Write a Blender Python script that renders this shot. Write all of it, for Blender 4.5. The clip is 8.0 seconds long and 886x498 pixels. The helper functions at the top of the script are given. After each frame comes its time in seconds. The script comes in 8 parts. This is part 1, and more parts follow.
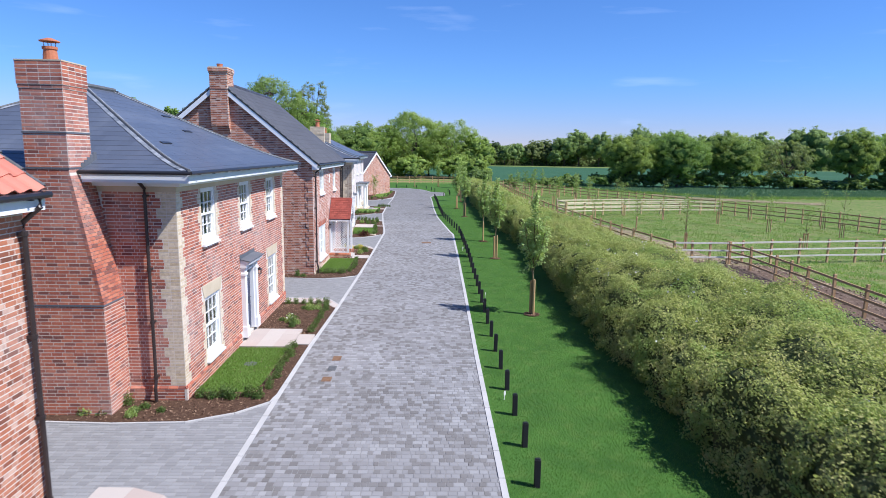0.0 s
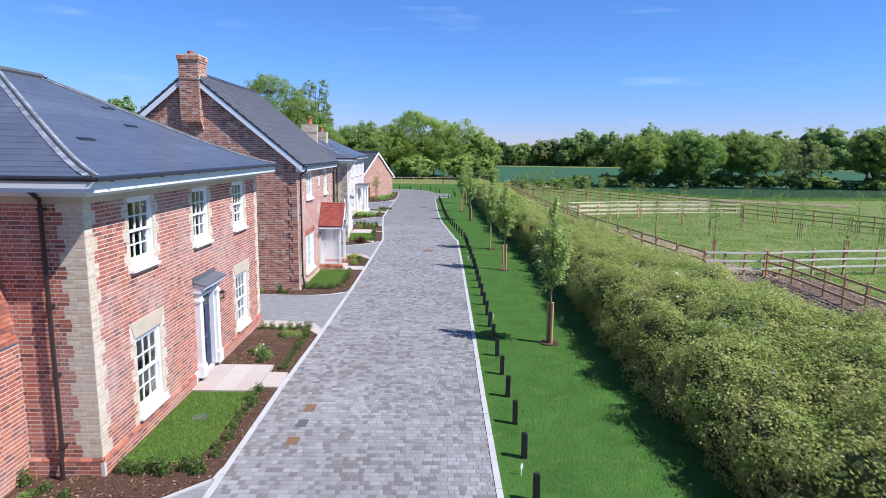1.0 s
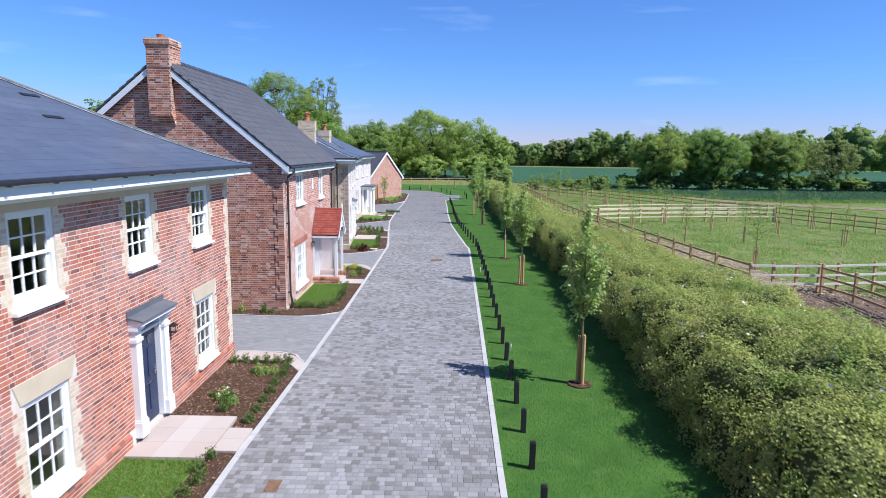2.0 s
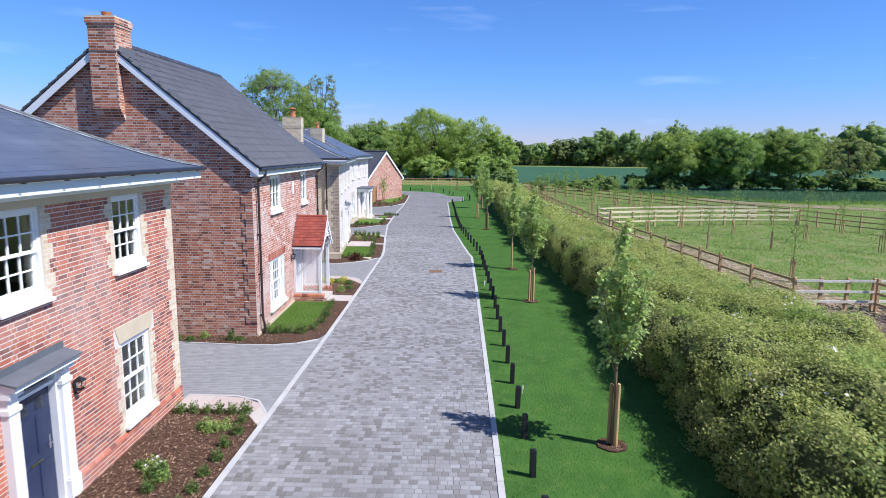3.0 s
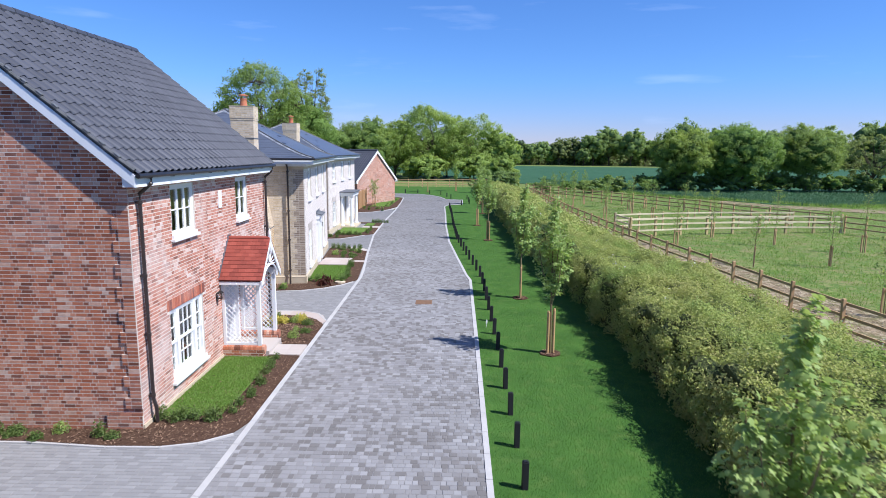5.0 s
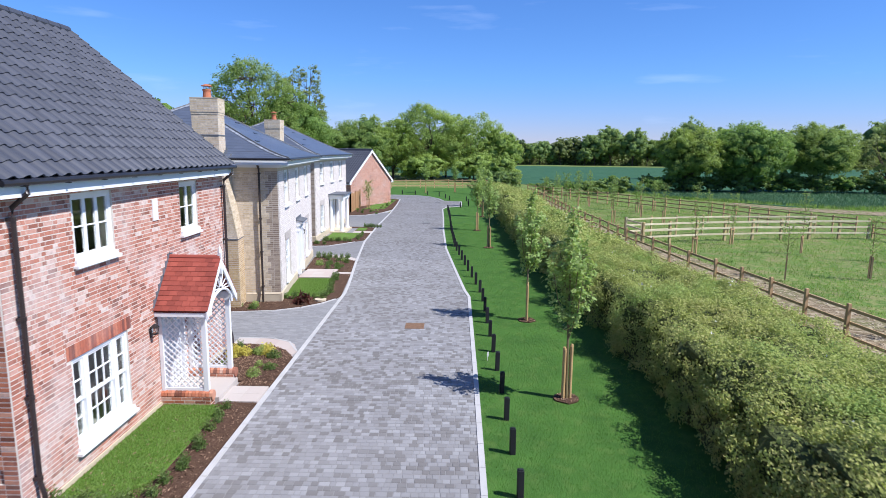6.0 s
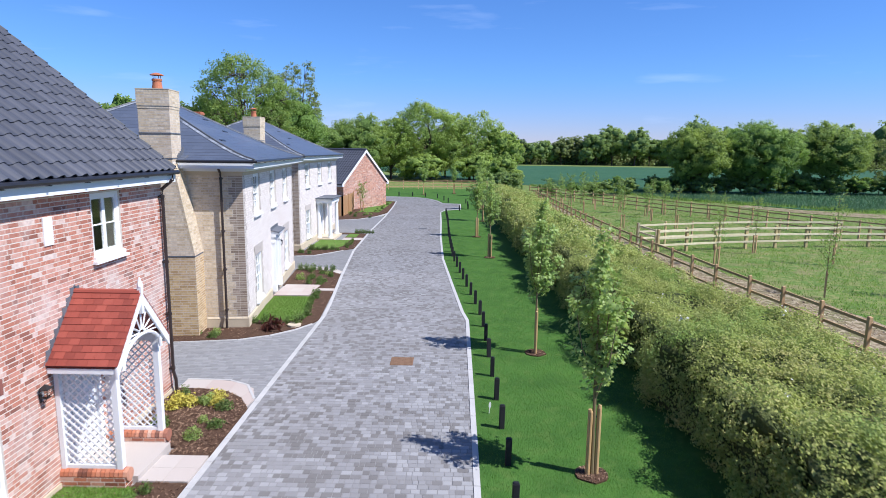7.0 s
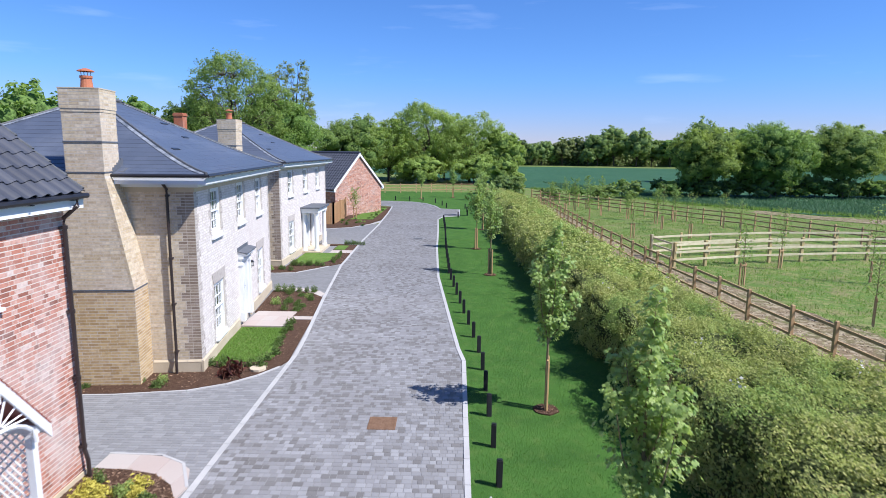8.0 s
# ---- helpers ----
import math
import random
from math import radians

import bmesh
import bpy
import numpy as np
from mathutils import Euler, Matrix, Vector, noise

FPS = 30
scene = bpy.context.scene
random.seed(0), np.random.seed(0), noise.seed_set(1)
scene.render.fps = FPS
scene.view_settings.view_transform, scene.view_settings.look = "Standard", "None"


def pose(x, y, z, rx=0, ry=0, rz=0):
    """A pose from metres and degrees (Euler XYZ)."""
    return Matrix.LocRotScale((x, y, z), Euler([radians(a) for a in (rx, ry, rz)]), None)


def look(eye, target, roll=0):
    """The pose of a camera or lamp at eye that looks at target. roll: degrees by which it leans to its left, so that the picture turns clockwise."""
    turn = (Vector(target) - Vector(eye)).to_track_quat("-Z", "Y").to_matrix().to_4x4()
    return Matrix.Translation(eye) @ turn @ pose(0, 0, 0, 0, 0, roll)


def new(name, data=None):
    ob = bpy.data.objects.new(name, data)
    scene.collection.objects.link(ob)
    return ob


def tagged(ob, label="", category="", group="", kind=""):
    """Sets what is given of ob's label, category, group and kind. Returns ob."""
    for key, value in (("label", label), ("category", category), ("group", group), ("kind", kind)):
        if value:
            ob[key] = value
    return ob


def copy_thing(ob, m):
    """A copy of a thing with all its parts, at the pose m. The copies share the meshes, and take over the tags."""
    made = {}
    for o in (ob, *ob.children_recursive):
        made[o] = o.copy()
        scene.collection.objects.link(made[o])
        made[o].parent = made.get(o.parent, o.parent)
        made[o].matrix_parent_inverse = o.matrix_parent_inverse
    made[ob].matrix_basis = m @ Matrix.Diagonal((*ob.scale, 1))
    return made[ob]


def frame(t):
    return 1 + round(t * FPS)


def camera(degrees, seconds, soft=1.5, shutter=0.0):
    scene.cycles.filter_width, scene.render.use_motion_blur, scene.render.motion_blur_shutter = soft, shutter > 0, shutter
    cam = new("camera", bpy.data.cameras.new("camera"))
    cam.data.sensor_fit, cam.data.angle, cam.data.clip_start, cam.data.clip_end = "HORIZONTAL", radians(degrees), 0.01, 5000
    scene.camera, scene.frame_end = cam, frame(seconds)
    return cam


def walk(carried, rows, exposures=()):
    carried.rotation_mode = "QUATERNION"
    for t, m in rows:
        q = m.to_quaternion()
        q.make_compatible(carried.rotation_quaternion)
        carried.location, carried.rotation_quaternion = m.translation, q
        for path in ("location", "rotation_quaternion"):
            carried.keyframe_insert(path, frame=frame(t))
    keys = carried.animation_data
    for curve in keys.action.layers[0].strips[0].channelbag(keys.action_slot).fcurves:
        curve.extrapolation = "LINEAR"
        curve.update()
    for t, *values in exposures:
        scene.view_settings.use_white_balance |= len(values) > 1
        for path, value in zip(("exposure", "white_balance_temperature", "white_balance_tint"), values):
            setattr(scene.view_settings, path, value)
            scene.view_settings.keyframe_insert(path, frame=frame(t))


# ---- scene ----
import itertools
cam = camera(72.7, 8.0, soft=0.4, shutter=0.28)
PATH = [
    (0, (0.59, 0.086, 5.733), (0.64, 2.06, 5.415), 0.9),
    (0.5, (0.696, 1.76, 5.728), (0.738, 3.735, 5.41), 0.9),
    (1, (0.816, 3.467, 5.7), (0.846, 5.441, 5.382), 0.8),
    (1.5, (0.907, 5.141, 5.675), (0.914, 7.116, 5.357), 0.8),
    (3, (1.12, 9.997, 5.636), (1.099, 11.971, 5.317), 0.7),
    (3.5, (1.199, 11.568, 5.623), (1.177, 13.543, 5.303), 0.65),
    (4, (1.282, 13.137, 5.607), (1.261, 15.111, 5.288), 0.6),
    (4.5, (1.354, 14.697, 5.598), (1.332, 16.671, 5.278), 0.6),
    (6, (1.577, 19.486, 5.567), (1.555, 21.46, 5.245), 0.65),
    (6.5, (1.648, 21.082, 5.571), (1.625, 23.056, 5.248), 0.65),
    (7, (1.725, 22.689, 5.62), (1.703, 24.663, 5.296), 0.7),
    (7.5, (1.821, 24.252, 5.738), (1.799, 26.226, 5.414), 0.7),
    (8, (1.91, 25.826, 5.907), (1.887, 27.8, 5.583), 0.7),
]
walk(cam, [(t, look(eye, target, roll)) for t, eye, target, roll in PATH], exposures=[(0, 0.48, 6050, 13), (8, 0.48, 6050, 13)])

# ---- daylight ----
SUN_EL, SUN_AZ = 51.0, -21.0          # degrees; azimuth from +x towards +y
world = bpy.data.worlds.new("sky")
scene.world = world
world.use_nodes = True
wn = world.node_tree
wn.nodes.clear()
w_out = wn.nodes.new("ShaderNodeOutputWorld")
w_bg = wn.nodes.new("ShaderNodeBackground")
w_sky = wn.nodes.new("ShaderNodeTexSky")
w_sky.sky_type = "NISHITA"
w_sky.sun_disc = False
w_sky.sun_elevation = radians(SUN_EL)
w_sky.sun_rotation = radians(90 - SUN_AZ)
w_sky.air_density, w_sky.dust_density, w_sky.ozone_density = 1.0, 0.0, 8.0
w_bg.inputs["Strength"].default_value = 0.10
w_tint = wn.nodes.new("ShaderNodeMix")
w_tint.data_type, w_tint.blend_type = "RGBA", "MULTIPLY"
w_tint.inputs[0].default_value = 1.0
# a lilac haze low over the land, clear blue above, and thin wisps of cloud
w_geo = wn.nodes.new("ShaderNodeTexCoord")
w_sep = wn.nodes.new("ShaderNodeSeparateXYZ")
wn.links.new(w_geo.outputs["Generated"], w_sep.inputs["Vector"])
w_ramp = wn.nodes.new("ShaderNodeValToRGB")
stops = [(0.0, (0.74, 0.68, 0.93, 1)), (0.04, (0.73, 0.72, 0.99, 1)), (0.11, (0.64, 0.82, 1.10, 1)), (0.35, (0.66, 0.86, 1.12, 1)), (0.8, (0.74, 0.86, 1.02, 1))]
while len(w_ramp.color_ramp.elements) < len(stops):
    w_ramp.color_ramp.elements.new(0.5)
for el, (at, col) in zip(w_ramp.color_ramp.elements, stops):
    el.position, el.color = at, col
wn.links.new(w_sep.outputs["Z"], w_ramp.inputs["Fac"])
wn.links.new(w_ramp.outputs["Color"], w_tint.inputs[7])
w_map = wn.nodes.new("ShaderNodeMapping")
w_map.inputs["Scale"].default_value = (2.2, 2.2, 16.0)
wn.links.new(w_geo.outputs["Generated"], w_map.inputs["Vector"])
w_noise = wn.nodes.new("ShaderNodeTexNoise")
w_noise.inputs["Scale"].default_value, w_noise.inputs["Detail"].default_value = 2.6, 6.0
wn.links.new(w_map.outputs["Vector"], w_noise.inputs["Vector"])
w_wisp = wn.nodes.new("ShaderNodeValToRGB")
w_wisp.color_ramp.elements[0].position, w_wisp.color_ramp.elements[0].color = 0.60, (0, 0, 0, 1)
w_wisp.color_ramp.elements[1].position, w_wisp.color_ramp.elements[1].color = 0.82, (0.20, 0.20, 0.20, 1)
wn.links.new(w_noise.outputs["Fac"], w_wisp.inputs["Fac"])
w_cloud = wn.nodes.new("ShaderNodeMix")
w_cloud.data_type, w_cloud.blend_type = "RGBA", "MIX"
w_cloud.inputs[7].default_value = (6.5, 7.6, 10.0, 1)
wn.links.new(w_sky.outputs["Color"], w_tint.inputs[6])
wn.links.new(w_wisp.outputs["Color"], w_cloud.inputs[0])
wn.links.new(w_tint.outputs[2], w_cloud.inputs[6])
wn.links.new(w_cloud.outputs[2], w_bg.inputs["Color"])
wn.links.new(w_bg.outputs["Background"], w_out.inputs["Surface"])
sun_data = bpy.data.lights.new("sun", "SUN")
sun_data.energy, sun_data.angle, sun_data.color = 5.0, radians(0.53), (1.0, 0.955, 0.89)
sun = new("sun", sun_data)
_sd = Vector((math.cos(radians(SUN_EL)) * math.cos(radians(SUN_AZ)), math.cos(radians(SUN_EL)) * math.sin(radians(SUN_AZ)), math.sin(radians(SUN_EL))))
sun.matrix_world = look(_sd * 60, (0, 0, 0))

# ---- materials ----
class Mat:
    """A small builder for procedural node materials."""
    def __init__(self, name, rough=0.8, metal=0.0, spec=0.5):
        self.m = bpy.data.materials.new(name)
        self.m.use_nodes = True
        self.t = self.m.node_tree
        self.b = self.t.nodes["Principled BSDF"]
        self.b.inputs["Roughness"].default_value = rough
        self.b.inputs["Metallic"].default_value = metal
        self.b.inputs["Specular IOR Level"].default_value = spec
        self.co = self.t.nodes.new("ShaderNodeTexCoord").outputs["Object"]

    def link(self, a, b):
        self.t.links.new(a, b)

    def world_co(self):
        self.co = self.t.nodes.new("ShaderNodeNewGeometry").outputs["Position"]
        return self

    def noise(self, scale, detail=3.0, stretch=(1, 1, 1), rough=0.55):
        mp = self.t.nodes.new("ShaderNodeMapping")
        mp.inputs["Scale"].default_value = stretch
        self.link(self.co, mp.inputs["Vector"])
        n = self.t.nodes.new("ShaderNodeTexNoise")
        n.inputs["Scale"].default_value, n.inputs["Detail"].default_value, n.inputs["Roughness"].default_value = scale, detail, rough
        self.link(mp.outputs["Vector"], n.inputs["Vector"])
        return n.outputs["Fac"]

    def vary(self):
        """A random number for each loose piece, whether joined or an object of its own."""
        g = self.t.nodes.new("ShaderNodeNewGeometry").outputs["Random Per Island"]
        o = self.t.nodes.new("ShaderNodeObjectInfo").outputs["Random"]
        return self.math("FRACT", self.math("ADD", g, o))

    def math(self, op, a, b=None):
        n = self.t.nodes.new("ShaderNodeMath")
        n.operation = op
        for i, v in enumerate((a, b)):
            if v is None:
                continue
            if isinstance(v, (int, float)):
                n.inputs[i].default_value = v
            else:
                self.link(v, n.inputs[i])
        return n.outputs[0]

    def ramp(self, fac, stops, mode="LINEAR"):
        n = self.t.nodes.new("ShaderNodeValToRGB")
        n.color_ramp.interpolation = mode
        el = n.color_ramp.elements
        while len(el) < len(stops):
            el.new(0.5)
        for e, (p, c) in zip(el, stops):
            e.position = p
            e.color = (*c, 1) if len(c) == 3 else c
        self.link(fac, n.inputs["Fac"])
        return n.outputs["Color"]

    def mix(self, fac, a, b, mode="MIX"):
        n = self.t.nodes.new("ShaderNodeMix")
        n.data_type, n.blend_type = "RGBA", mode
        for sock, v in ((n.inputs[0], fac), (n.inputs[6], a), (n.inputs[7], b)):
            if isinstance(v, (int, float)):
                sock.default_value = v
            elif isinstance(v, tuple):
                sock.default_value = (*v, 1)
            else:
                self.link(v, sock)
        return n.outputs[2]

    def color(self, c):
        if isinstance(c, tuple):
            self.b.inputs["Base Color"].default_value = (*c, 1)
        else:
            self.link(c, self.b.inputs["Base Color"])
        return self

    def bump(self, h, strength=0.4, dist=0.01):
        n = self.t.nodes.new("ShaderNodeBump")
        n.inputs["Strength"].default_value, n.inputs["Distance"].default_value = strength, dist
        self.link(h, n.inputs["Height"])
        self.link(n.outputs["Normal"], self.b.inputs["Normal"])
        return self

    def leafy(self, amount=0.35, tint=(0.25, 0.42, 0.06)):
        """Light that passes through thin leaves."""
        tr = self.t.nodes.new("ShaderNodeBsdfTranslucent")
        tr.inputs["Color"].default_value = (*tint, 1)
        mx = self.t.nodes.new("ShaderNodeMixShader")
        mx.inputs[0].default_value = amount
        out = self.t.nodes["Material Output"]
        self.link(self.b.outputs[0], mx.inputs[1])
        self.link(tr.outputs[0], mx.inputs[2])
        self.link(mx.outputs[0], out.inputs["Surface"])
        return self


def brick_mat(name, stops, grime=0.25):
    m = Mat(name, rough=0.88, spec=0.25)
    m.world_co()
    base = m.ramp(m.vary(), stops)
    streak = m.noise(14, 4)
    bloom = m.math("MULTIPLY", m.ramp(m.noise(0.7, 6), [(0.48, (0, 0, 0)), (0.72, (1, 1, 1))]), grime * 2.2)
    c = m.mix(bloom, base, (0.62, 0.52, 0.48))
    c = m.mix(m.ramp(streak, [(0.40, (0, 0, 0)), (0.75, (0.4, 0.4, 0.4))]), c, (0.16, 0.09, 0.08))
    return m.color(c).bump(m.noise(90, 3), 0.5, 0.004).m


def mottled(name, a, b, scale, rough=0.85, fine=60, bump=0.4, dist=0.006, spec=0.3, metal=0.0, third=None):
    m = Mat(name, rough=rough, spec=spec, metal=metal)
    m.world_co()
    c = m.ramp(m.noise(scale, 4), [(0.3, a), (0.7, b)])
    c = m.mix(m.math("MULTIPLY", m.noise(fine, 3), 0.45), c, third or tuple(0.6 * v for v in a))
    return m.color(c).bump(m.noise(fine, 4), bump, dist).m


def foliage(name, stops, tint, amount=0.3, rough=0.55, patch=0.35):
    m = Mat(name, rough=rough, spec=0.3)
    m.world_co()
    c = m.ramp(m.vary(), stops)
    c = m.mix(m.ramp(m.noise(patch, 2), [(0.42, (0, 0, 0)), (0.65, (0.55, 0.55, 0.55))]), c, stops[-1][1])
    return m.color(c).leafy(amount, tint).m


RED_BRICK = brick_mat("red_brick", [(0.0, (0.20, 0.072, 0.055)), (0.12, (0.26, 0.098, 0.075)), (0.28, (0.40, 0.122, 0.076)), (0.62, (0.47, 0.150, 0.090)), (1.0, (0.54, 0.205, 0.125))], 0.17)
PINK_BRICK = brick_mat("weathered_red_brick", [(0.0, (0.165, 0.062, 0.038)), (0.16, (0.29, 0.098, 0.053)), (0.36, (0.43, 0.148, 0.076)), (0.7, (0.50, 0.196, 0.110)), (0.90, (0.55, 0.28, 0.185)), (1.0, (0.63, 0.46, 0.37))], 0.10)
# weathered red brick with more lime bloom, and front sunlight lightening its tones
SUNLIT_LIME_BRICK = brick_mat("sunlit_lime_bloomed_brick", [(0.0, (0.24, 0.098, 0.070)), (0.14, (0.37, 0.145, 0.098)), (0.36, (0.48, 0.195, 0.132)), (0.7, (0.54, 0.255, 0.185)), (0.88, (0.60, 0.36, 0.29)), (1.0, (0.68, 0.56, 0.50))], 0.42)
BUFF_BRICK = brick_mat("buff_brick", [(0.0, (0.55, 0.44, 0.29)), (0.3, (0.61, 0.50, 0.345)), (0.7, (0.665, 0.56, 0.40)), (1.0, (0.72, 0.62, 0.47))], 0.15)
DEEP_BUFF_BRICK = brick_mat("deep_buff_brick", [(0.0, (0.40, 0.27, 0.12)), (0.5, (0.52, 0.37, 0.18)), (1.0, (0.60, 0.45, 0.25))], 0.1)
# the buff brick again, bleached in colour for fronts in full sun
SUNLIT_BUFF_BRICK = brick_mat("sunlit_buff_brick", [(0.0, (0.68, 0.62, 0.585)), (0.5, (0.74, 0.695, 0.66)), (1.0, (0.79, 0.745, 0.71))], 0.1)
# grey quoin brick lightened as if sunlit, for front quoins and window heads
SUNLIT_GREY_BRICK = brick_mat("sunlit_grey_brick", [(0.0, (0.40, 0.36, 0.33)), (0.5, (0.48, 0.44, 0.40)), (1.0, (0.57, 0.52, 0.48))], 0.1)
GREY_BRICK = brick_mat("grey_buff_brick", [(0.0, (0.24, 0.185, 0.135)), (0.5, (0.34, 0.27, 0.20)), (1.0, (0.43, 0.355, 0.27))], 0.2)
QUOIN_BRICK = brick_mat("cream_quoin_brick", [(0.0, (0.58, 0.46, 0.30)), (0.5, (0.66, 0.55, 0.39)), (1.0, (0.72, 0.62, 0.47))], 0.15)
MORTAR = mottled("mortar", (0.65, 0.585, 0.51), (0.73, 0.665, 0.59), 3, rough=0.95, bump=0.5)
BUFF_MORTAR = mottled("buff_mortar", (0.58, 0.52, 0.44), (0.66, 0.60, 0.52), 3, rough=0.95, bump=0.5)
RED_MORTAR = MORTAR
STONE = mottled("cast_stone", (0.55, 0.46, 0.33), (0.64, 0.55, 0.41), 2.5, rough=0.85)
WHITE = mottled("white_paint", (0.78, 0.79, 0.80), (0.83, 0.83, 0.83), 1.5, rough=0.35, bump=0.08, third=(0.7, 0.7, 0.7), spec=0.5)
FASCIA = mottled("white_fascia", (0.74, 0.77, 0.80), (0.80, 0.82, 0.84), 1.0, rough=0.3, bump=0.05, third=(0.66, 0.69, 0.73), spec=0.5)
BLACK_PLASTIC = mottled("black_plastic", (0.018, 0.017, 0.018), (0.03, 0.028, 0.028), 4, rough=0.35, bump=0.05, spec=0.5)
DOWNPIPE = mottled("dark_brown_pipe", (0.028, 0.02, 0.02), (0.045, 0.032, 0.03), 4, rough=0.4, bump=0.05, spec=0.5)
NAVY = mottled("navy_door_paint", (0.022, 0.032, 0.075), (0.032, 0.045, 0.10), 3, rough=0.4, bump=0.1, spec=0.5)
PALE_DOOR = mottled("pale_door_paint", (0.62, 0.66, 0.70), (0.70, 0.73, 0.76), 3, rough=0.4, bump=0.1, spec=0.5)
CHROME = mottled("brushed_metal", (0.6, 0.6, 0.6), (0.7, 0.7, 0.7), 5, rough=0.25, metal=1.0, bump=0.05)
TERRACOTTA = mottled("terracotta", (0.42, 0.14, 0.07), (0.52, 0.20, 0.11), 5, rough=0.75)
LEAD = mottled("lead_sheet", (0.075, 0.082, 0.096), (0.125, 0.135, 0.155), 2.2, rough=0.7, bump=0.2, spec=0.3, third=(0.17, 0.185, 0.21))
PALE_LEAD = mottled("new_lead_sheet", (0.09, 0.105, 0.13), (0.42, 0.45, 0.50), 4.5, rough=0.5, bump=0.2, spec=0.5, fine=14, third=(0.13, 0.15, 0.18))
DARK_ROOM = mottled("plaster_room", (0.30, 0.29, 0.27), (0.36, 0.34, 0.32), 1.5)


def glass_mat():
    m = Mat("window_glass", rough=0.02, spec=0.5)
    m.b.inputs["Transmission Weight"].default_value = 1.0
    m.b.inputs["IOR"].default_value = 1.45
    return m.color((0.75, 0.82, 0.82)).m


GLASS = glass_mat()


def slate_mat():
    m = Mat("blue_black_slate", rough=0.37, spec=0.5)
    m.world_co()
    c = m.ramp(m.vary(), [(0.0, (0.082, 0.096, 0.130)), (0.5, (0.088, 0.104, 0.140)), (1.0, (0.096, 0.112, 0.150))])
    c = m.mix(m.ramp(m.noise(0.9, 5, (1, 0.25, 1)), [(0.52, (0, 0, 0)), (0.74, (0.35, 0.35, 0.35))]), c, (0.20, 0.22, 0.26))
    return m.color(c).bump(m.noise(30, 4), 0.25, 0.004).m


def pantile_mat(name, stops):
    m = Mat(name, rough=0.5, spec=0.45)
    m.world_co()
    c = m.ramp(m.vary(), stops)
    c = m.mix(m.math("MULTIPLY", m.noise(2.5, 4), 0.3), c, tuple(1.6 * v for v in stops[-1][1]))
    return m.color(c).bump(m.noise(50, 3), 0.25, 0.004).m


SLATE = slate_mat()
PANTILE = pantile_mat("charcoal_pantile", [(0.0, (0.040, 0.044, 0.058)), (0.5, (0.052, 0.057, 0.073)), (1.0, (0.066, 0.071, 0.090))])
RED_PANTILE = pantile_mat("red_pantile", [(0.0, (0.40, 0.13, 0.09)), (0.5, (0.48, 0.16, 0.11)), (1.0, (0.54, 0.20, 0.14))])
RED_TILE = pantile_mat("red_plain_tile", [(0.0, (0.165, 0.036, 0.026)), (0.5, (0.235, 0.052, 0.036)), (1.0, (0.300, 0.072, 0.050))])


def block_mat(name, stops, patch, cluster=0.45):
    """Concrete blocks: each its own tone, dark ones gathering in drifts, with dust in patches."""
    m = Mat(name, rough=0.85, spec=0.25)
    m.world_co()
    drift = m.math("MULTIPLY", m.math("SUBTRACT", m.noise(0.42, 3), 0.5), cluster * 2.2)
    c = m.ramp(m.math("ADD", m.vary(), drift), stops)
    dirt = m.ramp(m.noise(0.16, 4), [(0.42, (0, 0, 0)), (0.72, (0.35, 0.35, 0.35))])
    c = m.mix(dirt, c, patch)
    c = m.mix(m.math("MULTIPLY", m.noise(38, 3), 0.22), c, tuple(0.5 * v for v in patch))
    return m.color(c).bump(m.noise(70, 4), 0.6, 0.004).m


BLOCK = block_mat("grey_block", [(0.0, (0.160, 0.152, 0.147)), (0.22, (0.186, 0.179, 0.175)), (0.36, (0.242, 0.239, 0.242)), (0.75, (0.272, 0.271, 0.277)), (1.0, (0.335, 0.335, 0.342))], (0.24, 0.233, 0.23))
DRIVE_BLOCK = block_mat("pale_grey_block", [(0.0, (0.225, 0.225, 0.23)), (0.5, (0.258, 0.260, 0.266)), (1.0, (0.30, 0.302, 0.308))], (0.26, 0.257, 0.254), 0.1)
JOINT = mottled("joint_sand", (0.24, 0.235, 0.235), (0.29, 0.283, 0.28), 2.0, rough=0.95)
KERB = mottled("pale_concrete_kerb", (0.44, 0.435, 0.43), (0.54, 0.53, 0.52), 1.5, rough=0.85)
SLAB = block_mat("sandstone_slab", [(0.0, (0.45, 0.36, 0.32)), (0.5, (0.48, 0.42, 0.38)), (1.0, (0.51, 0.46, 0.42))], (0.46, 0.41, 0.37))
RUST = mottled("rusty_iron", (0.17, 0.095, 0.055), (0.26, 0.16, 0.10), 9, rough=0.8, bump=0.5)
IRON = mottled("grey_iron", (0.09, 0.095, 0.10), (0.15, 0.155, 0.16), 9, rough=0.6, bump=0.5)


def ground_mat(name, a, b, c3, s1, s2, fine, rough=0.95, dist=0.03, bare=0.50, deep=0.5, speck=None):
    m = Mat(name, rough=rough, spec=0.15)
    m.world_co()
    c = m.ramp(m.noise(s1, 5), [(0.32, a), (0.68, b)])
    c = m.mix(m.ramp(m.noise(s2, 4), [(bare, (0, 0, 0)), (bare + 0.2, (0.8, 0.8, 0.8))]), c, c3)
    c = m.mix(m.math("MULTIPLY", m.noise(fine, 3), deep), c, tuple(0.45 * v for v in a))
    if speck:
        c = m.mix(m.ramp(m.noise(3.4, 5), [(0.48, (0, 0, 0)), (0.60, (0.62, 0.62, 0.62))]), c, speck)
        c = m.mix(m.ramp(m.noise(7.5, 4), [(0.52, (0, 0, 0)), (0.60, (0.55, 0.55, 0.55))]), c, tuple(0.5 * v for v in a))
    return m.color(c).bump(m.noise(fine, 4), 0.7, dist).m


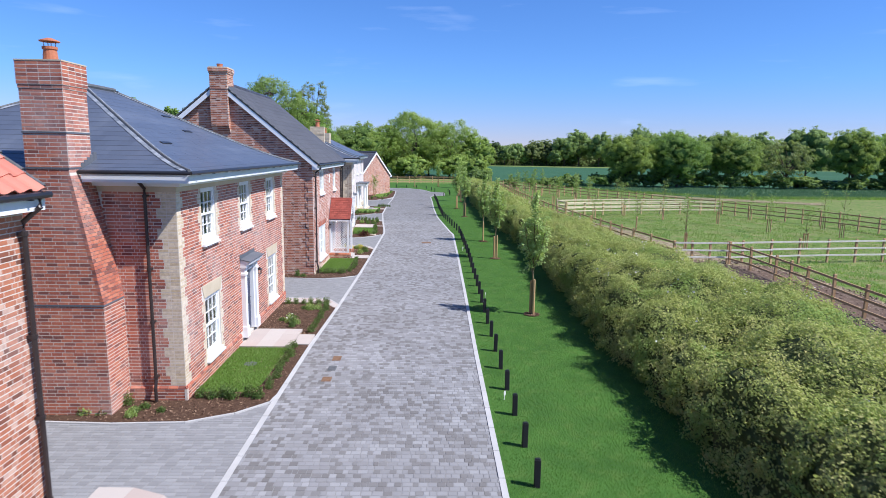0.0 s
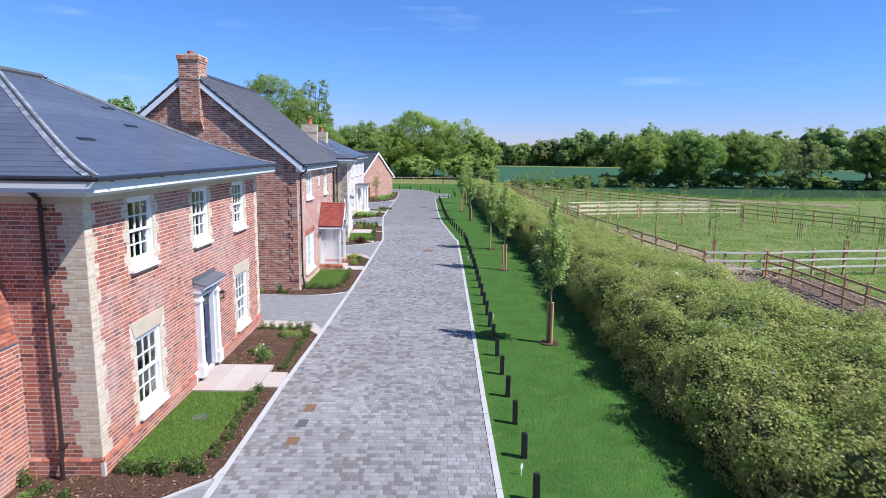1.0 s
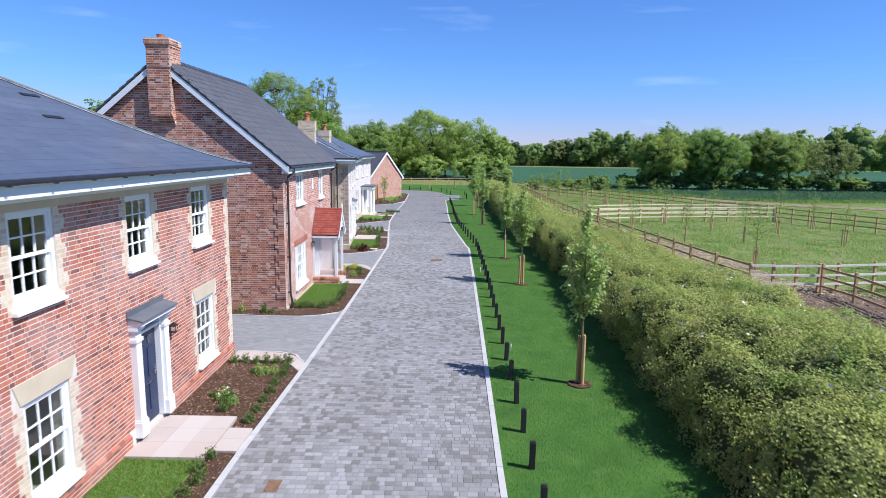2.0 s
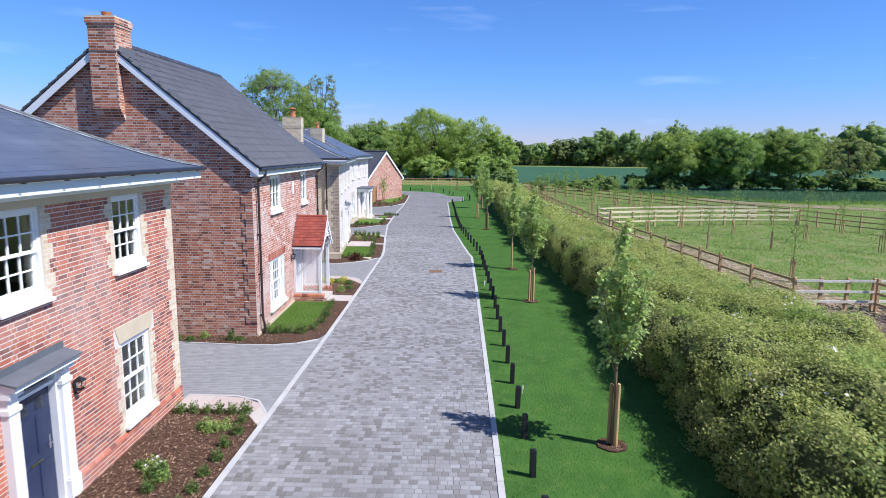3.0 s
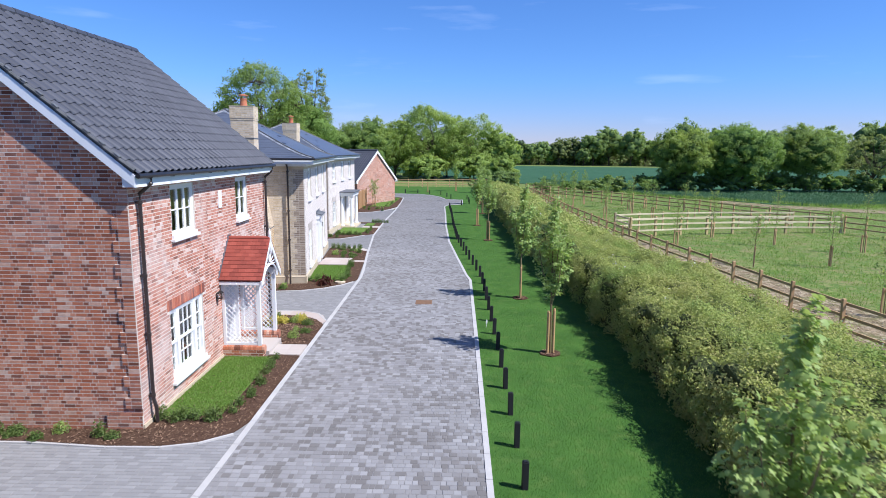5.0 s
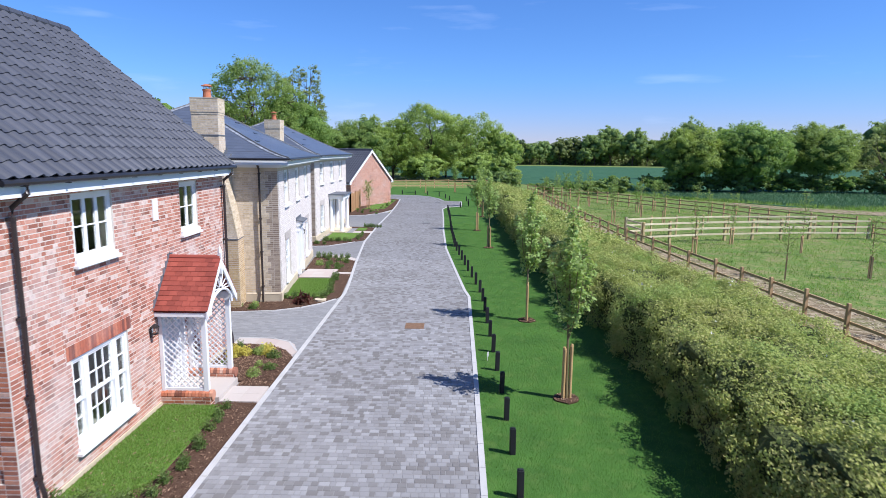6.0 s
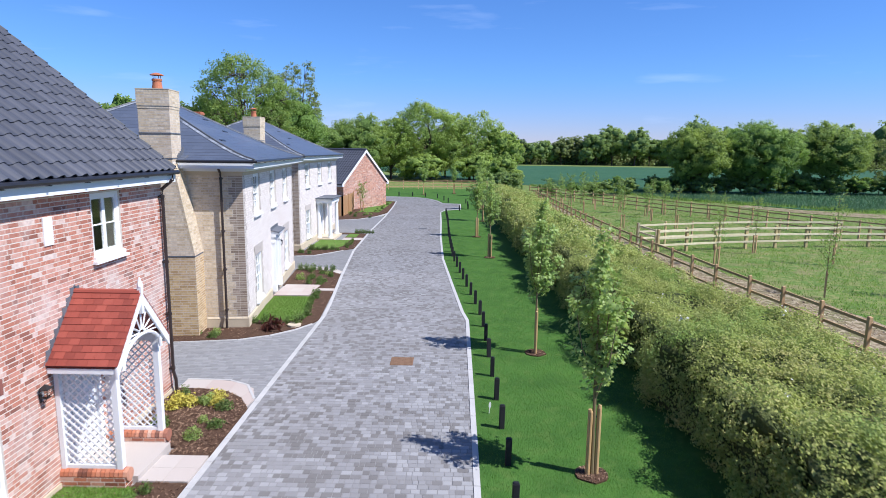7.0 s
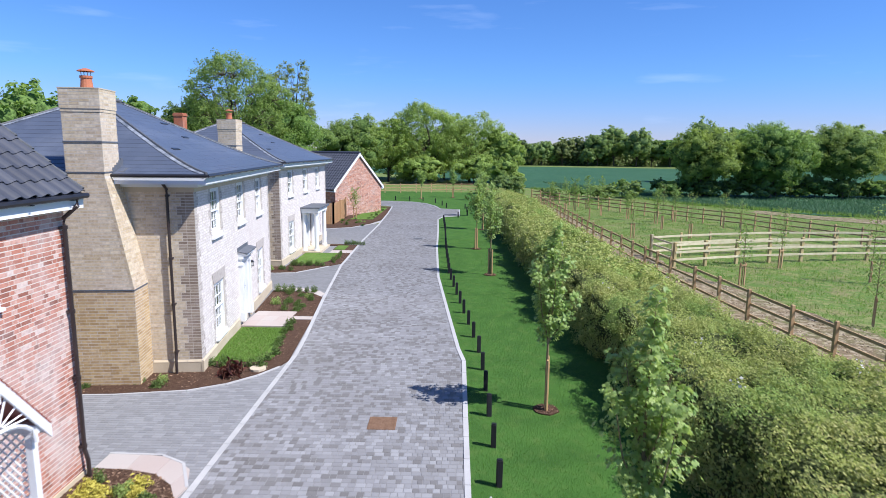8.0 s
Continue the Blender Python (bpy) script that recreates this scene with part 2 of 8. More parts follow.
LAWN = ground_mat("mown_lawn", (0.044, 0.116, 0.021), (0.073, 0.174, 0.031), (0.104, 0.186, 0.042), 1.1, 3.1, 45, deep=0.35)
FRONT_LAWN = ground_mat("turf_lawn", (0.10, 0.185, 0.030), (0.135, 0.235, 0.045), (0.17, 0.25, 0.06), 0.8, 2.2, 45)
MEADOW = ground_mat("meadow_grass", (0.098, 0.180, 0.036), (0.160, 0.240, 0.056), (0.270, 0.215, 0.115), 0.3, 0.75, 16, bare=0.48, deep=0.4, speck=(0.270, 0.255, 0.105))
CROP = ground_mat("green_crop", (0.036, 0.105, 0.055), (0.050, 0.135, 0.070), (0.075, 0.155, 0.075), 0.05, 0.4, 4, dist=0.2)
TRACK = ground_mat("stony_track", (0.19, 0.140, 0.082), (0.37, 0.290, 0.175), (0.16, 0.19, 0.06), 2.4, 0.8, 13, dist=0.05, bare=0.46, deep=0.7, speck=(0.47, 0.395, 0.275))
SOIL = ground_mat("turned_soil", (0.105, 0.070, 0.052), (0.185, 0.128, 0.092), (0.27, 0.205, 0.155), 1.6, 3.0, 14, dist=0.05)
MULCH = ground_mat("bark_mulch", (0.075, 0.042, 0.028), (0.12, 0.07, 0.045), (0.16, 0.10, 0.07), 9, 22, 40, dist=0.04)


def wood_mat(name, a, b, rough=0.8):
    m = Mat(name, rough=rough, spec=0.25)
    g = m.noise(6, 4, (1, 1, 0.08))
    c = m.ramp(g, [(0.3, a), (0.7, b)])
    c = m.mix(m.math("MULTIPLY", m.vary(), 0.35), c, tuple(0.55 * v for v in a))
    return m.color(c).bump(m.noise(25, 4, (1, 1, 0.1)), 0.4, 0.005).m


POST_BROWN = wood_mat("brown_fence_timber", (0.44, 0.275, 0.140), (0.60, 0.405, 0.225))
POST_PALE = wood_mat("pale_fence_timber", (0.62, 0.53, 0.33), (0.80, 0.71, 0.49))
POST_HONEY = wood_mat("honey_fence_timber", (0.46, 0.35, 0.165), (0.62, 0.49, 0.25))
RAIL_GREY = wood_mat("silvered_rail_timber", (0.58, 0.535, 0.47), (0.76, 0.715, 0.64))
STAKE = wood_mat("pine_stake", (0.42, 0.27, 0.12), (0.55, 0.38, 0.19))
PANEL_WOOD = wood_mat("fence_panel_timber", (0.44, 0.25, 0.12), (0.56, 0.35, 0.18))
BOLLARD = wood_mat("black_bollard", (0.012, 0.012, 0.016), (0.026, 0.026, 0.03), 0.65)
BARK = wood_mat("tree_bark", (0.07, 0.055, 0.04), (0.13, 0.10, 0.075), 0.95)
YOUNG_BARK = wood_mat("young_bark", (0.20, 0.16, 0.08), (0.28, 0.22, 0.12), 0.9)

def hedge_mat():
    """Mixed hedge leaves: olive hawthorn, fresh bramble and rusty young tips in drifts."""
    m = Mat("hedge_leaf", rough=0.62, spec=0.2)
    m.world_co()
    c = m.ramp(m.vary(), [(0.0, (0.27, 0.315, 0.092)), (0.4, (0.37, 0.405, 0.122)), (0.8, (0.44, 0.455, 0.150)), (1.0, (0.52, 0.48, 0.205))])
    c = m.mix(m.ramp(m.noise(0.55, 2), [(0.50, (0, 0, 0)), (0.62, (0.75, 0.75, 0.75))]), c, (0.22, 0.36, 0.090))
    c = m.mix(m.ramp(m.noise(0.9, 3, (1, 1.3, 1)), [(0.52, (0, 0, 0)), (0.68, (0.6, 0.6, 0.6))]), c, (0.52, 0.45, 0.20))
    return m.color(c).leafy(0.36, (0.46, 0.55, 0.15)).m


HEDGE_LEAF = hedge_mat()
# leaf green darkened so that gaps between leaves look shaded
SHADED_CORE = mottled("shaded_leaf_core", (0.080, 0.102, 0.033), (0.128, 0.148, 0.050), 1.5, rough=1.0, fine=26, bump=1.0, dist=0.06, third=(0.042, 0.056, 0.018))
MAPLE_LEAF = foliage("young_maple_leaf", [(0.0, (0.165, 0.270, 0.070)), (0.5, (0.265, 0.385, 0.110)), (1.0, (0.39, 0.49, 0.170))], (0.48, 0.62, 0.14), 0.40, rough=0.42)
OAK_LEAF = foliage("oak_leaf", [(0.0, (0.105, 0.178, 0.046)), (0.5, (0.160, 0.260, 0.064)), (1.0, (0.245, 0.345, 0.092))], (0.36, 0.52, 0.10), 0.48, patch=0.12)
DARK_LEAF = foliage("dark_tree_leaf", [(0.0, (0.125, 0.190, 0.064)), (0.5, (0.180, 0.262, 0.086)), (1.0, (0.240, 0.325, 0.112))], (0.42, 0.54, 0.14), 0.50, patch=0.12)
WILLOW_LEAF = foliage("spring_leaf", [(0.0, (0.180, 0.265, 0.064)), (0.5, (0.250, 0.350, 0.086)), (1.0, (0.325, 0.425, 0.118))], (0.46, 0.58, 0.12), 0.48, patch=0.12)
DARK_OAK_LEAF = foliage("dark_oak_leaf", [(0.0, (0.125, 0.192, 0.054)), (0.5, (0.175, 0.260, 0.072)), (1.0, (0.245, 0.325, 0.096))], (0.42, 0.54, 0.12), 0.50, patch=0.12)
SPRING_OAK_LEAF = foliage("young_oak_leaf", [(0.0, (0.150, 0.225, 0.050)), (0.5, (0.215, 0.300, 0.066)), (1.0, (0.300, 0.370, 0.090))], (0.40, 0.52, 0.10), 0.45, patch=0.2)
BLACK_GREEN_LEAF = foliage("blackish_leaf", [(0.0, (0.060, 0.098, 0.042)), (1.0, (0.110, 0.160, 0.064))], (0.10, 0.16, 0.05), 0.3, patch=0.2)
PALE_LEAF = foliage("pale_twig_leaf", [(0.0, (0.175, 0.215, 0.080)), (1.0, (0.285, 0.325, 0.125))], (0.36, 0.44, 0.11), 0.4)
SAPLING_LEAF = foliage("sapling_leaf", [(0.0, (0.15, 0.25, 0.065)), (1.0, (0.27, 0.38, 0.11))], (0.42, 0.56, 0.12), 0.4)
GRASS_BLADE = foliage("grass_blade", [(0.0, (0.062, 0.152, 0.027)), (0.6, (0.076, 0.180, 0.033)), (1.0, (0.114, 0.212, 0.052))], (0.24, 0.46, 0.07), 0.38, patch=1.3)
TURF_BLADE = foliage("turf_blade", [(0.0, (0.10, 0.20, 0.03)), (0.6, (0.14, 0.25, 0.045)), (1.0, (0.19, 0.29, 0.07))], (0.28, 0.45, 0.07), 0.35, patch=0.9)
MEADOW_BLADE = foliage("meadow_blade", [(0.0, (0.105, 0.190, 0.034)), (0.6, (0.160, 0.250, 0.052)), (1.0, (0.29, 0.31, 0.105))], (0.30, 0.50, 0.08), 0.42, patch=0.25)
BOX_LEAF = foliage("shrub_leaf", [(0.0, (0.055, 0.105, 0.024)), (0.7, (0.105, 0.175, 0.042)), (1.0, (0.17, 0.22, 0.07))], (0.22, 0.36, 0.06), 0.3)
LIME_LEAF = foliage("golden_shrub_leaf", [(0.0, (0.46, 0.42, 0.06)), (1.0, (0.64, 0.57, 0.12))], (0.5, 0.45, 0.05), 0.25)
RED_LEAF = foliage("bronze_leaf", [(0.0, (0.10, 0.035, 0.03)), (1.0, (0.17, 0.07, 0.05))], (0.3, 0.1, 0.06), 0.2)
BARK_CHIP = foliage("bark_chip", [(0.0, (0.078, 0.043, 0.029)), (0.6, (0.169, 0.098, 0.065)), (1.0, (0.351, 0.234, 0.156))], (0.1, 0.06, 0.04), 0.0, rough=0.9)
PETAL = foliage("white_petal", [(0.0, (0.75, 0.74, 0.68)), (1.0, (0.82, 0.82, 0.78))], (0.5, 0.5, 0.4), 0.2)
CROP_BLADE = foliage("crop_leaf", [(0.0, (0.055, 0.125, 0.060)), (0.6, (0.080, 0.165, 0.080)), (1.0, (0.125, 0.21, 0.10))], (0.12, 0.26, 0.10), 0.25, patch=0.2)
SOIL_CLOD = foliage("soil_clod", [(0.0, (0.085, 0.058, 0.044)), (0.6, (0.165, 0.115, 0.085)), (1.0, (0.29, 0.22, 0.17))], (0.1, 0.06, 0.04), 0.0, rough=0.95)
STONE_CHIP = foliage("stone_chip", [(0.0, (0.18, 0.13, 0.08)), (0.6, (0.36, 0.28, 0.18)), (1.0, (0.52, 0.43, 0.31))], (0.1, 0.06, 0.04), 0.0, rough=0.95)


def crown_mat(name, a, b):
    """The leafy mass inside a crown, behind its outer leaves."""
    m = Mat(name, rough=0.9, spec=0.15)
    m.world_co()
    c = m.ramp(m.noise(2.4, 5), [(0.34, tuple(0.65 * v for v in a)), (0.5, a), (0.68, b)])
    return m.color(c).bump(m.noise(3.2, 5), 1.0, 0.35).m


CROWN_MASS = {OAK_LEAF.name: crown_mat("oak_mass", (0.112, 0.190, 0.048), (0.178, 0.278, 0.072)), DARK_LEAF.name: crown_mat("dark_mass", (0.125, 0.190, 0.060), (0.185, 0.258, 0.084)), WILLOW_LEAF.name: crown_mat("spring_mass", (0.170, 0.250, 0.058), (0.260, 0.345, 0.085)), PALE_LEAF.name: crown_mat("pale_mass", (0.090, 0.118, 0.042), (0.150, 0.185, 0.066)), HEDGE_LEAF.name: SHADED_CORE, DARK_OAK_LEAF.name: crown_mat("dark_oak_mass", (0.095, 0.158, 0.040), (0.150, 0.225, 0.058)), SPRING_OAK_LEAF.name: crown_mat("young_oak_mass", (0.120, 0.180, 0.042), (0.190, 0.260, 0.060)), BLACK_GREEN_LEAF.name: crown_mat("blackish_mass", (0.052, 0.080, 0.036), (0.090, 0.125, 0.052))}

# ---- mesh helpers ----
class Geo:
    """Collects vertices and faces for one mesh."""
    def __init__(self):
        self.v, self.f = [], []

    def quad(self, a, b, c, d):
        n = len(self.v)
        self.v += [a, b, c, d]
        self.f.append((n, n + 1, n + 2, n + 3))

    def poly(self, pts):
        n = len(self.v)
        self.v += list(pts)
        self.f.append(tuple(range(n, n + len(pts))))

    def box(self, x0, x1, y0, y1, z0, z1, m=None):
        n = len(self.v)
        p = [(x0, y0, z0), (x1, y0, z0), (x1, y1, z0), (x0, y1, z0), (x0, y0, z1), (x1, y0, z1), (x1, y1, z1), (x0, y1, z1)]
        if m is not None:
            p = [tuple(m @ Vector(q)) for q in p]
        self.v += p
        for q in ((0, 3, 2, 1), (4, 5, 6, 7), (0, 1, 5, 4), (1, 2, 6, 5), (2, 3, 7, 6), (3, 0, 4, 7)):
            self.f.append(tuple(n + i for i in q))
        return self

    def prism(self, pts, z0, z1):
        """An upright prism over a plan outline, counter-clockwise."""
        n, k = len(self.v), len(pts)
        self.v += [(x, y, z0) for x, y in pts] + [(x, y, z1) for x, y in pts]
        self.f.append(tuple(n + k + i for i in range(k)))
        self.f.append(tuple(n + k - 1 - i for i in range(k)))
        for i in range(k):
            j = (i + 1) % k
            self.f.append((n + i, n + j, n + k + j, n + k + i))
        return self

    def tube(self, path, radii, sides=8, cap=True):
        """A round tube along a path of points."""
        path = [Vector(p) for p in path]
        if not isinstance(radii, (list, tuple)):
            radii = [radii] * len(path)
        n = len(self.v)
        for i, p in enumerate(path):
            d = (path[min(i + 1, len(path) - 1)] - path[max(i - 1, 0)]).normalized()
            side = d.cross(Vector((0, 0, 1)) if abs(d.z) < 0.9 else Vector((1, 0, 0))).normalized()
            up = side.cross(d)
            for k in range(sides):
                a = 2 * math.pi * k / sides
                self.v.append(tuple(p + (side * math.cos(a) + up * math.sin(a)) * radii[i]))
        for i in range(len(path) - 1):
            for k in range(sides):
                a, b = n + i * sides + k, n + i * sides + (k + 1) % sides
                self.f.append((a, b, b + sides, a + sides))
        if cap:
            self.f.append(tuple(n + k for k in reversed(range(sides))))
            self.f.append(tuple(n + (len(path) - 1) * sides + k for k in range(sides)))
        return self

    def mesh(self, name, mat):
        me = bpy.data.meshes.new(name)
        me.from_pydata(self.v, [], self.f)
        me.materials.append(mat)
        me.update()
        return me


def thing(name, m, label, category, group="", kind=""):
    """An empty at the base of a thing."""
    ob = new(name)
    ob.empty_display_size = 0.2
    ob.matrix_world = m
    return tagged(ob, label, category, group, kind)


def part(name, geo, mat, parent=None, label="", bevel=0.0, kind=""):
    ob = new(name, geo.mesh(name, mat) if isinstance(geo, Geo) else geo)
    ob.parent = parent
    if bevel:
        b = ob.modifiers.new("edge", "BEVEL")
        b.width, b.segments, b.limit_method = bevel, 2, "ANGLE"
    return tagged(ob, label, "", "", kind)


def single(name, geo, mat, label, category, group="", kind="", bevel=0.0):
    ob = part(name, geo, mat, None, label, bevel, kind)
    return tagged(ob, "", category, group)


def cut(spans, a, b):
    """The spans less the stretch from a to b."""
    out = []
    for s, e in spans:
        if b <= s or a >= e:
            out.append((s, e))
        else:
            if a - s > 0.025:
                out.append((s, a))
            if e - b > 0.025:
                out.append((b, e))
    return out


def leaf_mesh(name, pos, nrm, size, mat, rng, aspect=0.6, fold=0.25):
    """Many small folded leaves: two triangles each."""
    n = len(pos)
    nrm = nrm / np.maximum(np.linalg.norm(nrm, axis=1, keepdims=True), 1e-6)
    r = rng.normal(size=(n, 3))
    u = np.cross(nrm, r)
    u /= np.maximum(np.linalg.norm(u, axis=1, keepdims=True), 1e-6)
    w = np.cross(nrm, u)
    s = (size if np.ndim(size) else np.full(n, size))[:, None]
    tip, back = pos + u * s * 0.5, pos - u * s * 0.5
    lift = nrm * s * fold
    left, right = pos + w * s * aspect * 0.5 + lift, pos - w * s * aspect * 0.5 + lift
    verts = np.stack([back, left, tip, right], axis=1).reshape(-1, 3)
    i = np.arange(n) * 4
    tris = np.stack([i, i + 2, i + 1, i, i + 3, i + 2], axis=1).reshape(-1, 3)
    return raw_mesh(name, verts, tris, mat)


LOBES = np.array([(0, 0), (0, -0.42), (0.40, -0.30), (0.30, -0.05), (0.52, 0.16), (0.20, 0.20), (0.0, 0.58), (-0.20, 0.20), (-0.52, 0.16), (-0.30, -0.05), (-0.40, -0.30)])


def lobed_mesh(name, pos, nrm, size, mat, rng):
    """Broad five-lobed leaves, cupped a little and hanging from their stalks: ten triangles each."""
    n = len(pos)
    nrm = nrm / np.maximum(np.linalg.norm(nrm, axis=1, keepdims=True), 1e-6)
    u = np.cross(nrm, rng.normal(size=(n, 3)) * 0.5 + np.array([0, 0, 1.0]))
    u /= np.maximum(np.linalg.norm(u, axis=1, keepdims=True), 1e-6)
    w = np.cross(u, nrm)
    w = np.where(w[:, 2:3] > 0, -w, w)
    k = len(LOBES)
    cup = -0.35 * (LOBES ** 2).sum(axis=1)
    v = pos[:, None] + size[:, None, None] * (LOBES[None, :, 0:1] * u[:, None] + LOBES[None, :, 1:2] * w[:, None] + cup[None, :, None] * nrm[:, None])
    fan = np.array([(0, i, i % (k - 1) + 1) for i in range(1, k)])
    tris = (np.arange(n)[:, None, None] * k + fan[None]).reshape(-1, 3)
    return raw_mesh(name, v.reshape(-1, 3), tris, mat)


def raw_mesh(name, verts, tris, mat):
    me = bpy.data.meshes.new(name)
    me.vertices.add(len(verts))
    me.vertices.foreach_set("co", np.asarray(verts, dtype=np.float32).ravel())
    me.loops.add(tris.size)
    me.loops.foreach_set("vertex_index", tris.astype(np.int32).ravel())
    me.polygons.add(len(tris))
    me.polygons.foreach_set("loop_start", np.arange(len(tris), dtype=np.int32) * 3)
    me.materials.append(mat)
    me.update(calc_edges=True)
    return me


# ---- walls ----
COURSE, BED_W, JOINT_W = 0.075, 0.017, 0.0105


class Face:
    """A wall face: u runs along it, z up; out points outwards. Places are in the house's own axes."""
    def __init__(self, origin, along, out):
        self.o, self.a, self.n = Vector(origin), Vector(along), Vector(out)

    def at(self, u, z, d=0.0):
        p = self.o + self.a * u + self.n * d
        return (p.x, p.y, p.z + z)

    def slab(self, geo, u0, u1, z0, z1, d0, d1, u0t=None, u1t=None):
        """A block on the face, between the depths d0 and d1; its top edge may differ."""
        u0t, u1t = u0 if u0t is None else u0t, u1 if u1t is None else u1t
        n = len(geo.v)
        geo.v += [self.at(u0, z0, d0), self.at(u1, z0, d0), self.at(u1t, z1, d0), self.at(u0t, z1, d0), self.at(u0, z0, d1), self.at(u1, z0, d1), self.at(u1t, z1, d1), self.at(u0t, z1, d1)]
        flip = self.a.cross(Vector((0, 0, 1))).dot(self.n) < 0
        for q in ((0, 3, 2, 1), (4, 5, 6, 7), (0, 1, 5, 4), (1, 2, 6, 5), (2, 3, 7, 6), (3, 0, 4, 7)):
            geo.f.append(tuple(n + i for i in (q[::-1] if flip else q)))


def backing(face, length, height, holes, thick=0.3):
    """The mortar-coloured wall itself, with its openings cut through."""
    g = Geo()
    us = sorted({0.0, length, *[h[0] for h in holes], *[h[1] for h in holes]})
    zs = sorted({0.0, height, *[h[2] for h in holes], *[h[3] for h in holes]})
    solid = {}
    for i in range(len(us) - 1):
        for j in range(len(zs) - 1):
            uc, zc = (us[i] + us[i + 1]) / 2, (zs[j] + zs[j + 1]) / 2
            solid[i, j] = not any(h[0] < uc < h[1] and h[2] < zc < h[3] for h in holes)
    for (i, j), s in solid.items():
        if not s:
            continue
        a, b, c, d = us[i], us[i + 1], zs[j], zs[j + 1]
        g.quad(face.at(a, c), face.at(b, c), face.at(b, d), face.at(a, d))
        g.quad(face.at(b, c, -thick), face.at(a, c, -thick), face.at(a, d, -thick), face.at(b, d, -thick))
        for di, dj, e in (() if thick == 0 else ((-1, 0, (a, c, a, d)), (1, 0, (b, d, b, c)), (0, -1, (b, c, a, c)), (0, 1, (a, d, b, d)))):
            if 0 <= i + di < len(us) - 1 and not solid.get((i + di, j + dj), False):
                g.quad(face.at(e[0], e[1]), face.at(e[2], e[3]), face.at(e[2], e[3], -thick), face.at(e[0], e[1], -thick))
    return g


def lay_bricks(face, length, z0, z1, holes, zones, sets, bond="flemish", extent=None):
    """Courses of bricks on a face. zones(course, z) gives stretches (u0, u1, key) laid with another brick; sets: key -> list of bricks (u0, u1, z0, z1, d)."""
    n = int(round((z1 - z0) / COURSE))
    long, short = 0.215, 0.1025
    for k in range(n):
        za, zb = z0 + k * COURSE + BED_W / 2, z0 + (k + 1) * COURSE - BED_W / 2
        zc = (za + zb) / 2
        lo, hi = extent(zc) if extent else (0.0, length)
        if hi - lo < 0.1:
            continue
        spans = [(lo, hi)]
        for h in holes:
            if h[2] - 0.02 < zc < h[3] + 0.02:
                spans = cut(spans, h[0], h[1])
        special = zones(k, zc) if zones else []
        for a, b, key in special:
            for s, e in spans:
                a2, b2 = max(a, s), min(b, e)
                if b2 - a2 > 0.03:
                    run = a2
                    while run < b2 - 0.02:
                        stop = min(run + long, b2)
                        if b2 - stop < 0.05:
                            stop = b2
                        sets.setdefault(key, []).append((run + JOINT_W / 2, stop - JOINT_W / 2, za, zb, 0.0))
                        run = stop
            spans = cut(spans, a, b)
        for s, e in spans:
            seq = 0 if k % 2 == 0 else 1
            run = -0.165 if (k % 2) else 0.0
            while run < e:
                if bond == "flemish":
                    w = (long if seq % 2 == 0 else short) + JOINT_W
                else:
                    w = long + JOINT_W
                a, b = max(run, s), min(run + w, e)
                if b - a > 0.035:
                    sets.setdefault("field", []).append((a + JOINT_W / 2 + random.uniform(-0.002, 0.002), b - JOINT_W / 2 + random.uniform(-0.002, 0.002), za + random.uniform(-0.0025, 0.0015), zb + random.uniform(-0.0015, 0.0025), (random.random() - 0.5) * 0.0006))
                run += w
                seq += 1
    return sets


BRICK_MESHES = {}


def brick_piece(mat):
    """One brick's mesh, a unit block that its objects scale."""
    if mat.name not in BRICK_MESHES:
        BRICK_MESHES[mat.name] = Geo().box(-0.5, 0.5, -0.5, 0.5, -0.5, 0.5).mesh("brick", mat)
    return BRICK_MESHES[mat.name]


def place_bricks(parent, face, bricks, mat, singles, proud=0.0016, name="brick", plain=False):
    """The bricks nearest the walk as objects of their own, the rest joined. singles(u, z) -> bool picks them."""
    g = Geo()
    flip = face.a.cross(Vector((0, 0, 1))).dot(face.n) < 0
    own = []
    for u0, u1, z0, z1, d in bricks:
        if singles and singles((u0 + u1) / 2, (z0 + z1) / 2):
            own.append((u0, u1, z0, z1, d))
            continue
        n, e = len(g.v), proud + d
        if plain:
            q = [face.at(u0, z0, e), face.at(u1, z0, e), face.at(u1, z1, e), face.at(u0, z1, e)]
            g.quad(*(q[::-1] if flip else q))
            continue
        g.v += [face.at(u0, z0, -0.01), face.at(u1, z0, -0.01), face.at(u1, z1, -0.01), face.at(u0, z1, -0.01), face.at(u0, z0, e), face.at(u1, z0, e), face.at(u1, z1, e), face.at(u0, z1, e)]
        for q in ((4, 5, 6, 7), (0, 1, 5, 4), (1, 2, 6, 5), (2, 3, 7, 6), (3, 0, 4, 7)):
            g.f.append(tuple(n + i for i in (q[::-1] if flip else q)))
    if g.f:
        part("brickwork", g, mat, parent, kind="stuff")
    rot = Matrix((face.a, face.n, Vector((0, 0, 1)))).transposed().to_4x4()
    for u0, u1, z0, z1, d in own:
        ob = new(name, brick_piece(mat))
        ob.parent = parent
        ob.matrix_basis = Matrix.Translation(face.at((u0 + u1) / 2, (z0 + z1) / 2, (proud + d - 0.02) / 2)) @ rot @ Matrix.Diagonal((u1 - u0, proud + d + 0.02, z1 - z0, 1))


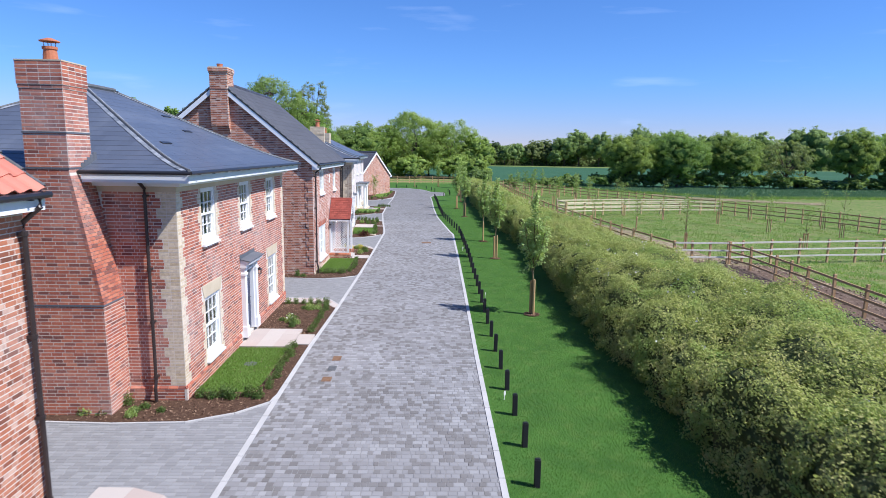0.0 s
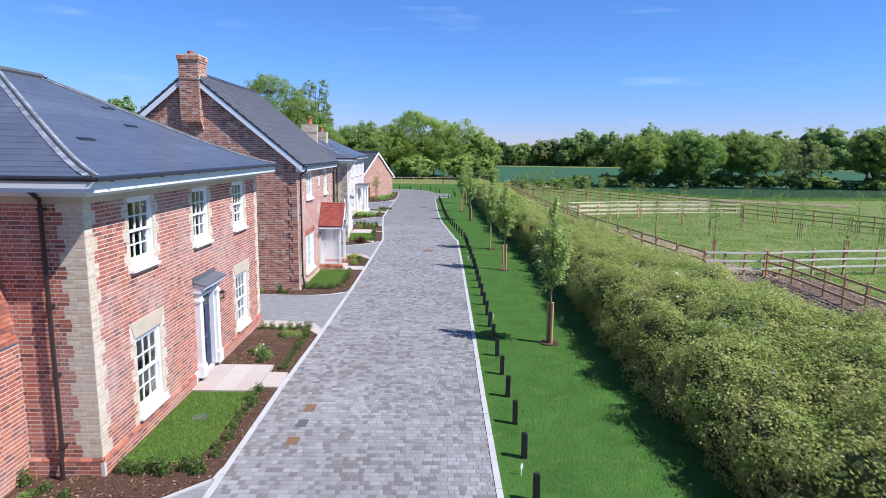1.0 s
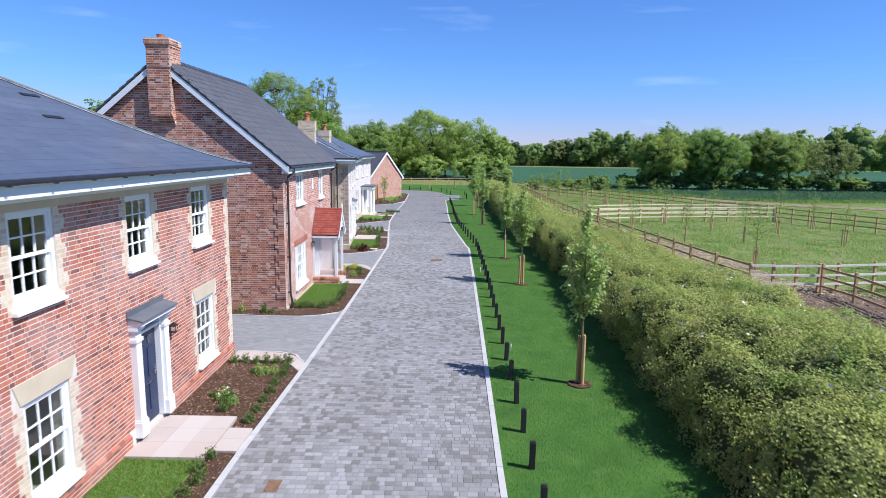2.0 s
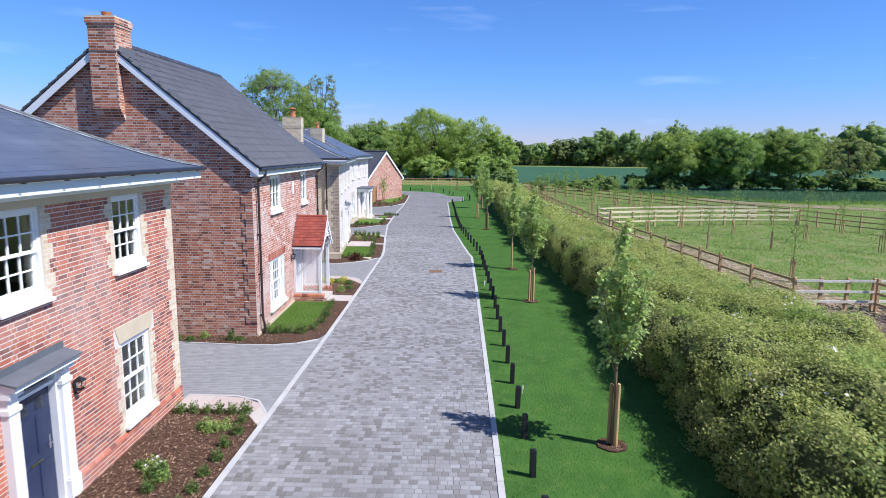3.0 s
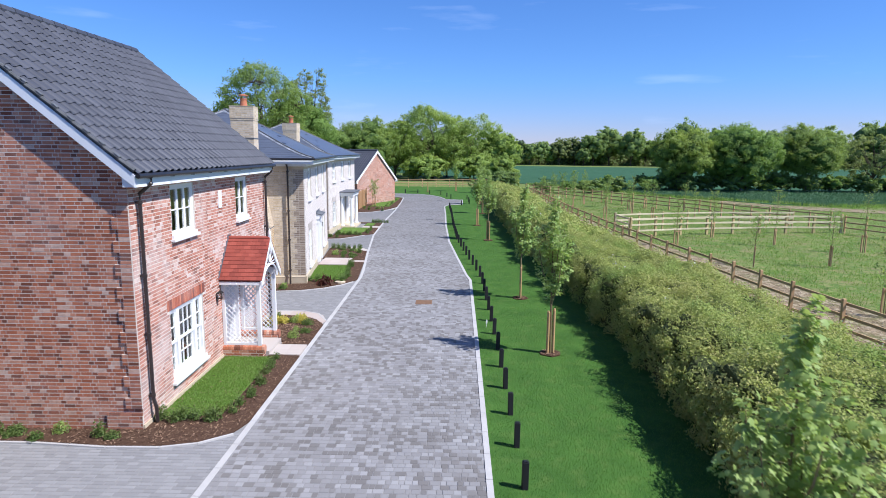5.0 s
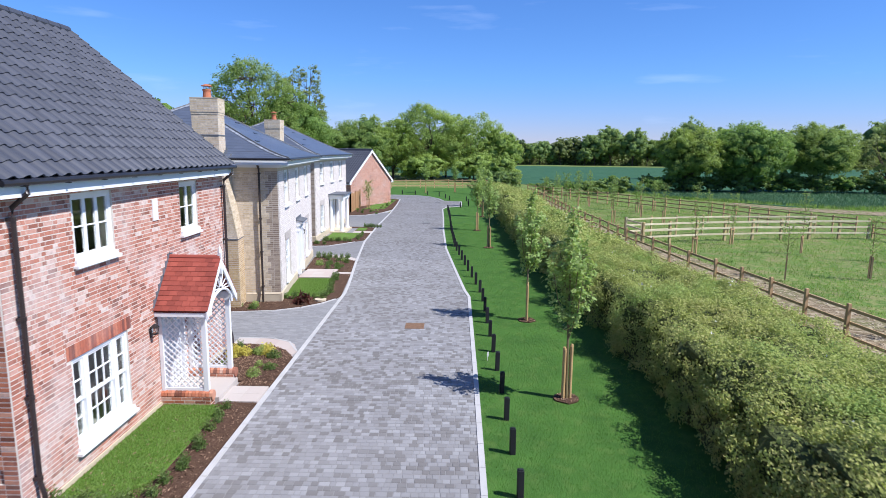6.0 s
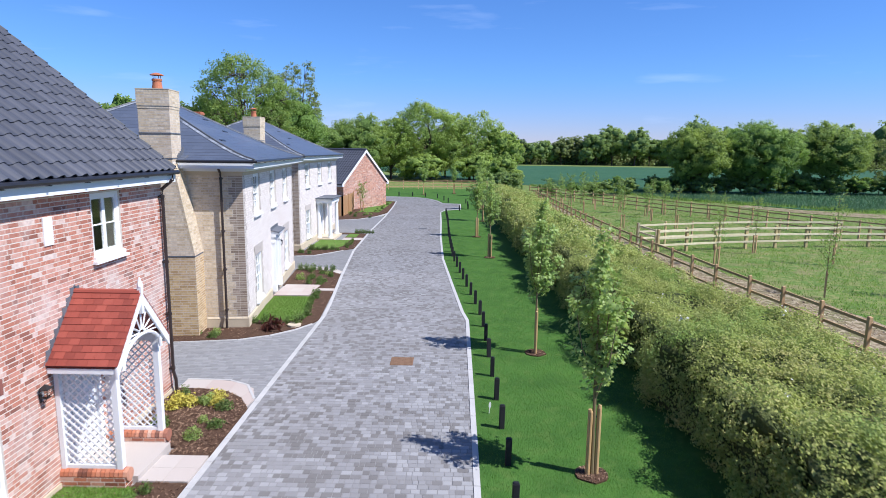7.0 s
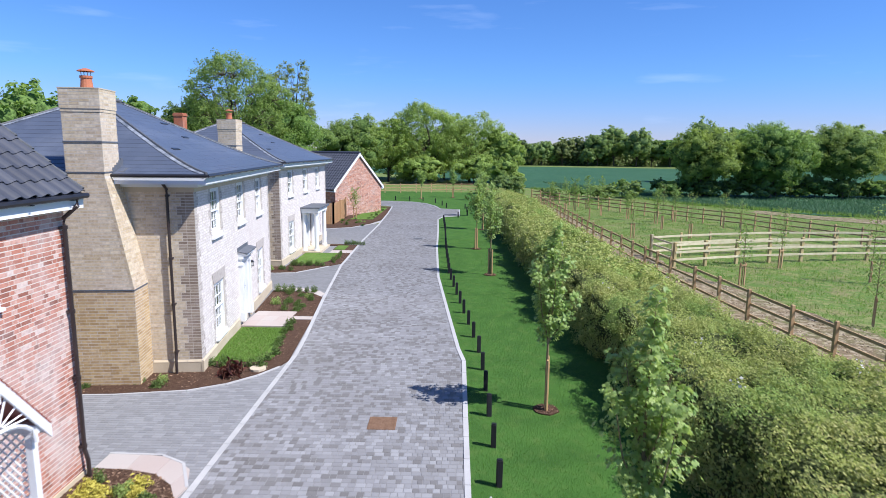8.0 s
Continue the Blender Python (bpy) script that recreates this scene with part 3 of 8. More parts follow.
# ---- windows and doors ----
def window(parent, face, u0, u1, z0, z1, cols, rows, style="sash", recess=0.06, name="window", with_sill=True):
    """A white window in its opening: frame, sashes with glazing bars, panes and a deep sill."""
    root = new(name)
    root.parent = parent
    root.empty_display_size = 0.1
    fr = Geo()
    fw = 0.065
    d0, d1 = -recess - 0.06, -recess + 0.03
    zs = z0 + 0.13
    for a, b, c, d in ((u0, u0 + fw, zs, z1), (u1 - fw, u1, zs, z1), (u0 + fw, u1 - fw, z1 - fw, z1), (u0 + fw, u1 - fw, zs, zs + 0.04)):
        face.slab(fr, a, b, c, d, d0, d1)
    iu0, iu1, iz0, iz1 = u0 + fw, u1 - fw, zs + 0.04, z1 - fw
    panes = []
    if style == "sash":
        mid = (iz0 + iz1) / 2
        leaves = [(iu0, iu1, mid - 0.02, iz1, -recess - 0.005), (iu0, iu1, iz0, mid + 0.02, -recess - 0.04)]
        grid = (cols, rows)
    else:
        w = (iu1 - iu0) / cols
        leaves = [(iu0 + i * w, iu0 + (i + 1) * w, iz0, iz1, -recess) for i in range(cols)]
        grid = (1, rows)
    for a, b, c, d, dep in leaves:
        sw = 0.045
        bot = 0.075 if style == "sash" and c == iz0 else sw
        for p in ((a, a + sw, c, d), (b - sw, b, c, d), (a + sw, b - sw, d - sw, d), (a + sw, b - sw, c, c + bot)):
            face.slab(fr, *p, dep - 0.03, dep + 0.012)
        pa, pb, pc, pd = a + sw, b - sw, c + bot, d - sw
        nx, nz = grid
        for i in range(1, nx):
            x = pa + (pb - pa) * i / nx
            face.slab(fr, x - 0.012, x + 0.012, pc, pd, dep - 0.02, dep + 0.008)
        for j in range(1, nz):
            z = pc + (pd - pc) * j / nz
            face.slab(fr, pa, pb, z - 0.012, z + 0.012, dep - 0.018, dep + 0.006)
        for i in range(nx):
            for j in range(nz):
                panes.append((pa + (pb - pa) * i / nx, pa + (pb - pa) * (i + 1) / nx, pc + (pd - pc) * j / nz, pc + (pd - pc) * (j + 1) / nz, dep - 0.012))
    part("window_frame", fr, WHITE, root)
    for a, b, c, d, dep in panes:
        g = Geo()
        face.slab(g, a, b, c, d, dep - 0.004, dep)
        ob = part("pane", g, GLASS, root)
        ob.visible_shadow = False
    if not with_sill:
        return root
    sill = Geo()
    face.slab(sill, u0 - 0.07, u1 + 0.07, z0, z0 + 0.05, -recess - 0.06, 0.09)
    face.slab(sill, u0 - 0.03, u1 + 0.03, z0 + 0.05, z0 + 0.13, -recess - 0.06, 0.045)
    part("window_sill", sill, WHITE, root)
    return root


def lantern(m):
    """A black wall lantern on a scroll bracket."""
    root = thing("wall_lantern", m, "black metal wall lantern beside the front door", "lamp", "wall lanterns")
    g = Geo().box(0, 0.02, -0.04, 0.04, -0.02, 0.16)
    g.tube([(0.02, 0, 0.02), (0.08, 0, -0.02), (0.13, 0, 0.02), (0.14, 0, 0.06)], 0.012, 6)
    part("bracket", g, BLACK_PLASTIC, root)
    g = Geo()
    for z, r in ((0.09, 0.075), (0.30, 0.10)):
        g.box(0.14 - r, 0.14 + r, -r, r, z, z + 0.02)
    for sx in (-1, 1):
        for sy in (-1, 1):
            g.tube([(0.14 + sx * 0.065, sy * 0.065, 0.10), (0.14 + sx * 0.09, sy * 0.09, 0.30)], 0.008, 4)
    n = len(g.v)
    g.v += [(0.03, -0.11, 0.32), (0.25, -0.11, 0.32), (0.25, 0.11, 0.32), (0.03, 0.11, 0.32), (0.14, 0, 0.43)]
    g.f += [(n, n + 1, n + 4), (n + 1, n + 2, n + 4), (n + 2, n + 3, n + 4), (n + 3, n, n + 4), (n + 3, n + 2, n + 1, n)]
    part("cage", g, BLACK_PLASTIC, root)
    part("lantern_glass", Geo().box(0.085, 0.195, -0.055, 0.055, 0.11, 0.30), GLASS, root)
    return root

# ---- houses ----
def downpipe(parent, face, u, z_top, off=0.10, over=0.42):
    """A downpipe with a swan neck, collars and a shoe at the foot."""
    g = Geo()
    g.tube([face.at(u, z_top, over), face.at(u, z_top - 0.13, over), face.at(u, z_top - 0.34, off), face.at(u, z_top - 0.5, off), face.at(u, 0.55, off)], 0.038, 8)
    g.tube([face.at(u, 0.55, off), face.at(u, 0.35, off + 0.05), face.at(u, 0.05, off + 0.05)], 0.038, 8)
    for z in (z_top - 0.5, 3.1, 1.9, 0.62):
        g.tube([face.at(u, z - 0.03, off), face.at(u, z + 0.03, off)], 0.05, 8)
        face.slab(g, u - 0.05, u + 0.05, z - 0.02, z + 0.02, 0.0, off)
    return part("downpipe", g, DOWNPIPE, parent, "dark brown downpipe")


def chimney_pot(parent, x, y, z):
    g = Geo()
    g.tube([(x, y, z - 0.05), (x, y, z + 0.05), (x, y, z + 0.24), (x, y, z + 0.25), (x, y, z + 0.30)], [0.15, 0.14, 0.12, 0.14, 0.14], 14)
    part("chimney_pot", g, TERRACOTTA, parent, "terracotta chimney pot with a cowl")
    g = Geo()
    for k in range(4):
        a = math.pi / 4 + k * math.pi / 2
        g.tube([(x + 0.1 * math.cos(a), y + 0.1 * math.sin(a), z + 0.29), (x + 0.11 * math.cos(a), y + 0.11 * math.sin(a), z + 0.40)], 0.008, 5)
    g.tube([(x, y, z + 0.40), (x, y, z + 0.42), (x, y, z + 0.47)], [0.19, 0.18, 0.05], 14)
    part("chimney_cowl", g, TERRACOTTA, parent)


def stack_bricks(parent, x0, x1, y0, y1, z0, z1, mat, faces="snwe", extent=None):
    """Brick faces of a stack; s looks to -y, e to +x."""
    spec = {"s": ((x0, y0, 0), (1, 0, 0), (0, -1, 0), x1 - x0), "e": ((x1, y0, 0), (0, 1, 0), (1, 0, 0), y1 - y0), "n": ((x1, y1, 0), (-1, 0, 0), (0, 1, 0), x1 - x0), "w": ((x0, y1, 0), (0, -1, 0), (-1, 0, 0), y1 - y0)}
    for key in faces:
        o, a, n, ln = spec[key]
        f = Face(o, a, n)
        sets = lay_bricks(f, ln, z0, z1, [], None, {}, "stretcher", extent if key == "s" else None)
        place_bricks(parent, f, sets.get("field", []), mat, None, plain=key in "nw")


def chimney_tall(parent, mat, dz=0.0, low=None):
    """An outside stack on a broad breast that narrows towards the eaves."""
    root = new("chimney")
    root.parent = parent
    y0 = -0.84
    x0, x1, b0, b1 = -2.60, -1.74, -3.10, -1.26
    zt, zb = 2.45, 5.2
    g = Geo()
    part("breast", Geo().box(b0, b1, y0, 0.0, -0.1, zt), MORTAR, root)
    n = len(g.v)
    g.v += [(b0, y0, zt), (b1, y0, zt), (b1, 0, zt), (b0, 0, zt), (x0, y0, zb), (x1, y0, zb), (x1, 0, zb), (x0, 0, zb)]
    g.f += [tuple(n + i for i in q) for q in ((0, 1, 5, 4), (1, 2, 6, 5), (3, 0, 4, 7))]
    g.box(x0, x1, y0, 0.0, zb, 7.35 + dz)
    part("chimney_shaft", g, MORTAR, root)
    stack_bricks(root, b0, b1, y0, 0.0, 0.0, zt, low or mat, "sew")
    t = lambda z: (z - zt) / (zb - zt)
    stack_bricks(root, b0, b1, y0, 0.0, zt, zb, mat, "s", lambda z: ((x0 - b0) * t(z), (b1 - b0) - (b1 - x1) * t(z)))
    for side, (xa, xb) in ((1, (b1, x1)), (-1, (b0, x0))):
        g = Geo()
        k = int((zb - zt) / COURSE)
        for i in range(k):
            za, zc = zt + i * COURSE + 0.005, zt + (i + 1) * COURSE - 0.005
            xm = xa + (xb - xa) * (i / k)
            xn = xa + (xb - xa) * ((i + 1) / k)
            e = side * 0.014
            for j in range(5):
                ya = y0 + j * 0.21 + (0.0 if i % 2 else -0.1)
                yb = min(ya + 0.2, 0.0)
                ya = max(ya, y0)
                if yb - ya < 0.03:
                    continue
                g.poly([(xm + e, ya, za), (xm + e, yb, za), (xn + e, yb, zc), (xn + e, ya, zc)][::side])
            xi = side * 0.07
            g.poly([(xm + e - xi, y0 - 0.004, za), (xm + e, y0 - 0.004, za), (xn + e, y0 - 0.004, zc), (xn + e - xi, y0 - 0.004, zc)][::side])
            g.quad((xm + e, y0 - 0.004, za), (xm + e, y0, za), (xn + e, y0, zc), (xn + e, y0 - 0.004, zc))
        part("sloping_brickwork", g, mat, root, kind="stuff")
    stack_bricks(root, x0, x1, y0, 0.0, zb, 6.85 + dz, mat, "snew")
    for i, e in enumerate((0.010, 0.022, 0.022, 0.022, 0.022, 0.022, 0.022)):
        za = 6.85 + dz + i * COURSE
        g = Geo()
        g.box(x0 - e, x1 + e, y0 - e, 0.0 + e, za, za + COURSE)
        part("corbel_course", g, MORTAR, root)
        stack_bricks(root, x0 - e, x1 + e, y0 - e, e, za, za + COURSE, mat, "snew")
    g = Geo()
    g.box(x0 - 0.03, x1 + 0.03, y0 - 0.03, 0.03, 7.376 + dz, 7.40 + dz)
    cx, cy = (x0 + x1) / 2, y0 / 2
    part("flaunching", g, STONE, root)
    chimney_pot(root, cx, cy, 7.40 + dz)
    for xa, xb, ye, z, t in ((b0, b1, -0.03, zt, 0.018), (x0, x1, 0.014, 6.0, 0.018), (x0, x1, 0.012, 5.295, 0.015)):
        part("lead_tray", Geo().box(xa - 0.014, xb + 0.014, y0 - 0.014, ye, z - t, z + t), LEAD, root, "grey lead damp-proof tray")
    # stepped flashing where the slates meet the stack
    g = Geo()
    for i in range(5):
        ya = -0.42 + i * 0.12
        g.box(x1 - 0.002, x1 + 0.012, ya, ya + 0.13, 5.15 + i * 0.03, 5.40 + i * 0.055)
    n = len(g.v)
    g.v += [(x1, -0.44, 5.25), (x1 + 0.22, -0.44, 5.26), (x1 + 0.24, 0.12, 5.42), (x1, 0.12, 5.41)]
    g.f.append((n, n + 1, n + 2, n + 3))
    part("flashing", g, LEAD, root, "grey lead flashing")
    return root


def hip_profile(d):
    """Height of the slates over the eaves, d metres in from them: a slack foot, then steeper."""
    return 0.525 * d - 0.34 * 0.75 * (1 - math.exp(-d / 0.75))


def hip_roof(parent, length, depth, z_eave, over=0.45, singles_face=0):
    root = new("roof")
    root.parent = parent
    gauge, wide = 0.23, 0.30
    x0, x1, y0, y1 = -depth - over, over, -over, length + over
    sides = [((x1, y0), (0, 1), (-1, 0), y1 - y0), ((x1, y1), (-1, 0), (0, -1), x1 - x0), ((x0, y1), (0, -1), (1, 0), y1 - y0), ((x0, y0), (1, 0), (0, 1), x1 - x0)]
    half = (x1 - x0) / 2
    deck, g = Geo(), Geo()
    slate = Geo().box(-0.5, 0.5, -0.5, 0.5, -0.5, 0.5).mesh("slate", SLATE)
    own = 0
    for si, (o, a, n, w) in enumerate(sides):
        def at(u, d, lift=0.0, o=o, a=a, n=n):
            return (o[0] + a[0] * u + n[0] * d, o[1] + a[1] * u + n[1] * d, z_eave + hip_profile(d) + lift)
        rows = int(half / gauge)
        for r in range(rows + 1):
            da, db = r * gauge, min((r + 1) * gauge, half)
            if db - da < 0.02:
                continue
            deck.quad(at(da, da, -0.012), at(w - da, da, -0.012), at(w - db, db, -0.012), at(db, db, -0.012))
            u = -wide / 2 if r % 2 else 0.0
            while u < w - da:
                ua, ub = u + 0.0006, u + wide - 0.0006
                la, lb = min(max(ua, da), w - da), min(max(ub, da), w - da)
                ta, tb = min(max(ua, db), w - db), min(max(ub, db), w - db)
                u += wide
                if lb - la < 0.01 and tb - ta < 0.01:
                    continue
                k = 0.007 + 0.002 * random.random()
                whole = la == ua and lb == ub and ta == ua and tb == ub
                if si == singles_face and whole and r in range(1, 14) and own < 300 and ua < 8.2:
                    own += 1
                    ob = new("slate", slate)
                    ob.parent = root
                    pl, pt = Vector(at((ua + ub) / 2, da, k - 0.006)), Vector(at((ua + ub) / 2, db + 0.01, 0.0))
                    ax = Vector((a[0], a[1], 0))
                    sl = (pt - pl)
                    nn = ax.cross(sl).normalized()
                    m = Matrix((ax, sl.normalized(), nn)).transposed().to_4x4()
                    ob.matrix_basis = Matrix.Translation((pl + pt) / 2) @ m @ Matrix.Diagonal((ub - ua, sl.length, 0.008, 1))
                    continue
                p = [at(la, da, k), at(lb, da, k), at(tb, db + 0.01, 0.001), at(ta, db + 0.01, 0.001)]
                b = len(g.v)
                g.v += p + [at(la, da, k - 0.012), at(lb, da, k - 0.012)]
                g.f += [(b, b + 1, b + 2, b + 3), (b + 4, b + 5, b + 1, b)]
    part("roof_deck", deck, SLATE, root)
    part("slating", g, SLATE, root, "blue-black slates in plain courses", kind="stuff")
    # dark in-line vents among the slates
    for u, d in ((2.6, 1.55), (5.9, 2.3), (6.6, 3.2)):
        slope = (hip_profile(d + 0.05) - hip_profile(d - 0.05)) / 0.1
        v = part("roof_vent", Geo().box(-0.26, 0.26, -0.05, 0.05, -0.01, 0.018), BLACK_PLASTIC, root, "flat black roof vent")
        v.matrix_basis = Matrix.Translation((x1 - d, y0 + u, z_eave + hip_profile(d) + 0.008)) @ Matrix.Rotation(math.atan(slope), 4, "Y") @ Matrix.Rotation(radians(90), 4, "Z")
    # hips and ridge: lead-dressed rolls
    pts = [i * half / 14 for i in range(15)]
    for o, sx, sy in (((x1, y0), -1, 1), ((x1, y1), -1, -1), ((x0, y1), 1, -1), ((x0, y0), 1, 1)):
        line = [(o[0] + sx * d, o[1] + sy * d, z_eave + hip_profile(d) + 0.02) for d in pts]
        part("hip_roll", Geo().tube(line, 0.035, 6), IRON, root, "dark hip roll")
        ld = Geo()
        for i in range(14):
            for q, r in ((1, 0), (0, 1)):
                p, e = line[i], line[i + 1]
                wd = 0.17
                dp = Vector((sx * q, sy * r, 0)) * wd
                drop = lambda c, dd: (c[0] + dp.x, c[1] + dp.y, z_eave + hip_profile(dd) + 0.019)
                c1, c2 = (p[0], p[1], p[2] + 0.004), (e[0], e[1], e[2] + 0.004)
                ld.quad(c1, c2, drop(e, pts[i + 1]), drop(p, pts[i]))
        part("hip_flashing", ld, PALE_LEAD, root, "pale lead dressed beside the hip")
    zr = z_eave + hip_profile(half) + 0.03
    part("ridge", Geo().tube([(x1 - half, y0 + half - 0.05, zr), (x1 - half, y1 - half + 0.05, zr)], 0.07, 8), IRON, root)
    # eaves: soffit, two-step fascia, gutter with brackets
    e = Geo()
    for s0, s1, t0, t1 in ((x0, x1, y0, 0.0), (x0, x1, length, y1), (x0, -depth, 0.0, length), (0.0, x1, 0.0, length)):
        e.box(s0 + 0.03, s1 - 0.03, t0 + (0.03 if t0 == y0 else 0), t1 - (0.03 if t1 == y1 else 0), z_eave - 0.25, z_eave - 0.02)
    part("soffit", e, FASCIA, root)
    e = Geo()
    st = 0.16
    for s0, s1, t0, t1 in ((-depth - st, st, -st, 0.0), (-depth - st, st, length, length + st), (-depth - st, -depth, 0.0, length), (0.0, st, 0.0, length)):
        e.box(s0, s1, t0, t1, z_eave - 0.34, z_eave - 0.251)
    part("cornice_board", e, FASCIA, root)
    gt = Geo()
    o = 0.05
    for p, q in (((x1 + o, y0 - o), (x1 + o, y1 + o)), ((x1 + o, y1 + o), (x0 - o, y1 + o)), ((x0 - o, y1 + o), (x0 - o, y0 - o)), ((x0 - o, y0 - o), (x1 + o, y0 - o))):
        gt.tube([(*p, z_eave - 0.04), (*q, z_eave - 0.04)], 0.037, 8)
    part("gutter", gt, BLACK_PLASTIC, root, "black plastic gutter")
    for k in range(12):
        y = y0 + 0.4 + k * (y1 - y0 - 0.8) / 11
        part("gutter_bracket", Geo().box(x1 + 0.02, x1 + 0.085, y - 0.02, y + 0.02, z_eave - 0.086, z_eave - 0.074), BLACK_PLASTIC, root)
    return root


def door_set(parent, face, uc, mat, label):
    """Panelled door in a white pilaster case under a lead-covered hood."""
    root = new("door")
    root.parent = parent
    tagged(root, label)
    z0 = 0.17
    case = Geo()
    for s in (-1, 1):
        u = uc + s * 0.56
        face.slab(case, u - 0.10, u + 0.10, z0, 2.28, 0.0, 0.12)
        face.slab(case, u - 0.13, u + 0.13, z0, z0 + 0.30, 0.0, 0.15)
        face.slab(case, u - 0.115, u + 0.115, z0 + 0.30, z0 + 0.34, 0.0, 0.135)
        face.slab(case, u - 0.125, u + 0.125, 2.05, 2.12, 0.0, 0.145)
        face.slab(case, u - 0.135, u + 0.135, 2.28, 2.38, 0.0, 0.18)
        face.slab(case, uc + s * 0.47 - 0.06, uc + s * 0.47 + 0.06, z0, 2.38, -0.12, 0.05)
    face.slab(case, uc - 0.41, uc + 0.41, 2.30, 2.38, -0.12, 0.05)
    face.slab(case, uc - 0.41, uc + 0.41, 2.10, 2.15, -0.12, 0.02)
    part("door_case", case, WHITE, root, "white pilaster door case")
    leaf = Geo()
    face.slab(leaf, uc - 0.41, uc + 0.41, z0 + 0.02, 2.10, -0.11, -0.065)
    for s in (-1, 1):
        for a, b in ((0.25, 0.78), (0.95, 1.55)):
            face.slab(leaf, uc + s * 0.19 - 0.12, uc + s * 0.19 + 0.12, z0 + a, z0 + b, -0.065, -0.05, )
    part("door_leaf", leaf, mat, root, label)
    gl = Geo()
    for s in (-1, 1):
        face.slab(gl, uc + s * 0.19 - 0.1, uc + s * 0.19 + 0.1, z0 + 1.62, z0 + 1.80, -0.064, -0.058)
    face.slab(gl, uc - 0.41, uc + 0.41, 2.15, 2.30, -0.09, -0.084)
    part("fanlight", gl, GLASS, root)
    h = Geo()
    face.slab(h, uc + 0.30, uc + 0.34, 1.08, 1.30, -0.065, -0.05)
    face.slab(h, uc + 0.22, uc + 0.34, 1.17, 1.19, -0.05, -0.02)
    face.slab(h, uc - 0.13, uc + 0.13, 0.98, 1.02, -0.065, -0.045)
    part("door_handle", h, CHROME, root, "chrome handle and letter plate")
    hood = Geo()
    n = len(hood.v)
    w, dp = 0.70, 0.27
    A = [face.at(uc - w, 2.38, 0.0), face.at(uc + w, 2.38, 0.0), face.at(uc + w, 2.38, dp), face.at(uc - w, 2.38, dp)]
    B = [face.at(uc - w + 0.02, 2.52, 0.0), face.at(uc + w - 0.02, 2.52, 0.0), face.at(uc + w, 2.45, dp), face.at(uc - w, 2.45, dp)]
    hood.v += A + B
    hood.f += [tuple(n + i for i in q) for q in ((0, 3, 2, 1), (4, 7, 6, 5)[::-1], (3, 0, 4, 7)[::-1], (1, 2, 6, 5)[::-1], (2, 3, 7, 6)[::-1])]
    part("hood", hood, WHITE, root)
    top = Geo()
    n = len(top.v)
    e = 0.03
    for lo in (0.0, 0.03):
        top.v += [face.at(uc - w - e, 2.53 + lo, 0.0), face.at(uc + w + e, 2.53 + lo, 0.0), face.at(uc + w + e, 2.455 + lo, dp + 0.04), face.at(uc - w - e, 2.455 + lo, dp + 0.04)]
    top.f += [tuple(n + i for i in q) for q in ((0, 1, 2, 3), (7, 6, 5, 4), (3, 2, 6, 7), (0, 3, 7, 4), (2, 1, 5, 6))]
    face.slab(top, uc - w - e, uc + w + e, 2.55, 2.66, 0.0, 0.02)
    part("hood_cover", top, LEAD, root, "grey lead hood covering")
    return root


def rooms(parent, length, depth):
    g = Geo().box(-depth + 0.32, -0.32, 0.32, length - 0.32, 0.1, 0.15)
    g.box(-depth + 0.32, -0.32, 0.32, length - 0.32, 2.55, 2.75)
    g.box(-depth * 0.55, -depth * 0.55 + 0.1, 0.32, length - 0.32, 0.15, 4.9)
    part("rooms", g, DARK_ROOM, parent, "plain rooms behind the windows")


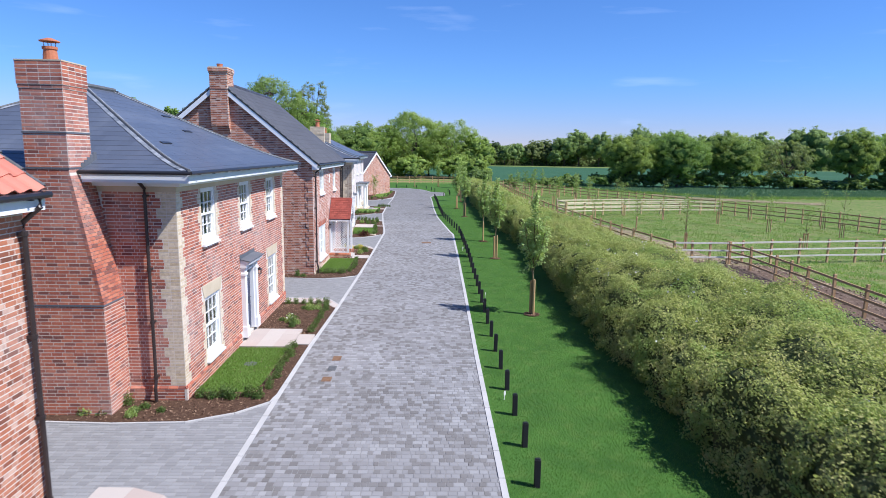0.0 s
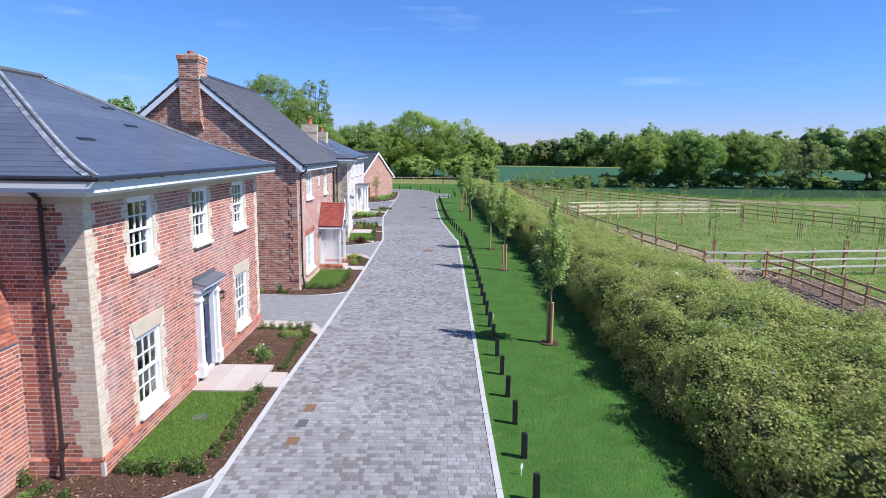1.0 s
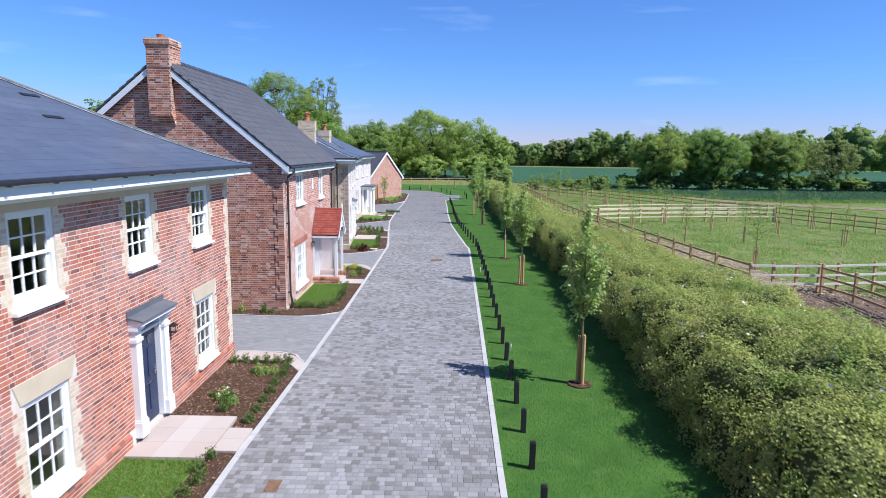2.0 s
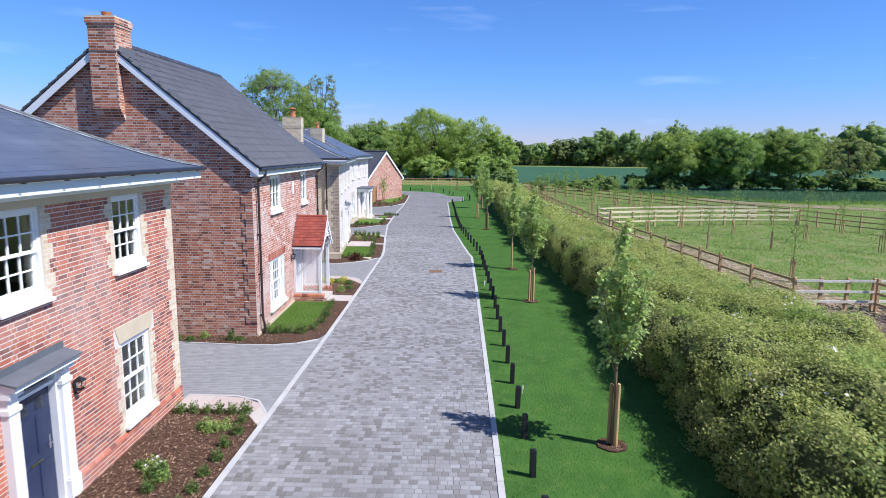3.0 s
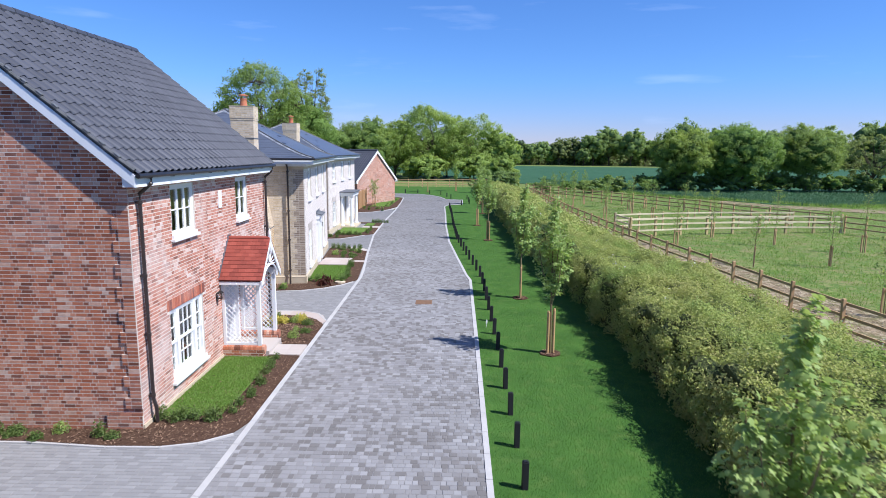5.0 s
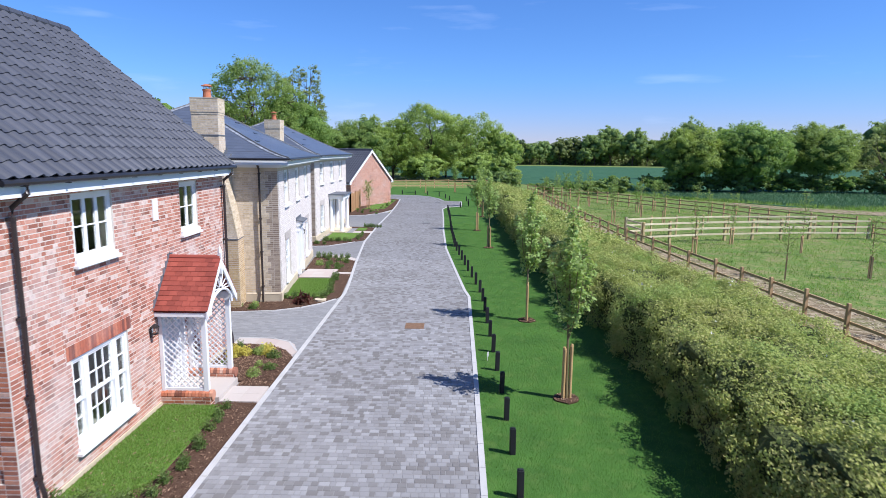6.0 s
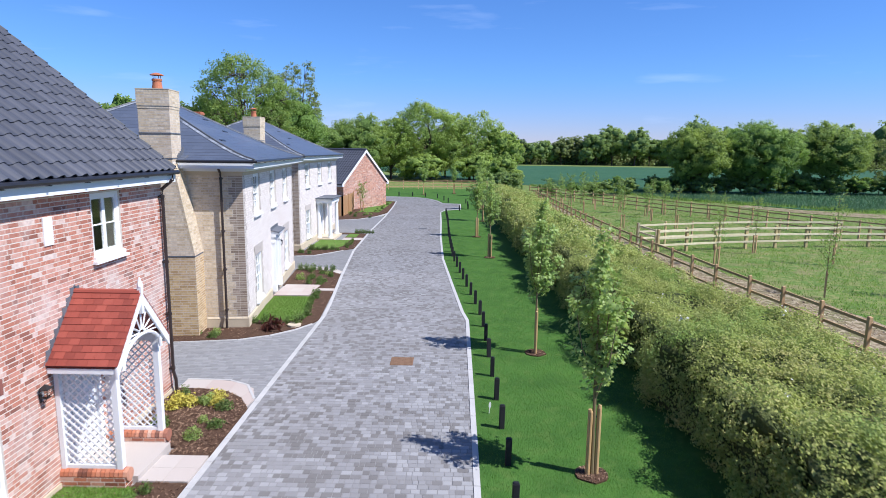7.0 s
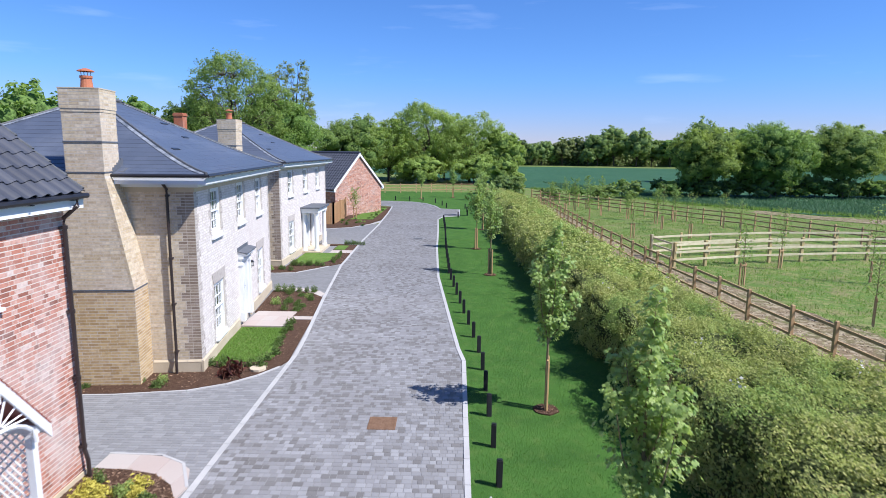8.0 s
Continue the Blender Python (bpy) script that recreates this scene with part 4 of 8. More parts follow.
def hipped_house(m, label, field, quoin, plinth, door_mat, door_label, length=9.58, depth=8.0, over=0.52, c=(1.92, 4.93, 7.80), portico=False, n_single=300, stack_drop=0.0, front_brick=None, low_stack=None, front_quoin=None):
    """Double-fronted house of two storeys: brick with contrasting quoins, sash windows, hipped slate roof, outside chimney."""
    root = thing("house", m, label, "house", "houses")
    H = 4.95
    front = Face((0, 0, 0), (0, 1, 0), (1, 0, 0))
    near = Face((0, 0, 0), (-1, 0, 0), (0, -1, 0))
    far = Face((0, length, 0), (-1, 0, 0), (0, 1, 0))
    back = Face((-depth, 0, 0), (0, 1, 0), (-1, 0, 0))
    ups = [(u - 0.49, u + 0.49, 3.36, 4.78) for u in c]
    lows = [(u - 0.52, u + 0.52, 0.42, 2.08) for u in (c[0], c[2])]
    door = [(c[1] - 0.53, c[1] + 0.53, 0.15, 2.38)]
    holes = ups + lows + door
    def make_wall(name, face, ln, hol):
        ob = part(name, backing(face, ln, H, hol), MORTAR, root)
        return ob
    wf = make_wall("front_wall", front, length, holes)
    wn_ = make_wall("side_wall", near, depth, [])
    wfar = make_wall("side_wall", far, depth, [])
    wb = make_wall("back_wall", back, length, [])
    far_set = lay_bricks(far, depth, 0.0, H, [], None, {}, "flemish")
    place_bricks(wfar, far, far_set["field"], field, None, plain=True)
    back_set = lay_bricks(back, length, 0.0, H, [], None, {}, "flemish")
    place_bricks(wb, back, back_set["field"], field, None, plain=True)
    def teeth(k):
        return 0.335 if (k // 3) % 2 == 0 else 0.225
    def zf(k, z):
        q = teeth(k)
        out = [(0, q, "quoin"), (length - q, length, "quoin")]
        t = 0.225 if (k // 3) % 2 == 0 else 0.12
        for a, b, z0, z1 in ups + lows:
            if z0 - 0.02 < z < z1 + 0.05:
                out += [(a - t, a, "quoin"), (b, b + t, "quoin")]
        return out
    def zn(k, z):
        q = 0.225 if (k // 3) % 2 == 0 else 0.335
        return [(0, q + 0.1, "quoin")]
    zp = 0.375
    fs = lay_bricks(front, length, zp, 4.80, holes + [(c[0] - 0.72, c[0] + 0.72, 2.08, 2.40), (c[2] - 0.72, c[2] + 0.72, 2.08, 2.40)], zf, {}, "flemish")
    count = [0]
    def pick(u, z):
        if u < 3.2 and z < 3.4 and count[0] < n_single:
            count[0] += 1
            return True
        return False
    # front_brick and front_quoin, where given, hold this wall's sunlight in their colour
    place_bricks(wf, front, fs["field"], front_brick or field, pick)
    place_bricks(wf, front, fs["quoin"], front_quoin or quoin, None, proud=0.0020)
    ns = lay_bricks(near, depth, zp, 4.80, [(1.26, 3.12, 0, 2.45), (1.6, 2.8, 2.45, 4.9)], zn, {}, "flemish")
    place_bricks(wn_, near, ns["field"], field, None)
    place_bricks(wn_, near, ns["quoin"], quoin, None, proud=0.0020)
    # plinth, with a splayed top course
    for w, face, ln, hol in ((wf, front, length, [(c[1] - 0.85, c[1] + 0.85)]), (wn_, near, depth, [(1.26, 3.12)])):
        g = Geo()
        spans = [(-0.045, ln)]
        for a, b in hol:
            spans = cut(spans, a, b)
        for a, b in spans:
            face.slab(g, a, b, -0.1, 0.30, -0.02, 0.038)
        part("plinth", g, MORTAR if plinth is not STONE else STONE, w)
        for a, b in spans:
            pf = Face(face.at(a, 0, 0.038), face.a, face.n)
            if plinth is not STONE:
                ps = lay_bricks(pf, b - a, 0.0, 0.30, [], None, {}, "stretcher")
                place_bricks(w, pf, ps["field"], plinth, None)
            sp = Geo()
            u = a
            while u < b - 0.05:
                e = min(u + 0.215, b)
                n = len(sp.v)
                sp.v += [face.at(u, 0.30, 0.042), face.at(e - 0.008, 0.30, 0.042), face.at(e - 0.008, 0.318, 0.042), face.at(u, 0.318, 0.042), face.at(e - 0.008, 0.37, 0.004), face.at(u, 0.37, 0.004)]
                sp.f += [(n, n + 1, n + 2, n + 3), (n + 3, n + 2, n + 4, n + 5)]
                u = e
            part("plinth_cap", sp, plinth, w, kind="stuff")
    # stone band under the eaves and flat arches over the lower windows
    g = Geo()
    front.slab(g, -0.02, length + 0.02, 4.78, 4.93, -0.02, 0.018)
    near.slab(g, 0.0, depth, 4.78, 4.93, -0.02, 0.018)
    part("stone_band", g, STONE, root, "pale stone band under the eaves")
    for u in (c[0], c[2]):
        g = Geo()
        front.slab(g, u - 0.58, u + 0.58, 2.08, 2.40, -0.1, 0.014, u - 0.70, u + 0.70)
        part("lintel", g, STONE if plinth is not STONE else SUNLIT_GREY_BRICK, wf, "splayed stone window head")
    for a, b, z0, z1 in ups + lows:
        window(root, front, a, b, z0, z1, 3, 2)
    door_set(root, front, c[1], door_mat, door_label) if not portico else plain_door(root, front, c[1], door_mat, door_label)
    rooms(root, length, depth)
    hip_roof(root, length, depth, 5.25, over)
    chimney_tall(root, field, stack_drop, low_stack)
    downpipe(root, near, 0.62, 5.2)
    downpipe(root, far, 0.35, 5.2)
    return root


def plain_door(parent, face, uc, mat, label):
    """A door under a flat-roofed portico on columns."""
    root = new("door")
    root.parent = parent
    g = Geo()
    for s in (-1, 1):
        face.slab(g, uc + s * 0.50 - 0.09, uc + s * 0.50 + 0.09, 0.15, 2.38, -0.12, 0.06)
    face.slab(g, uc - 0.41, uc + 0.41, 2.15, 2.38, -0.12, 0.06)
    part("door_case", g, WHITE, root)
    g = Geo()
    face.slab(g, uc - 0.41, uc + 0.41, 0.17, 2.15, -0.11, -0.06)
    for s in (-1, 1):
        face.slab(g, uc + s * 0.19 - 0.12, uc + s * 0.19 + 0.12, 0.4, 1.9, -0.06, -0.045)
    part("door_leaf", g, mat, root, label)
    port = new("portico")
    port.parent = parent
    tagged(port, "white flat-roofed portico on columns")
    g = Geo()
    face.slab(g, uc - 1.25, uc + 1.25, 2.30, 2.50, 0.0, 0.98)
    face.slab(g, uc - 1.33, uc + 1.33, 2.50, 2.56, 0.0, 1.05)
    part("entablature", g, WHITE, port)
    g = Geo()
    face.slab(g, uc - 1.38, uc + 1.38, 2.56, 2.63, 0.0, 1.10)
    part("portico_roof", g, LEAD, port, "grey lead flat roof")
    for s in (-1, 1):
        for d in (0.82, 0.12):
            p = face.at(uc + s * 1.05, 0, d)
            g = Geo()
            g.tube([(p[0], p[1], 0.12), (p[0], p[1], 0.20)], 0.17, 14)
            g.tube([(p[0], p[1], 0.20), (p[0], p[1], 0.26), (p[0], p[1], 1.2), (p[0], p[1], 2.18), (p[0], p[1], 2.22), (p[0], p[1], 2.30)], [0.15, 0.125, 0.12, 0.105, 0.15, 0.16], 14)
            part("column", g, WHITE, port)
    g = Geo()
    face.slab(g, uc - 1.35, uc + 1.35, -0.05, 0.12, 0.0, 1.10)
    part("step", g, STONE, port)
    return root


def pantile_slope(parent, p0, along, up, length, run, tile_mat, singles=None, name="pantile", wide=0.30, gauge=0.335):
    """S-shaped tiles in courses on a slope; p0 is its lower corner, along the eaves and up the slope are unit vectors."""
    al, upv = Vector(along), Vector(up)
    nn = al.cross(upv).normalized()
    if nn.z < 0:
        nn = -nn
    prof = [(0.0, 0.012), (0.10, 0.0), (0.30, -0.012), (0.50, 0.0), (0.62, 0.028), (0.78, 0.046), (0.92, 0.034), (1.04, 0.010)]
    t = Geo()
    for j in (0, 1):
        for a, h in prof:
            t.v.append((a * wide, j * (gauge + 0.05), h + (0.026 if j == 0 else 0.0)))
    k = len(prof)
    for i in range(k - 1):
        t.f.append((i, i + 1, k + i + 1, k + i))
    for a, h in prof:
        t.v.append((a * wide, 0.0, h + 0.008))
    for i in range(k - 1):
        t.f.append((2 * k + i, 2 * k + i + 1, i + 1, i))
    me = t.mesh(name, tile_mat)
    rot = Matrix((al, upv, nn)).transposed().to_4x4()
    flip = al.cross(upv).z < 0
    rest = Geo()
    cols, rows = int(round(length / wide)), int(round(run / gauge))
    wide2, gauge2 = length / cols, run / rows
    own = 0
    for r in range(rows):
        for c in range(cols):
            m = Matrix.Translation(Vector(p0) + al * (c * wide2) + upv * (r * gauge2) + nn * (0.018 + random.uniform(-0.002, 0.002))) @ rot
            if singles and singles(c, r) and own < 300:
                own += 1
                ob = new(name, me)
                ob.parent = parent
                ob.matrix_basis = m
            else:
                n = len(rest.v)
                rest.v += [tuple(m @ Vector(v)) for v in t.v]
                rest.f += [tuple(n + i for i in (f[::-1] if flip else f)) for f in t.f]
    if rest.f:
        part("tiling", rest, tile_mat, parent, kind="stuff")


def gable_roof(parent, length, depth, z_eave, z_ridge, tile_mat, over=0.28, verge=0.10, soffit=True, front_singles=True):
    root = new("roof")
    root.parent = parent
    half = depth / 2
    slope = Vector((-(half + over), 0, z_ridge - z_eave))
    run = slope.length
    upf = slope.normalized()
    upb = Vector((-upf.x, 0, upf.z))
    y0 = -verge
    ln = length + 2 * verge
    g = Geo()
    for sx in (1, -1):
        xe, xr = (over, -half) if sx == 1 else (-depth - over, -half)
        g.poly([(xe, y0, z_eave), (xe, y0 + ln, z_eave), (xr, y0 + ln, z_ridge), (xr, y0, z_ridge)])
        g.poly([(xe, y0, z_eave - 0.06), (xr, y0, z_ridge - 0.06), (xr, y0 + ln, z_ridge - 0.06), (xe, y0 + ln, z_eave - 0.06)])
        for y in (y0, y0 + ln):
            g.poly([(xe, y, z_eave - 0.06), (xe, y, z_eave), (xr, y, z_ridge), (xr, y, z_ridge - 0.06)])
    part("roof_deck", g, tile_mat, root)
    pantile_slope(root, (over, y0, z_eave), (0, 1, 0), tuple(upf), ln, run - 0.1, tile_mat, (lambda c, r: r < 11 and c < 28) if front_singles else None)
    pantile_slope(root, (-depth - over, y0, z_eave), (0, 1, 0), tuple(upb), ln, run - 0.1, tile_mat)
    # ridge tiles
    rd = Geo()
    k = int(ln / 0.45)
    for i in range(k):
        ya = y0 + i * ln / k
        rd.tube([(-half, ya, z_ridge + 0.0), (-half, ya + ln / k - 0.012, z_ridge + 0.0)], [0.125, 0.118], 10)
    part("ridge_tile", rd, tile_mat, root, kind="stuff")
    # bargeboards and dry-verge caps
    for y in (y0, y0 + ln):
        s = -1 if y == y0 else 1
        for sx in (1, -1):
            xe, xr = (over, -half) if sx == 1 else (-depth - over, -half)
            b = Geo()
            ya, yb = y - 0.012, y + 0.012
            pts = [(xe, z_eave - 0.02), (xr, z_ridge - 0.02), (xr, z_ridge - 0.25), (xe - sx * 0.02, z_eave - 0.24)]
            b.poly([(p[0], ya, p[1]) for p in pts])
            b.poly([(p[0], yb, p[1]) for p in reversed(pts)])
            for i in range(4):
                p, q = pts[i], pts[(i + 1) % 4]
                b.quad((p[0], ya, p[1]), (p[0], yb, p[1]), (q[0], yb, q[1]), (q[0], ya, q[1]))
            part("bargeboard", b, FASCIA, root, "white bargeboard")
            cp = Geo()
            nrow = int(run / 0.335)
            for i in range(nrow):
                f0, f1 = i / nrow, (i + 1.15) / nrow
                pa = Vector((xe + (xr - xe) * f0, y, z_eave + (z_ridge - z_eave) * f0))
                pb = Vector((xe + (xr - xe) * min(f1, 1), y, z_eave + (z_ridge - z_eave) * min(f1, 1)))
                cp.tube([pa + Vector((0, s * 0.0, 0.075)), pb + Vector((0, s * 0.0, 0.045))], [0.042, 0.034], 6)
            part("verge_cap", cp, IRON, root, kind="stuff")
            if s == -1 and sx == 1:
                clip = Geo().box(-0.06, 0.05, -0.04, 0.035, -0.012, 0.006).mesh("verge_clip", LEAD)
                for i in range(1, nrow):
                    f0 = (i + 0.1) / nrow
                    ob = new("verge_clip", clip)
                    ob.parent = root
                    ob.matrix_basis = pose(xe + (xr - xe) * f0, y, z_eave + (z_ridge - z_eave) * f0 + 0.112, 0, 40, 0)
    part("soffit", Geo().box(0.0, over, y0 + 0.015, y0 + ln - 0.015, z_eave - 0.24, z_eave - 0.03), FASCIA, root)
    part("soffit", Geo().box(-depth - over, -depth, y0 + 0.015, y0 + ln - 0.015, z_eave - 0.24, z_eave - 0.03), FASCIA, root)
    gt = Geo().tube([(over + 0.06, y0 - 0.02, z_eave - 0.03), (over + 0.06, y0 + ln + 0.02, z_eave - 0.03)], 0.047, 8)
    part("gutter", gt, BLACK_PLASTIC, root, "black plastic gutter")
    for k in range(9):
        y = y0 + 0.4 + k * (ln - 0.8) / 8
        part("gutter_bracket", Geo().box(over + 0.02, over + 0.10, y - 0.02, y + 0.02, z_eave - 0.088, z_eave - 0.074), BLACK_PLASTIC, root)
    return root


def gable_extent(depth, z_eave, z_ridge, over):
    """The stretch of a gable wall under the roof slopes at height z; u runs from the front corner."""
    k = (z_ridge - z_eave) / (depth / 2 + over)
    def ext(z):
        d = max((z - z_eave + 0.06) / k - over, 0.0)
        return d, depth - d
    return ext


def gable_wall(root, name, face, depth, z_eave, z_ridge, over, mat, zones=None, pick=None, z_from=0.0):
    g = Geo()
    ext = gable_extent(depth, z_eave, z_ridge, over)
    zs = z_eave - 0.06 + (z_ridge - z_eave) / (depth / 2 + over) * over
    outline = [(0.0, 0.0), (depth, 0.0), (depth, zs), (depth / 2, z_ridge - 0.06), (0.0, zs)]
    g.poly([face.at(u, z) for u, z in outline])
    g.poly([face.at(u, z, -0.3) for u, z in reversed(outline)])
    for (ua, za), (ub, zb) in zip(outline, outline[1:] + outline[:1]):
        if ua == ub:
            continue
        g.quad(face.at(ua, za, -0.3), face.at(ub, zb, -0.3), face.at(ub, zb), face.at(ua, za))
    w = part(name, g, MORTAR, root)
    sets = lay_bricks(face, depth, z_from, z_ridge - 0.05, [], zones, {}, "flemish", ext)
    place_bricks(w, face, sets["field"], mat, pick, plain=sets.get("quoin") is None)
    if sets.get("quoin"):
        for k in range(2, 20):
            q = Geo()
            face.slab(q, 0.0, 0.335 if k % 2 == 0 else 0.225, k * 3 * COURSE, min((k + 1) * 3 * COURSE, 4.62), -0.01, 0.0235)
            part("quoin_block", q, MORTAR, w)
        place_bricks(w, face, sets["quoin"], mat, None, proud=0.026)
    return w


def gabled_house(m, label, field, tile_mat, length=8.35, depth=8.0, z_eave=5.10, z_ridge=8.60, chimney=True, porch=True, group="houses", verge=0.17, front_brick=None):
    root = thing("house", m, label, "house", group)
    over = 0.26
    front = Face((0, 0, 0), (0, 1, 0), (1, 0, 0))
    near = Face((0, 0, 0), (-1, 0, 0), (0, -1, 0))
    far = Face((0, length, 0), (-1, 0, 0), (0, 1, 0))
    back = Face((-depth, 0, 0), (0, 1, 0), (-1, 0, 0))
    ups = [(1.72, 2.92, 3.56, 4.80), (5.70, 6.65, 3.52, 4.78)]
    lows = [(1.38, 3.12, 0.40, 2.08)]
    door = [(4.55, 5.55, 0.15, 2.2)] if porch else []
    holes = ups + lows + door
    H = 4.87
    wf = part("front_wall", backing(front, length, H, holes), MORTAR, root)
    fs = lay_bricks(front, length, 0.0, H, holes + [(1.25, 3.25, 2.08, 2.33)], None, {}, "flemish")
    count = [0]
    def pick(u, z):
        if u < 3.4 and z < 3.4 and count[0] < 300:
            count[0] += 1
            return True
        return False
    # the front's own brick carries lime bloom and painted-in sun
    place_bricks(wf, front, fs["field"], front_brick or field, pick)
    sol = []
    u = 1.25
    while u < 3.24:
        sol.append((u + 0.004, min(u + 0.073, 3.25), 2.085, 2.325, 0.0))
        u += 0.077
    place_bricks(wf, front, sol, RED_BRICK, None, proud=0.008)
    wb = part("back_wall", backing(back, length, H, []), MORTAR, root)
    bs = lay_bricks(back, length, 0.0, H, [], None, {}, "flemish")
    place_bricks(wb, back, bs["field"], field, None, plain=True)
    def zq(k, z):
        if z < 0.42 or z > 4.6:
            return []
        return [(0, 0.335 if (k // 3) % 2 == 0 else 0.225, "quoin")]
    gable_wall(root, "gable_wall", near, depth, z_eave, z_ridge, over, field, zq)
    gable_wall(root, "gable_wall", far, depth, z_eave, z_ridge, over, field)
    # short raised plinth return at the corner
    g = Geo()
    near.slab(g, 0.0, 0.72, -0.05, 0.30, 0.0, 0.035)
    part("plinth", g, MORTAR, root)
    pf = Face(near.at(0, 0, 0.035), near.a, near.n)
    place_bricks(root, pf, lay_bricks(pf, 0.72, 0.0, 0.375, [], None, {}, "stretcher")["field"], field, None)
    g = Geo()
    front.slab(g, -0.03, length, -0.05, 0.12, 0.0, 0.03)
    part("plinth", g, STONE, root, "pale mortar base strip")
    window(root, front, *ups[0], 3, 2, "casement")
    window(root, front, *ups[1], 2, 2, "casement")
    a, b, z0, z1 = lows[0]
    for wa, wb, nc in ((a, a + 0.42, 1), (a + 0.424, b - 0.424, 3), (b - 0.42, b, 1)):
        window(root, front, wa, wb, z0, z1, nc, 2, with_sill=False)
    sill = Geo()
    front.slab(sill, a - 0.07, b + 0.07, z0, z0 + 0.05, -0.12, 0.09)
    front.slab(sill, a - 0.03, b + 0.03, z0 + 0.05, z0 + 0.128, -0.12, 0.045)
    part("window_sill", sill, WHITE, root)
    if porch:
        dr = new("door")
        dr.parent = root
        g = Geo()
        for s in (-1, 1):
            front.slab(g, 5.05 + s * 0.46 - 0.05, 5.05 + s * 0.46 + 0.05, 0.15, 2.2, -0.12, 0.02)
        front.slab(g, 4.6, 5.5, 2.12, 2.2, -0.12, 0.02)
        part("door_case", g, WHITE, dr)
        g = Geo()
        front.slab(g, 4.64, 5.46, 0.17, 2.12, -0.1, -0.055)
        for s in (-1, 1):
            front.slab(g, 5.05 + s * 0.19 - 0.12, 5.05 + s * 0.19 + 0.12, 0.4, 1.1, -0.055, -0.04)
            front.slab(g, 5.05 + s * 0.19 - 0.12, 5.05 + s * 0.19 + 0.12, 1.25, 1.95, -0.055, -0.04)
        part("door_leaf", g, PALE_DOOR, dr, "pale blue-grey panelled door")
        g = Geo()
        front.slab(g, 4.40, 4.62, 4.05, 4.50, 0.0, 0.02)
        part("wall_plaque", g, WHITE, root, "small pale stone panel set in the brickwork")
    rooms(root, length, depth)
    gable_roof(root, length, depth, z_eave, z_ridge, tile_mat, over, verge)
    if chimney:
        ch = new("chimney")
        ch.parent = root
        xc = -depth / 2
        x0, x1, y0, y1 = xc - 0.35, xc + 0.42, -0.24, 0.62
        g = Geo().box(x0, x1, y0, y1, 6.72, 9.2)
        part("chimney_shaft", g, MORTAR, ch)
        stack_bricks(ch, x0, x1, y0, y1, 6.72, 9.0, field, "snew")
        for i in range(4):
            e = -0.30 + (i + 1) * 0.075
            g = Geo().box(x0, x1, -(0.0 + i * 0.055 + 0.02), 0.0, 6.42 + i * COURSE, 6.42 + (i + 1) * COURSE)
            part("corbel_course", g, MORTAR, ch)
            stack_bricks(ch, x0, x1, -(i * 0.055 + 0.02), 0.0, 6.42 + i * COURSE, 6.42 + (i + 1) * COURSE, field, "se")
        for i, e in enumerate((0.02, 0.045, 0.045)):
            za = 8.97 + i * COURSE
            part("corbel_course", Geo().box(x0 - e, x1 + e, y0 - e, y1 + e, za, za + COURSE), MORTAR, ch)
            stack_bricks(ch, x0 - e, x1 + e, y0 - e, y1 + e, za, za + COURSE, field, "snew")
        part("flaunching", Geo().box(x0 - 0.02, x1 + 0.02, y0 - 0.02, y1 + 0.02, 9.195, 9.24), STONE, ch)
        g = Geo().tube([(xc, 0.15, 9.2), (xc, 0.15, 9.32), (xc, 0.15, 9.40)], [0.13, 0.12, 0.14], 14)
        part("chimney_pot", g, TERRACOTTA, ch, "short terracotta pot")
        part("lead_tray", Geo().box(x0 - 0.012, x1 + 0.012, y0 - 0.012, y1, 8.28, 8.31), LEAD, ch, "grey lead tray")
        g = Geo()
        g.box(x1, x1 + 0.014, -0.1, y1 + 0.08, 8.15, 8.45)
        part("flashing", g, LEAD, ch, "grey lead flashing")
    downpipe(root, front, 0.28, z_eave - 0.05, 0.08, 0.33)
    downpipe(root, front, length - 0.12, z_eave - 0.05, 0.08, 0.33)
    return root


